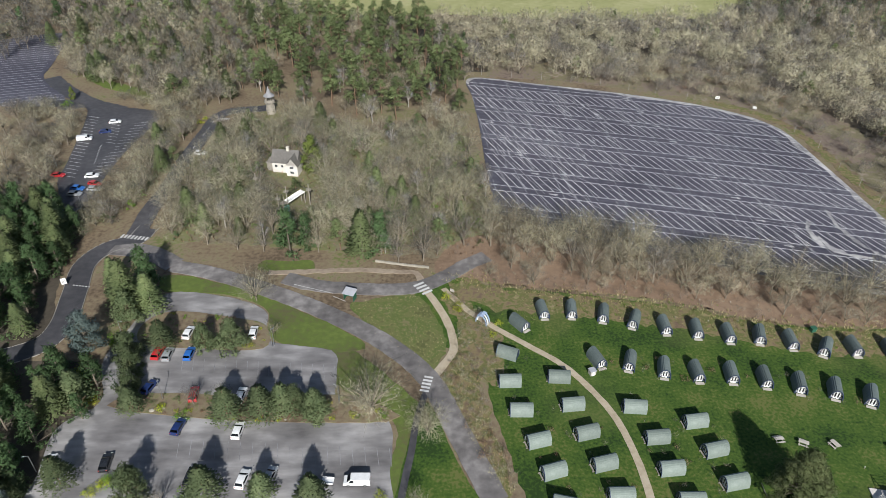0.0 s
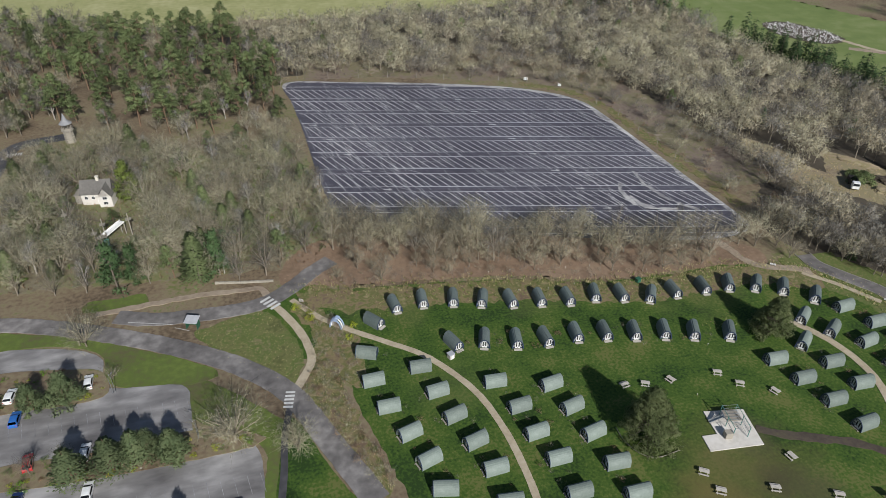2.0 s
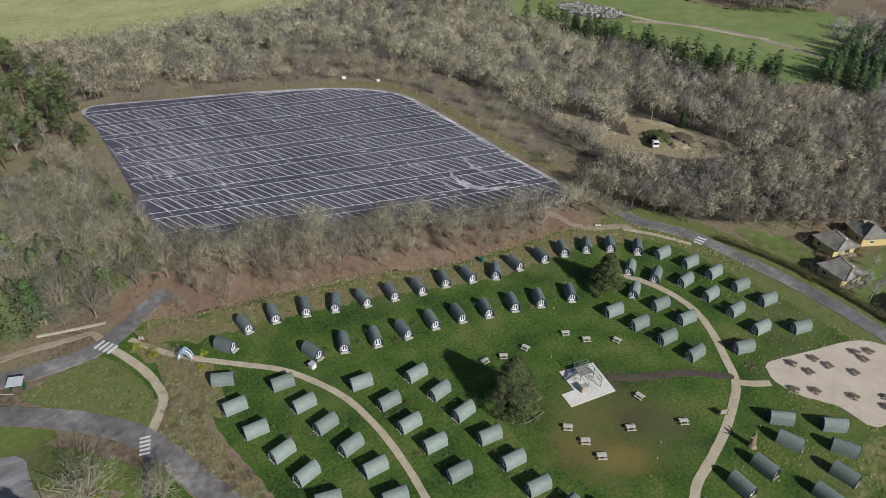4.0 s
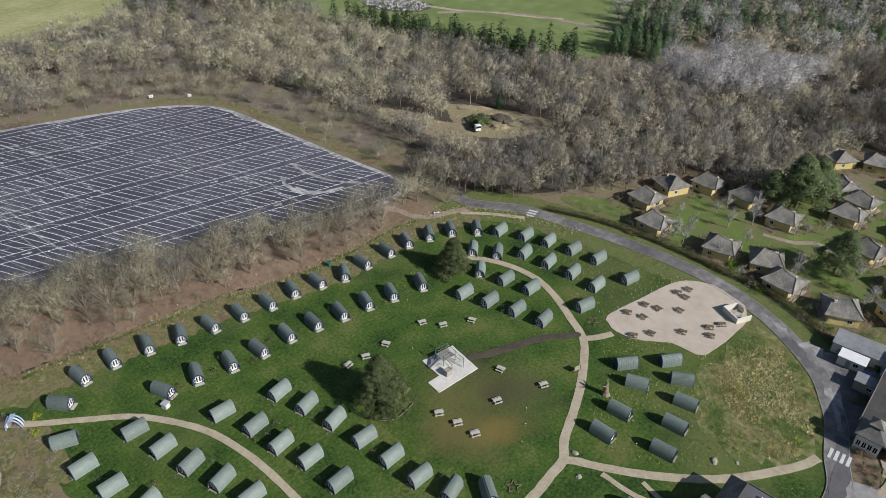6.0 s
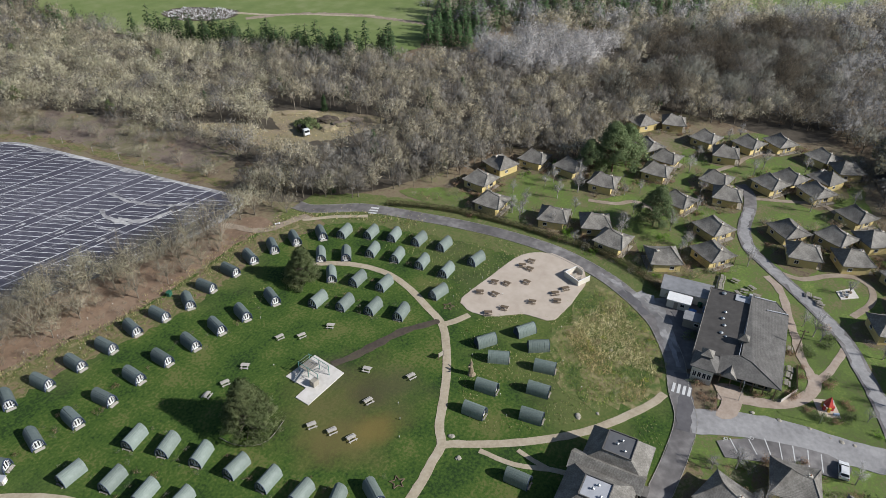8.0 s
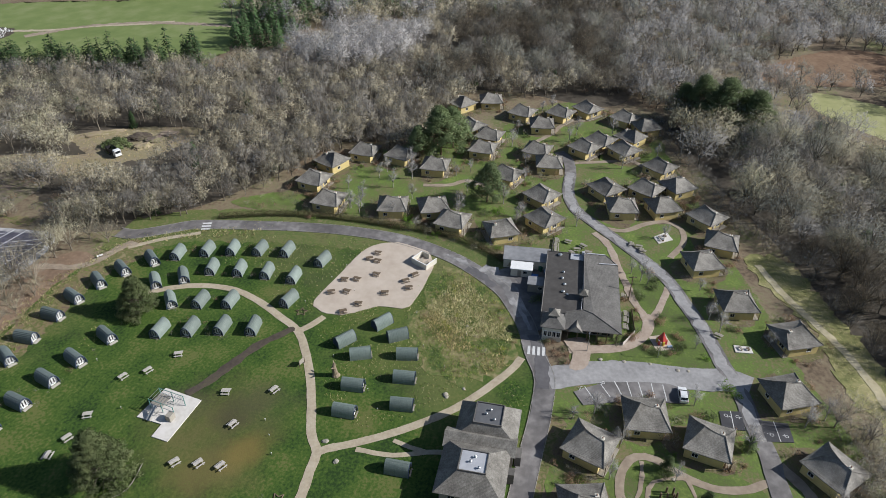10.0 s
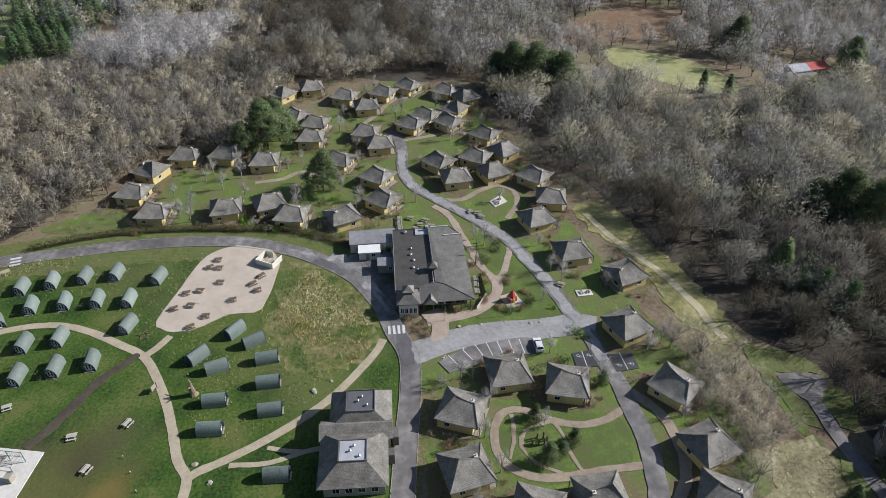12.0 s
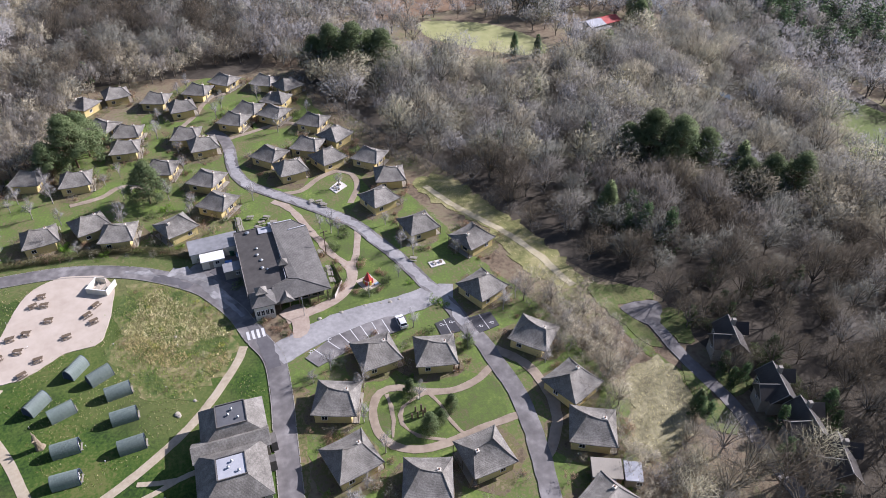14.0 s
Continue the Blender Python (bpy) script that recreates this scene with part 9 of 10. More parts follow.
# ---- picnic tables ----
def make_table(wood_mat, label, group):
    """A picnic table: planked top, two fixed benches and splayed legs."""
    root = thing("picnic_table", label, "picnic table", group)
    for k in range(4):
        part("top_plank", boxed(((0, -0.3 + 0.2 * k, 0.75), (1.9, 0.18, 0.05)), bevel=0.008), wood_mat, root)
    for s in (1, -1):
        part("bench", boxed(((0, s * 0.75, 0.46), (1.9, 0.28, 0.05)), bevel=0.008), wood_mat, root)
    for x in (-0.65, 0.65):
        bm = bmesh.new()
        tube(bm, (x, -0.75, 0.0), (x, -0.2, 0.73), 0.05, 0.05, 4)
        tube(bm, (x, 0.75, 0.0), (x, 0.2, 0.73), 0.05, 0.05, 4)
        box(bm, (x, 0, 0.43), (0.07, 1.7, 0.09))
        part("leg_frame", bm, wood_mat, root)
    return root


def set_tables(spots, wood_mat, label, group, z, turns):
    pat = make_table(wood_mat, label, group)
    r = random.Random(len(spots))
    for i, (x, y) in enumerate(spots):
        m = pose(x, y, z, 0, 0, turns[i % len(turns)] + r.uniform(-8, 8))
        if i == 0:
            pat.matrix_basis = m
        else:
            copy_thing(pat, m)


set_tables(BENCHES, M_DECK, "pale weathered picnic table on the lawn", "picnic tables on the lawn", 0.06, (-24, -30, -70, -60, -20, 10, -75, -40, -35, -30, -25, -30))
set_tables(BENCHES_PLAZA, M_WOOD, "dark brown picnic table on pale sand", "picnic tables on the plaza", 0.09, (-80, -70, -95, -90, -95, -90, -70, -100, -60, -85, -75, -60, -40, -65))
set_tables(BENCHES_CAFE, M_GREYWOOD, "grey picnic table beside the restaurant", "picnic tables at the restaurant", 0.06, (0, 5, 0, 10, 0, 3, 0, 2, 70, 85, 60, 80, 40, 90, 80))


# ---- furniture of the park ----
def climbing_frame():
    """A steel and timber climbing frame on its slab: posts, beams, deck, net bars, slide and shelter box."""
    root = thing("climbing_frame", "teal steel climbing frame with a slide on concrete", "play equipment", m=pose(82.6, 74.0, 0.2, 0, 0, -100))
    posts = [(-3.0, -1.6), (-3.0, 1.6), (0, -1.6), (0, 1.6), (3.0, -1.6), (3.0, 1.6)]
    for x, y in posts:
        bm = bmesh.new()
        tube(bm, (x, y, 0), (x, y, 2.9), 0.08, 0.08, 8)
        part("post", bm, M_TEAL, root)
    for z in (1.5, 2.8):
        for y in (-1.6, 1.6):
            bm = bmesh.new()
            tube(bm, (-3, y, z), (3, y, z), 0.06, 0.06, 6)
            part("rail", bm, M_TEAL if z > 2 else M_STEEL, root)
    for k in range(9):
        bm = bmesh.new()
        x = -3 + 0.75 * k
        tube(bm, (x, -1.6, 2.8), (x, 1.6, 2.8), 0.035, 0.035, 6)
        part("rung", bm, M_STEEL, root)
    part("deck", boxed(((-1.5, 0, 1.45), (2.9, 3.0, 0.1))), M_GREYWOOD, root, "grey platform")
    part("box", boxed(((2.6, -2.4, 0.75), (1.3, 1.5, 1.5)), bevel=0.05), M_GREYWOOD, root, "grey timber cabin")
    bm = bmesh.new()
    for s in (-0.35, 0.35):
        box(bm, (0, s, 0.12), (3.2, 0.05, 0.25))
    box(bm, (0, 0, 0), (3.2, 0.7, 0.04))
    bmesh.ops.transform(bm, matrix=pose(-1.4, -3.1, 0.85, 28, 0, 0) @ pose(0, 0, 0, 0, 0, 90), verts=bm.verts)
    part("slide", bm, M_STEEL, root, "steel slide")
    bm = bmesh.new()
    for k in range(7):
        tube(bm, (0.2 + 0.45 * k, 1.6, 0.2), (0.2 + 0.45 * k, 1.6, 2.8), 0.025, 0.025, 5)
    part("bars", bm, M_STEEL, root)


climbing_frame()


def barbecue_pen():
    """An open roofless shelter of cream walls with partitions inside and a yellow front."""
    root = thing("barbecue_shelter", "cream walled roofless barbecue enclosure on the plaza", "shelter", m=pose(142.8, 34.0, 0.08, 0, 0, 62))
    for c, s in (((0, 2.1, 0.8), (5.2, 0.16, 1.6)), ((2.52, 0, 0.8), (0.16, 4.1, 1.6)), ((-2.52, 0, 0.8), (0.16, 4.1, 1.6)), ((1.3, -2.1, 0.8), (2.4, 0.16, 1.6))):
        part("wall", boxed((c, s), bevel=0.02), M_CREAM, root)
    part("partition", boxed(((0.6, 0.9, 0.75), (0.12, 2.3, 1.5))), M_GREYWOOD, root)
    part("partition", boxed(((-1.2, 0.9, 0.75), (0.12, 2.3, 1.5))), M_GREYWOOD, root)
    part("coping", boxed(((0, 2.1, 1.63), (5.3, 0.24, 0.06)), ((2.52, 0, 1.63), (0.24, 4.1, 0.06)), ((-2.52, 0, 1.63), (0.24, 4.1, 0.06))), M_WHITE, root, "white coping")
    for k in range(3):
        part("grill", boxed(((-1.8 + 1.5 * k, 1.5, 0.45), (0.8, 0.6, 0.9)), bevel=0.03), M_BLACK, root, "black barbecue grill")


barbecue_pen()


def make_lamp():
    root = thing("street_lamp", "slim grey street lamp with a short arm", "street lamp", "street lamps")
    bm = bmesh.new()
    tube(bm, (0, 0, 0), (0, 0, 4.6), 0.07, 0.045, 8)
    part("pole", bm, M_STEEL, root)
    bm = bmesh.new()
    tube(bm, (0, 0, 4.55), (0.7, 0, 4.75), 0.035, 0.03, 6)
    part("arm", bm, M_STEEL, root)
    head = part("lamp_head", boxed(((0.85, 0, 4.76), (0.5, 0.2, 0.1)), bevel=0.03), M_STEEL, root)
    part("lens", boxed(((0.87, 0, 4.7), (0.36, 0.14, 0.03))), M_LIGHT, head)
    return root


lamp = make_lamp()
for i, (x, y) in enumerate(LAMPS):
    m = pose(x, y, 0.02, 0, 0, 40 * i)
    if i == 0:
        lamp.matrix_basis = m
    else:
        copy_thing(lamp, m)


def boulder(seed):
    bm = bmesh.new()
    bmesh.ops.create_icosphere(bm, subdivisions=2, radius=0.5)
    for v in bm.verts:
        v.co *= 1 + 0.5 * noise.noise(v.co * 1.6 + Vector((seed, 0, 0)))
        v.co.z = max(-0.15, v.co.z * 0.65)
    return tagged(link_mesh("boulder", bm, M_ROCK), "rounded pale sandstone boulder on grass", "boulder", "boulders")


rng = random.Random(9)
rock = boulder(3)
for i, (x, y) in enumerate(BOULDERS):
    s = rng.uniform(0.6, 1.2)
    ob = rock if i == 0 else rock.copy()
    if i:
        scene.collection.objects.link(ob)
    ob.matrix_basis = pose(x, y, 0.12 * s, 0, 0, rng.uniform(0, 360)) @ Matrix.Scale(s, 4)


def make_stake():
    root = thing("marker_post", "short white-topped marker post on the lawn", "post", "marker posts")
    bm = bmesh.new()
    tube(bm, (0, 0, 0), (0, 0, 0.5), 0.05, 0.05, 6)
    part("stem", bm, M_GREYWOOD, root)
    part("cap", boxed(((0, 0, 0.56), (0.16, 0.16, 0.14)), bevel=0.02), M_WHITE, root, "white cap")
    return root


stake = make_stake()
for i, (x, y) in enumerate(STAKES):
    if i == 0:
        stake.matrix_basis = pose(x, y, 0.04)
    else:
        copy_thing(stake, pose(x, y, 0.04))


def make_fence_post():
    bm = bmesh.new()
    tube(bm, (0, 0, 0), (0, 0, 2.6), 0.08, 0.06, 6)
    tube(bm, (0, 0, 2.6), (0.0, 0.35, 2.95), 0.04, 0.03, 5)
    return tagged(link_mesh("fence_post", bm, M_KERB), "tall pale concrete fence post beside the lot", "post", "fence posts")


fp = make_fence_post()
for i, (x, y) in enumerate(FENCE_LOT):
    ob = fp if i == 0 else fp.copy()
    if i:
        scene.collection.objects.link(ob)
    ob.matrix_basis = pose(x, y, 0, 0, 0, 20 * i)


def kiosk():
    root = thing("shelter", "small grey shelter with a pale sloping roof", "shelter", m=pose(-23.3, 134.2, 0.08, 0, 0, -20))
    part("wall", boxed(((0, 0.9, 1.1), (2.6, 0.1, 2.2)), ((-1.3, 0, 1.1), (0.1, 1.8, 2.2)), ((1.3, 0, 1.1), (0.1, 1.8, 2.2))), M_GREENPAINT, root, "dark green panels")
    bm = boxed(((0, 0, 0), (3.2, 2.6, 0.1)), bevel=0.03)
    bmesh.ops.transform(bm, matrix=pose(0, 0, 2.35, 10), verts=bm.verts)
    part("roof", bm, M_LEAD, root, "pale sheet roof")


kiosk()


def sculpture():
    """A blue and white timber whale-like arch beside the path."""
    root = thing("sculpture", "pale blue and white arched sculpture over the path", "sculpture", m=pose(9.6, 125.4, 0.06, 0, 0, 55))
    for k, c in enumerate((-0.7, 0.0, 0.7)):
        bm = bmesh.new()
        rings = []
        for i in range(13):
            t = math.pi * i / 12
            out = Vector((0, math.cos(t), math.sin(t)))
            mid = Vector((c, 1.5 * math.cos(t), 2.5 * math.sin(t)))
            rings.append([bm.verts.new(mid + out * 0.16 * math.cos(math.pi * j / 3) + Vector((0.16 * math.sin(math.pi * j / 3), 0, 0))) for j in range(6)])
        for lo, hi in zip(rings, rings[1:]):
            for j in range(6):
                bm.faces.new((lo[j], lo[(j + 1) % 6], hi[(j + 1) % 6], hi[j]))
        bmesh.ops.recalc_face_normals(bm, faces=bm.faces)
        part("hoop", bm, M_BLUEPAINT if k != 1 else M_WHITE, root)
    bm = boxed(((0, 0, 2.55), (2.2, 1.0, 0.12)), ((0.2, 1.1, 1.9), (1.8, 0.1, 0.6)), bevel=0.03)
    part("canopy", bm, M_BLUEPAINT, root)


sculpture()


def small_box(name, label, x, y, s, turn, wall, roof):
    root = thing(name, label, "shed", m=pose(x, y, 0.05, 0, 0, turn))
    part("wall", boxed(((0, 0, s[2] / 2), s), bevel=0.02), wall, root)
    part("roof", boxed(((0, 0, s[2] + 0.06), (s[0] + 0.2, s[1] + 0.2, 0.1)), bevel=0.02), roof, root)
    part("door", boxed(((s[0] / 2 + 0.02, 0, s[2] * 0.45), (0.05, s[1] * 0.5, s[2] * 0.85))), M_WHITE, root)


small_box("store_box", "small pale store box beside a pod", 32.9, 108.2, (1.3, 1.3, 1.2), -70, M_DECK, M_LEAD)
small_box("store_box", "dark green storage bin at the wood edge", 87.9, 122.6, (1.2, 1.0, 1.1), 15, M_GREENPAINT, M_GREENPAINT)


def stump():
    """A carved dead tree trunk with broken limbs."""
    root = thing("tree_stump", "brown weathered carved dead tree trunk on the lawn", "stump", m=pose(98.5, 43.4, 0.03) @ Matrix.Diagonal((1.35, 1.35, 1.05, 1)))
    bm = bmesh.new()
    tube(bm, (0, 0, 0), (0.05, 0.1, 0.5), 0.75, 0.45, 9, False)
    tube(bm, (0.05, 0.1, 0.5), (-0.1, 0.2, 2.3), 0.45, 0.4, 9, False)
    tube(bm, (-0.1, 0.2, 2.3), (0.1, 0.1, 3.6), 0.4, 0.15, 9)
    for v in bm.verts:
        v.co += Vector((noise.noise(v.co * 2), noise.noise(v.co * 2 + Vector((3, 0, 0))), 0)) * 0.18
    part("trunk", bm, M_STUMPWOOD, root)
    for d in ((0.9, 0.6, 3.2), (-0.9, 0.3, 3.0)):
        bm = bmesh.new()
        tube(bm, (0, 0.1, 2.3), d, 0.2, 0.06, 6)
        part("limb", bm, M_STUMPWOOD, root)


stump()


def board(name, label, x, y, turn, w, h, panel):
    root = thing(name, label, "sign", m=pose(x, y, 0.02, 0, 0, turn))
    for s in (-w / 2 + 0.08, w / 2 - 0.08):
        part("post", boxed(((0, s, (h + 0.5) / 2), (0.1, 0.1, h + 0.5))), M_WOOD, root)
    part("panel", boxed(((0.07, 0, h / 2 + 0.5), (0.05, w, h)), bevel=0.01), panel, root)
    for k in range(3):
        part("text_bar", boxed(((0.1, 0, h / 2 + 0.25 + 0.22 * k), (0.01, w * 0.6, 0.07))), M_BLACK, root)


board("notice_board", "grey timber notice board beside the path", 100.0, 51.7, 70, 1.8, 1.3, M_GREYWOOD)
board("sign_board", "small pale sign board at the path's start", 2.4, 136.6, -120, 1.2, 0.9, M_DECK)
board("sign_board", "white sign board at the road bend", -97.4, 139.2, -60, 1.3, 1.9, M_WHITE)
board("sign_board", "white notice on the fence of the lot", 111.8, 264.4, -110, 1.6, 1.2, M_WHITE)
board("sign_board", "white notice on the fence of the lot", 123.2, 254.2, -125, 1.4, 1.1, M_WHITE)
board("sign_board", "low white sign beside the track to the lot", 126.6, 119.4, -130, 1.5, 0.5, M_WHITE)
board("sign_board", "small pale sign beside the footpath", 91.6, 9.5, 180, 1.0, 0.7, M_WHITE)


def star(x, y, turn):
    """A flat five-pointed star of logs laid on the grass."""
    root = thing("log_star", "five-pointed star of brown logs on grass", "log star", "log stars", pose(x, y, 0.1, 0, 0, turn))
    pts = [(1.5 * math.cos(2 * math.pi * k / 10) * (1 if k % 2 == 0 else 0.45), 1.5 * math.sin(2 * math.pi * k / 10) * (1 if k % 2 == 0 else 0.45)) for k in range(10)]
    for k in range(10):
        bm = bmesh.new()
        tube(bm, (*pts[k], 0.05), (*pts[(k + 1) % 10], 0.05), 0.11, 0.09, 6)
        part("log", bm, M_WOOD, root)


star(116.9, 58.5, 10)
star(66.9, 43.6, 40)


def play_tent():
    root = thing("play_tent", "red and yellow wooden play tent", "play equipment", m=pose(124.2, -26.4, 0.06, 0, 0, 20))
    part("pad", boxed(((0, 0, 0.03), (5.0, 4.2, 0.06))), M_SAND, root, "pale play surface")
    bm = bmesh.new()
    tube(bm, (0, 0, 1.2), (0, 0, 3.4), 1.1, 0.05, 6)
    part("roof", bm, M_REDPAINT, root)
    for k in range(6):
        a = 2 * math.pi * k / 6
        part("panel", boxed(((math.cos(a) * 0.95, math.sin(a) * 0.95, 0.65), (0.5, 0.5, 1.2)), bevel=0.03), M_YELLOWPAINT if k % 2 else M_REDPAINT, root)
    for x in (-1.8, 1.8):
        part("seat", boxed(((x, -1.2, 0.35), (0.4, 1.2, 0.6)), bevel=0.04), M_BLUEPAINT, root)


play_tent()


def tube_slide():
    """The long white slide of the adventure playground on a timber platform."""
    root = thing("playground_slide", "long white slide on a timber platform", "play equipment", m=pose(-45.8, 178.5, 0, 0, 0, 50))
    part("platform", boxed(((-3.2, 0, 3.0), (2.2, 2.2, 0.2)), bevel=0.02), M_GREYWOOD, root)
    for x in (-4.1, -2.3):
        for y in (-0.9, 0.9):
            part("post", boxed(((x, y, 2.2), (0.2, 0.2, 4.4))), M_GREYWOOD, root)
    bm = boxed(((0, 0, 0), (6.8, 1.8, 0.12)), ((0, 0.9, 0.2), (6.8, 0.1, 0.4)), ((0, -0.9, 0.2), (6.8, 0.1, 0.4)))
    bmesh.ops.transform(bm, matrix=pose(1.1, 0, 3.35, 0, -8, 0), verts=bm.verts)
    for y in (-0.8, 0.8):
        part("post", boxed(((4.2, y, 1.86), (0.2, 0.2, 3.7))), M_GREYWOOD, root)
    part("chute", bm, M_WHITE, root, "white slide chute")
    part("screen", boxed(((-3.2, -1.2, 1.4), (2.0, 0.1, 2.4))), M_TEAL, root, "teal panel")


tube_slide()
for i, (x, y) in enumerate(ROPE_POLES):
    bm = bmesh.new()
    tube(bm, (0, 0, 0), (0, 0, 7.5), 0.17, 0.13, 8)
    root = thing("rope_pole", "tall timber pole of the rope course", "pole", "rope course poles", pose(x, y, 0))
    part("pole", bm, M_GREYWOOD, root)
    part("platform", boxed(((0, 0, 5.6), (1.5, 1.5, 0.12)), bevel=0.02), M_GREYWOOD, root)
for a, b in zip(ROPE_POLES, ROPE_POLES[1:]):
    bm = bmesh.new()
    prev = None
    for k in range(9):
        f = k / 8
        p = Vector((a[0] + (b[0] - a[0]) * f, a[1] + (b[1] - a[1]) * f, 6.6 - 1.2 * f * (1 - f)))
        if prev is not None:
            tube(bm, prev, p, 0.04, 0.04, 4, False)
        prev = p
    tagged(link_mesh("rope", bm, M_BLACK), "slack dark rope between two tall poles", "rope", "course ropes")


def low_wall(pts, h=0.6):
    bm = bmesh.new()
    line = smooth_line(pts, False, 0.8)
    for a, b in zip(line, line[1:]):
        d = b - a
        box(bm, ((a.x + b.x) / 2, (a.y + b.y) / 2, h / 2), (d.length * 0.97, 0.5, h * rng.uniform(0.9, 1.1)), 0.03, math.degrees(math.atan2(d.y, d.x)))
    tagged(link_mesh("low_wall", bm, M_ROCK), "low pale stone wall beside the brown track", "wall", kind="structure")


low_wall(WALL_TRACK)
rail = smooth_line(TREE_RAIL, False, 1.2)
root = thing("log_rail", "low curved log rail below the big tree", "rail")
for a, b in zip(rail, rail[1:]):
    bm = bmesh.new()
    tube(bm, (a.x, a.y, 0.3), (b.x, b.y, 0.3), 0.07, 0.07, 6)
    tube(bm, (a.x, a.y, 0), (a.x, a.y, 0.4), 0.06, 0.06, 6)
    part("log", bm, M_GREYWOOD, root)

for i, (x, y, h) in enumerate(((92.4, -34.6, 1.9), (91.9, -35.5, 1.6), (91.2, -36.3, 2.0), (90.6, -37.1, 1.5))):
    bm = bmesh.new()
    tube(bm, (0, 0, 0), (0.1, 0, h), 0.2, 0.14, 7)
    ob = tagged(link_mesh("timber_post", bm, M_WOOD), "dark upright play timber on the lawn", "post", "upright timbers")
    ob.matrix_basis = pose(x, y, 0.04)


# ---- small paved spots between the chalets ----
def play_slab(outline, label, pieces):
    """A pale paved square with a few low play pieces or seats on it."""
    area("slab", outline, M_CONCRETE, 0.1, label, sharp=True)
    for x, y, sx_, sy_, h_, mat in pieces:
        seat = thing("play_block", "low timber block on a paved play square", "bench", "play blocks", pose(x, y, 0.12, 0, 0, 20))
        part("top", boxed(((0, 0, h_), (sx_, sy_, 0.1)), bevel=0.02), mat, seat)
        for dx in (-1, 1):
            part("leg", boxed(((dx * sx_ * 0.4, 0, h_ / 2), (0.12, sy_ * 0.7, h_))), M_WOOD, seat)


play_slab([(168.6, -26.5), (172.1, -30.2), (168.4, -31.8), (165.6, -27.8)], "pale paved play square among chalets", ((168.4, -28.2, 1.4, 0.6, 0.5, M_GREYWOOD), (169.6, -29.6, 0.9, 0.9, 0.4, M_WOOD), (167.2, -28.8, 0.8, 0.8, 0.7, M_STEEL)))
play_slab([(126.9, -42.6), (127.0, -46.4), (124.9, -46.7), (124.5, -42.8)], "small pale paved square beside the chalet road", ((125.8, -44.0, 1.2, 0.5, 0.5, M_GREYWOOD), (125.9, -45.6, 0.8, 0.6, 0.5, M_WOOD)))
set_tables([(163.2, -20.2), (160.8, -22.9), (129.1, -39.5), (176, 12), (186, 28), (172, 46), (196, 20)], M_GREYWOOD, "grey picnic table on the grass between chalets", "picnic tables between chalets", 0.06, (10, 20, 60, 40, 75, 15, 30))

# ---- low growth: joined, uncountable ----
def tufts(name, spots, material, size, blades, label, seed, up=1.0):
    """Clumps of blades or twigs, each a few thin upright slivers."""
    r = np.random.RandomState(seed)
    p = np.array(spots, dtype=np.float32)
    n = len(p)
    c = np.repeat(p, blades, axis=0) + r.normal(0, size * 0.45, (n * blades, 2))
    a = r.uniform(0, 2 * math.pi, n * blades)
    s = size * r.uniform(0.5, 1.3, n * blades)
    lean = r.uniform(0.1, 0.9, n * blades)
    v = np.zeros((n * blades, 3, 3), dtype=np.float32)
    wx, wy = np.sin(a) * s * 0.14, -np.cos(a) * s * 0.14
    v[:, 0, 0], v[:, 0, 1] = c[:, 0] - wx, c[:, 1] - wy
    v[:, 1, 0], v[:, 1, 1] = c[:, 0] + wx, c[:, 1] + wy
    v[:, 2, 0], v[:, 2, 1] = c[:, 0] + np.cos(a) * s * lean, c[:, 1] + np.sin(a) * s * lean
    v[:, 2, 2] = s * up
    f = np.arange(n * blades * 3, dtype=np.int32)
    me = bpy.data.meshes.new(name)
    me.vertices.add(len(f))
    me.vertices.foreach_set("co", v.ravel())
    me.loops.add(len(f))
    me.loops.foreach_set("vertex_index", f)
    me.polygons.add(n * blades)
    me.polygons.foreach_set("loop_start", np.arange(0, len(f), 3, dtype=np.int32))
    me.materials.append(material)
    me.update(calc_edges=True)
    if material in LEAFY:
        set_way(me, np.repeat(r.normal((0, 0, 1), 0.3, (n * blades, 3)), 3, axis=0))
    return tagged(new(name, me), label, "grass", kind="stuff")


MOUND_CORE = [(125.5, 29.3), (136.3, 24.6), (138.5, 21.4), (129.2, 15.3), (124.2, 13.2), (121.8, 9.6), (117, 7), (117.7, 12.8), (116.8, 17.3), (118, 21.2), (121.8, 28)]
MOUND_TAN = [(121.6, 29.8), (124, 26.6), (118.8, 19.6), (112.5, 15.4), (111.1, 20.3), (115, 24.8)]
MOUND_LOW = [(110.8, 14), (114.6, 9), (109.5, 7.4), (105.8, 11.7)]
tufts("straw_grass", scatter(MOUND_CORE, 0.62, 71, 0.5, free=True), M_PALEGRASS, 0.72, 9, "flattened pale grass on the meadow mound", 1, 0.5)
tufts("straw_grass", scatter(MOUND_TAN, 0.6, 123, 0.5, free=True) + scatter(MOUND_LOW, 0.8, 124, 0.5, free=True), M_TANGRASS, 0.66, 8, "tan dead grass beside the mound", 24, 0.6)
tufts("straw_tussocks", scatter(MOUND_CORE, 1.25, 127, 0.5, free=True), M_DRYGRASS, 0.85, 8, "tall straw tussocks on the meadow mound", 26, 0.6)
tufts("brown_stalks", [p for p in scatter(ROUGH_MEADOW, 0.85, 125, 0.5, free=True) if noise.noise(Vector((p[0] * 0.3, p[1] * 0.3, 4))) > 0.08], M_BRACKEN, 0.45, 6, "dead brown stalks through the meadow", 25, 0.8)
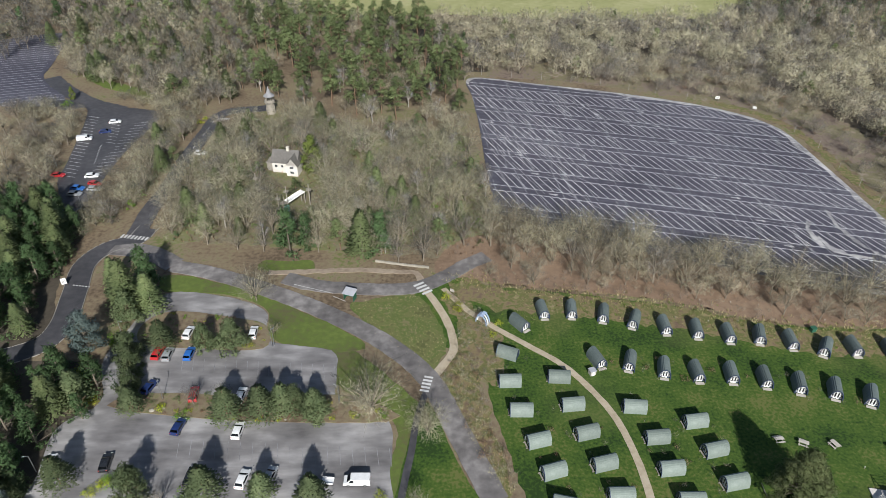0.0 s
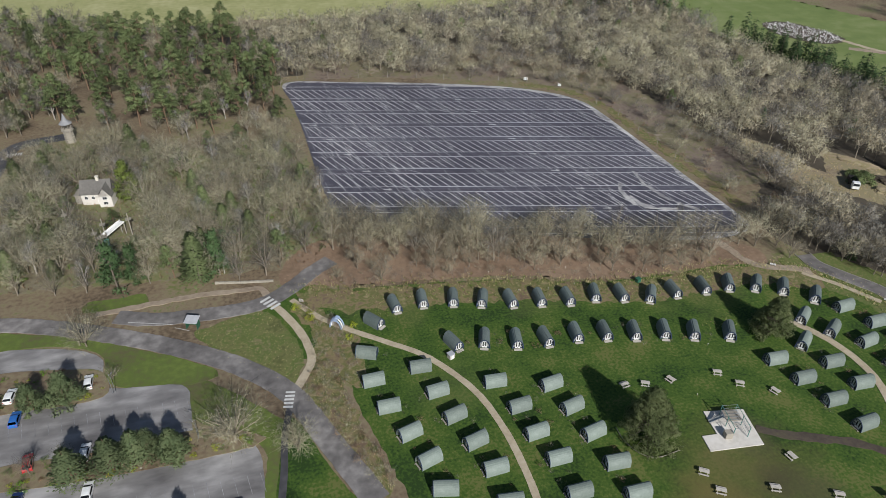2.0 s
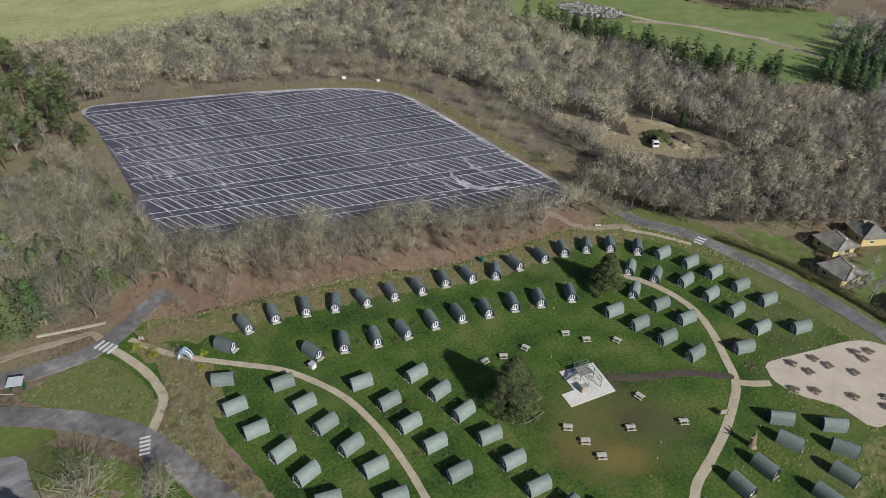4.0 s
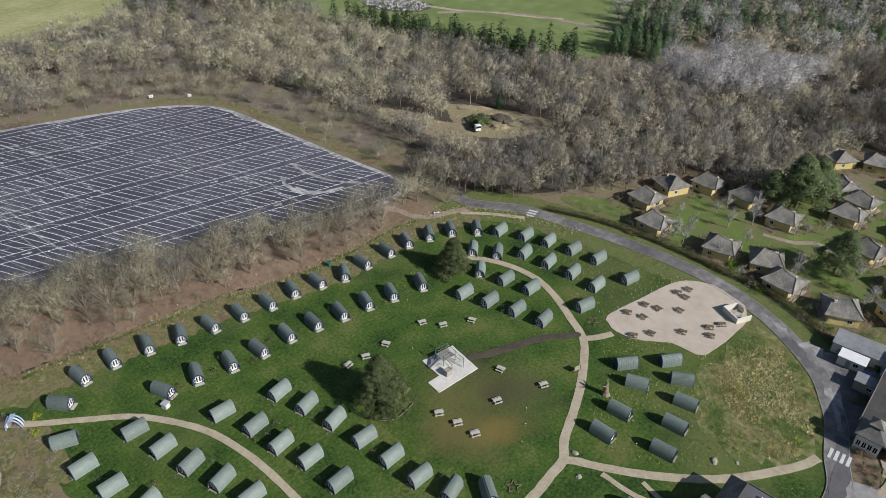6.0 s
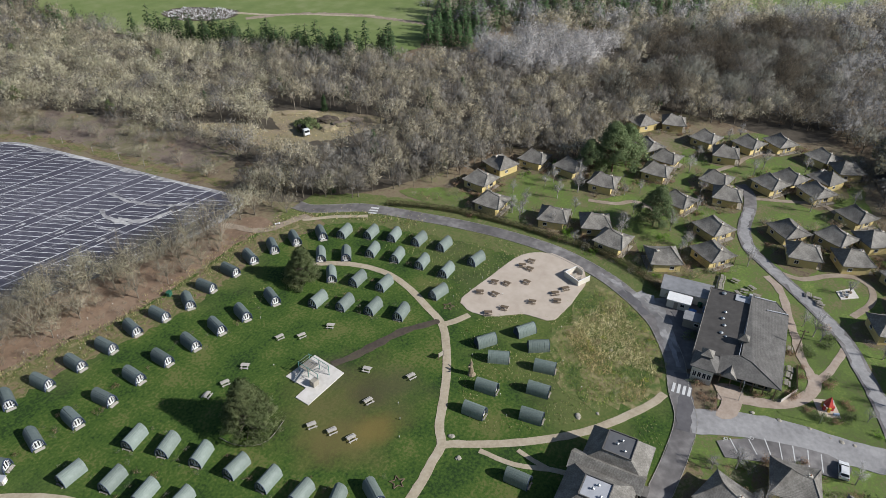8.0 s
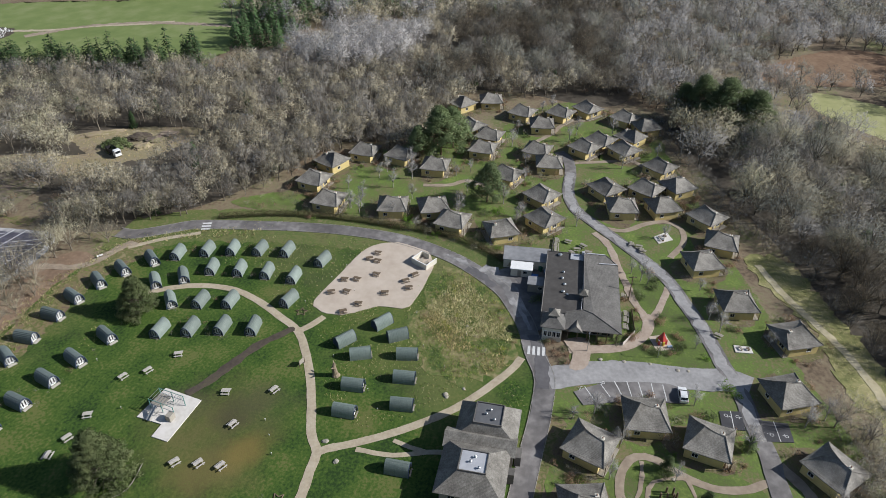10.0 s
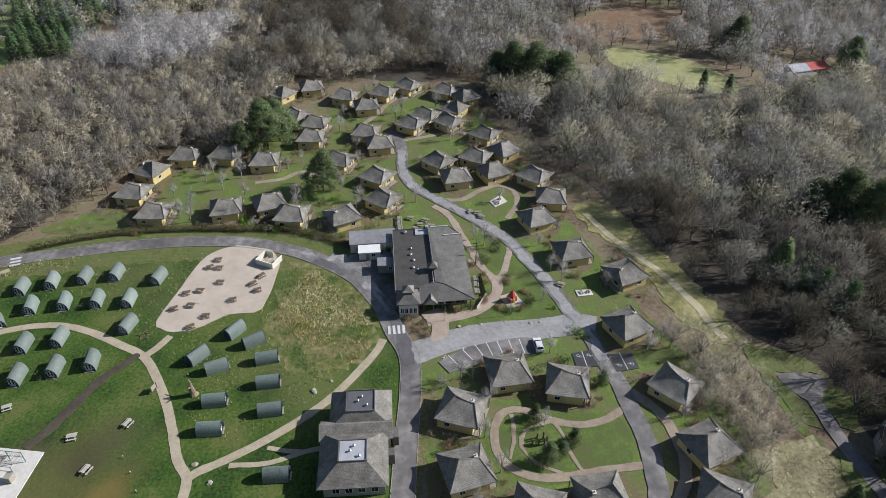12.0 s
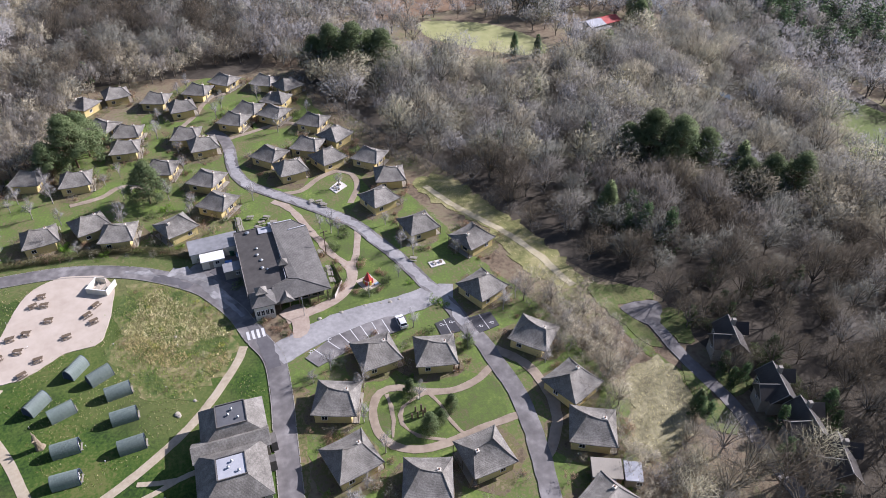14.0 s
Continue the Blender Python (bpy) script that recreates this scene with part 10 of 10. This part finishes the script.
tufts("green_grass", scatter(ROUGH_MEADOW, 0.6, 72, 0.5, free=True), M_EDGEGRASS, 0.5, 5, "green tussocks among the straw grass", 2, 0.7)
wood("bramble_scrub", [p for p in scatter(ROUGH_MEADOW, 2.6, 126, free=True) if noise.noise(Vector((p[0] * 0.2, p[1] * 0.2, 9))) > 0.12] + [(119.3, 6.2), (117.2, 6.6), (122.4, 7.6), (129.9, 13), (133, 18.9), (124.6, 9.6), (127.4, 11.4)], SMALL, (M_TWIG, M_TWIG_OLIVE, M_BRACKEN, M_GORSE), "low brown brambles in the rough meadow", 126, 0.14, 0.3)
tufts("straw_grass", scatter(BANK_YELLOW, 0.9, 73, 0.5, free=True), M_DRYGRASS, 0.6, 5, "yellow grass tussocks on the bank", 3, 0.4)
tufts("straw_grass", scatter([(x * 1.06 - 4, y * 1.06 + 4) for x, y in SCRUB_VALLEY], 0.6, 74, 0.5, free=True), M_PALEGRASS, 0.36, 7, "dead pale grass on the slope", 4)
wood("red_scrub", scatter([(69, -58.5), (69.5, -66), (61, -61.5), (56.5, -63.5), (55, -57)], 1.9, 106, free=True) + scatter([(x * 1.2 - 14, y * 1.2 + 14) for x, y in SCRUB_VALLEY], 5.2, 107), SMALL, (M_TWIG_PURPLE, M_BRACKEN, M_TWIG_PURPLE, M_BRACKEN), "low red brown scrub on the valley slope", 107, 0.2, 0.5)
tufts("bramble_stalks", scatter(SCRUB_BANK_WEST, 0.7, 75, 0.5, free=True), M_DRYGRASS, 0.34, 5, "dead stalks and grass beside the road", 5)
wood("bramble_scrub", scatter([(x * 1.1 - 0.6, y) for x, y in SCRUB_BANK_WEST], 1.6, 104, free=True) + scatter(ROUGH_CORNER, 2.4, 112, free=True), SMALL, (M_TWIG, M_TWIG, M_TWIG_PURPLE, M_BRACKEN, M_TWIG_OLIVE, M_TWIG_PURPLE), "tangled brown bramble scrub beside the road", 98, 0.2, 0.42)
tufts("lawn_tussocks", scatter(LAWN_PODS, 1.7, 76, 0.5, free=True), M_LIME, 0.22, 3, "small grass tussocks on the lawn", 6, 0.6)
tufts("triangle_tussocks", scatter(LAWN_TRIANGLE, 1.1, 77, 0.5, free=True), M_DRYGRASS, 0.3, 4, "daffodil clumps and tussocks in the grass triangle", 7)
tufts("floor_brash", scatter(WOOD_WEST, 1.7, 78, 0.5, free=True), M_BRACKEN, 0.7, 5, "bracken and brash below the bare trees", 8)
tufts("field_stones", scatter(STONES_PATCH, 1.9, 79, 0.5, free=True), M_WHITE, 1.5, 5, "patch of pale stones in the far field", 9, 0.5)


def heap(name, label, x, y, rx_, ry_, h, turn, material, seed):
    """A rough heap of soil or rubble: a lumpy mound with a broken surface."""
    bm = bmesh.new()
    bmesh.ops.create_icosphere(bm, subdivisions=4, radius=1.0)
    for v in bm.verts:
        p = v.co * 1.0
        k = 1 + 0.28 * noise.noise(p * 1.6 + Vector((seed, 0, 0))) + 0.16 * noise.noise(p * 5.0 + Vector((0, seed, 0)))
        v.co = Vector((p.x * rx_ * k, p.y * ry_ * k, max(p.z, -0.1) * h * k))
    ob = link_mesh(name, bm, material)
    ob.matrix_basis = pose(x, y, 0.03, 0, 0, turn)
    return tagged(ob, label, "heap", "heaps in the clearing")


def brush_heap(x, y, radius, h, leaf, label, seed):
    """A domed pile of cut brush made of many small sprays over crossed branches."""
    r = random.Random(seed)
    root = thing("brush_heap", label, "heap", "heaps in the clearing", pose(x, y, 0.03))
    bm = bmesh.new()
    tv, tf, tn = [], [], []
    for i in range(34):
        a, d = r.uniform(0, 2 * math.pi), radius * math.sqrt(r.random()) * 0.9
        c = Vector((math.cos(a) * d, math.sin(a) * d, h * (1 - (d / radius) ** 2) * r.uniform(0.5, 0.95)))
        e = Vector((r.uniform(-1, 1), r.uniform(-1, 1), r.uniform(-0.2, 0.5))) * 1.6
        tube(bm, c - e, c + e, 0.06, 0.03, 4)
        v, f, w = leaf_cloud(r, c, 1.3, 90, 0.6, 0.6)
        tf += [tuple(q + len(tv) for q in t) for t in f]
        tv += v
        tn += w
    part("branches", bm, M_BARK, root)
    ob = new("foliage", tri_mesh("foliage", tv, tf, leaf, tn))
    ob.parent = root


brush_heap(185.6, 153.2, 5.4, 3.0, M_PINE, "heap of cut olive green brush beside the lorry", 80)
heap("earth_mound", "dark heap of dug soil in the clearing", 193.5, 149.5, 4.6, 2.4, 1.9, -50, M_MUD, 1)
heap("rubble_heap", "pale broken rubble heap in the clearing", 187.6, 144.6, 3.4, 2.2, 1.5, -40, M_STRAWSOIL, 2)
heap("rubble_heap", "low tan heap of soil and stones", 193.2, 143.0, 4.0, 2.4, 1.3, -60, M_SCRUBSOIL, 3)
heap("rubble_heap", "grey heap of stones at the clearing's edge", 198.6, 141.2, 3.6, 1.8, 1.2, -60, M_TRACK, 4)
heap("earth_mound", "long pale ridge of scraped soil", 193.5, 164.0, 8.5, 1.8, 1.3, -55, M_STRAWSOIL, 5)
tufts("clearing_stalks", scatter(CLEARING, 2.0, 81, 0.5, free=True) + scatter(BARE_BANK, 1.5, 82, 0.5, free=True), M_TANGRASS, 0.7, 5, "dead stalks across the bare clearing", 20, 0.6)


def near_edge(poly, lo, hi, spacing, seed, keep):
    """Spots outside an outline, between two distances from its edge."""
    r = random.Random(seed)
    line = smooth_line(poly, True, 3.0)
    xs, ys = [q.x for q in line], [q.y for q in line]
    res = []
    y = min(ys) - hi
    while y < max(ys) + hi:
        x = min(xs) - hi
        while x < max(xs) + hi:
            px, py = x + r.uniform(-0.45, 0.45) * spacing, y + r.uniform(-0.45, 0.45) * spacing
            if keep(px, py) and not inside(px, py, poly):
                d = min((px - q.x) ** 2 + (py - q.y) ** 2 for q in line) ** 0.5
                if lo < d < hi:
                    res.append((px, py))
            x += spacing
        y += spacing
    return res


scrub = near_edge(LOT_BIG, 6.0, 34.0, 5.6, 5, lambda x, y: y > 150 and x > 0 and y + 0.4 * x > 205)
wood("brown_scrub", scrub, SMALL, (M_TWIG_PURPLE, M_TWIG_PURPLE, M_TWIG, M_BRACKEN, M_TWIG_PURPLE), "low leafless brown scrub along the lot", 91, 0.2, 0.5)
wood("bare_wood", scatter([(60, 286), (78, 281), (100, 272), (128, 258), (139, 248), (150, 255), (136, 290), (117, 304), (84, 319)], 5.6, 19), ROUND, (M_BARK, M_TWIG_OLIVE, M_TWIG, M_TWIG_PURPLE), "rounded leafless trees behind the lot", 112, 0.55, 0.9)
wood("round_bushes", [p for p in scrub[::2] if noise.noise(Vector((p[0] * 0.05, p[1] * 0.05, 7))) > -0.15], ROUND, (M_BARK, M_TWIG_OLIVE, M_TWIG, M_TWIG_PURPLE), "rounded leafless bushes on the bank beside the lot", 111, 0.45, 0.8)
wood("bare_wood", scatter(WOOD_EDGE_EAST, 4.6, 92), FAR_A, (M_BARK, M_TWIG, M_TWIG_PURPLE), "leafless trees between lot and chalets", 92, 0.55, 0.95)
wood("bare_wood", scatter(WOOD_EDGE_CHALETS, 5.0, 93), FAR_A, (M_BARK, M_TWIG_PURPLE, M_TWIG), "leafless trees behind the chalets", 93, 0.6, 1.0)
wood("bare_wood", scatter(WOOD_FAR_FIELD, 9.0, 94), FAR_B, (M_BARK, M_TWIG_PURPLE), "dark far wood beyond the fields", 94, 0.8, 1.3)
wood("bare_wood", scatter(WOOD_FAR_EAST, 8.5, 95), FAR_B, (M_BARK, M_TWIG_PALE, M_TWIG), "silvery far wood", 95, 0.7, 1.1)

wood("bare_scrub", scatter(SLOPE, 3.2, 99) + scatter(SCRUB_SLOPE, 2.8, 96) + scatter(SCRUB_SLOPE_LOW, 3.0, 97), BUSHY, (M_BARK, M_TWIG_PURPLE, M_TWIG, M_TWIG_PURPLE), "tangled leafless scrub on the valley slope", 96, 0.5, 0.95)
west_spots = near_edge(CAR_PARK_WEST, 1.8, 16.0, 4.4, 129, lambda x, y: (int(x // 2), int(y // 2)) not in BLOCK and not inside(x, y, LOT_WEST) and y < 262)
wood("round_bushes", west_spots, ROUND, (M_BARK, M_TWIG_OLIVE, M_TWIG, M_TWIG_PURPLE), "rounded leafless bushes round the western car park", 129, 0.4, 0.75)
wood("low_scrub", scatter(WOOD_WEST, 6.0, 128, avoid=HOUSE_SPOTS), SMALL, (M_TWIG_OLIVE, M_TWIG, M_TWIG_OLIVE, M_TWIG_PURPLE), "low grey olive scrub under the bare trees", 128, 0.4, 0.75)
wood("bank_brush", scatter(LITTER_BANK, 3.0, 103), SMALL, (M_TWIG_PURPLE, M_TWIG, M_TWIG_PURPLE), "low brown brush on the leaf litter bank", 97, 0.2, 0.45)
rs = random.Random(31)
edge_spots, pod_spots = [], []
for q in smooth_line(LAWN_PODS[1:13], False, 0.5):
    for k in range(3):
        edge_spots.append((q.x + rs.gauss(0, 1.6), q.y + rs.gauss(0, 1.6)))
for x, y, a in PODS_NORTH[:12] + PODS_NORTH[21:]:
    for k in range(26):
        pod_spots.append((x + rs.uniform(-4.5, 4.5), y + rs.uniform(0.5, 5.5)))
tufts("edge_tussocks", edge_spots, M_DRYGRASS, 0.5, 5, "straw tussocks and plants along the lawn edge", 12)
tufts("edge_greens", [(x + 0.7, y - 0.9) for x, y in edge_spots[::2]] + pod_spots[::2], M_LIME, 0.42, 5, "green tussocks along the lawn edge", 13)
tufts("pod_tussocks", pod_spots, M_DRYGRASS, 0.36, 5, "long dry grass behind the northern pods", 14)
tufts("litter_brash", scatter(LITTER_BANK, 1.5, 98, 0.5, free=True), M_BRACKEN, 0.5, 4, "fallen twigs and dead bracken on the bank", 15, 0.5)
tufts("daffodils", [(x + rs.uniform(-1, 1), y + rs.uniform(-1, 1)) for x, y in scatter(LAWN_TRIANGLE, 1.4, 99, 0.5, free=True)] + edge_spots[::30], M_DAFFODIL, 0.27, 2, "pale yellow daffodils in the grass", 16)
tufts("slope_grass", scatter(LANE_LAWN, 0.9, 100, 0.5, free=True), M_LIME, 0.35, 4, "green grass tussocks beside the lane", 17)

rough_spots = [(x, y) for x, y in scatter(LAWN_PODS, 1.0, 101, 0.5, free=True) if math.hypot(x - 118, y - 24) < 34 and not inside(x, y, SAND_PLAZA)]
rough_spots += [(x, y) for x, y in scatter(LAWN_PODS, 1.2, 102, 0.5, free=True) if math.hypot(x - 142, y - 62) < 26 and not inside(x, y, SAND_PLAZA)]
fair = [p for p in rough_spots if noise.noise(Vector((p[0] * 0.09, p[1] * 0.09, 3))) > -0.12 and (int(p[0] // 2), int(p[1] // 2)) not in BLOCK]
tufts("rough_tussocks", fair, M_DRYGRASS, 0.34, 4, "straw tussocks scattered through the eastern lawn", 18)
tufts("rough_greens", [(x + 0.5, y + 0.4) for x, y in fair], M_LIME, 0.36, 4, "long green tussocks through the eastern lawn", 19)

# clipped hedge along the outer side of the curving road
hedge = smooth_line([(151.5, 97.0), (156.5, 82.0), (158.6, 64.4), (158.0, 46.6), (156.6, 31.0), (152.6, 20.5), (147.6, 13.0), (144.0, 8.6)], False, 0.55)
tv, tf, tn, r_ = [], [], [], random.Random(12)
for q in hedge:
    v, f, w = leaf_cloud(r_, (q.x, q.y, 0.95), 1.15, 80, 0.34, 0.95)
    k = len(tv)
    tv += v
    tn += w
    tf += [tuple(i + k for i in t) for t in f]
tagged(new("hedge", tri_mesh("hedge", tv, tf, M_HEDGE, tn)), "low brown-green clipped hedge along the road", "hedge", kind="stuff")

# shrubs and thin young trees round the chalets
rng = random.Random(21)
for i, (x, y, a) in enumerate(CHALETS_NORTH + CHALETS_SOUTH):
    for k in range(5):
        b = rng.uniform(0, 2 * math.pi)
        px, py = x + math.cos(b) * rng.uniform(6.2, 8.5), y + math.sin(b) * rng.uniform(6.2, 8.5)
        if (int(px // 2), int(py // 2)) in BLOCK or any((px - u) ** 2 + (py - v) ** 2 < 30 for u, v, w in CHALETS_NORTH + CHALETS_SOUTH):
            continue
        plant(rng.choice((BROWNBUSH, DARKBUSH, BROWNBUSH, BROWNBUSH, LIME)), px, py, rng.uniform(0.6, 1.6), rng.uniform(0, 360))

# twiggy garden scrub behind the chalets, and brambles between the pods
rng = random.Random(27)
scrub_spots, bramble_spots = [], []
ALL_CHALETS = CHALETS_NORTH + CHALETS_SOUTH
for x, y, a in ALL_CHALETS:
    for k in range(15):
        b, d = rng.uniform(0, 2 * math.pi), rng.uniform(5.4, 8.2)
        px, py = x + math.cos(b) * d, y + math.sin(b) * d
        if (int(px // 2), int(py // 2)) not in BLOCK and all((px - u) ** 2 + (py - v) ** 2 > 27 for u, v, w in ALL_CHALETS):
            scrub_spots.append((px, py))
for x, y, a in PODS_WEST + PODS_NORTH[12:21] + PODS_EAST:
    for k in range(4):
        b, d = rng.uniform(0, 2 * math.pi), rng.uniform(3.0, 4.2)
        px, py = x + math.cos(b) * d, y + math.sin(b) * d
        if (int(px // 2), int(py // 2)) not in BLOCK:
            bramble_spots.append((px, py))
scrub_spots += [p for p in scatter(ROUGH_CHALETS, 3.6, 113) + scatter(WOOD_EDGE_CHALETS, 5.0, 114) if not inside(p[0], p[1], LAWN_CHALETS) and not inside(p[0], p[1], LAWN_CAFE) and math.hypot(p[0] - 136, p[1] + 7) > 24 and all((p[0] - u) ** 2 + (p[1] - v) ** 2 > 34 for u, v, w in ALL_CHALETS)]
wood("garden_scrub", scrub_spots, SMALL, (M_TWIG_PURPLE, M_TWIG, M_BRACKEN, M_TWIG_PURPLE, M_TWIG_OLIVE), "low twiggy scrub in the chalet gardens", 108, 0.2, 0.5)
wood("brambles", bramble_spots, SMALL, (M_TWIG_PURPLE, M_TWIG, M_BRACKEN, M_TWIG_OLIVE), "small brown brambles beside the pods", 109, 0.1, 0.26)
grow(BIRCH, [p for p in scatter(LAWN_CHALETS, 11.0, 110, avoid=[(x, y, 6.2) for x, y, a in ALL_CHALETS] + [(136, -7, 18)])], 0.45, 0.85)
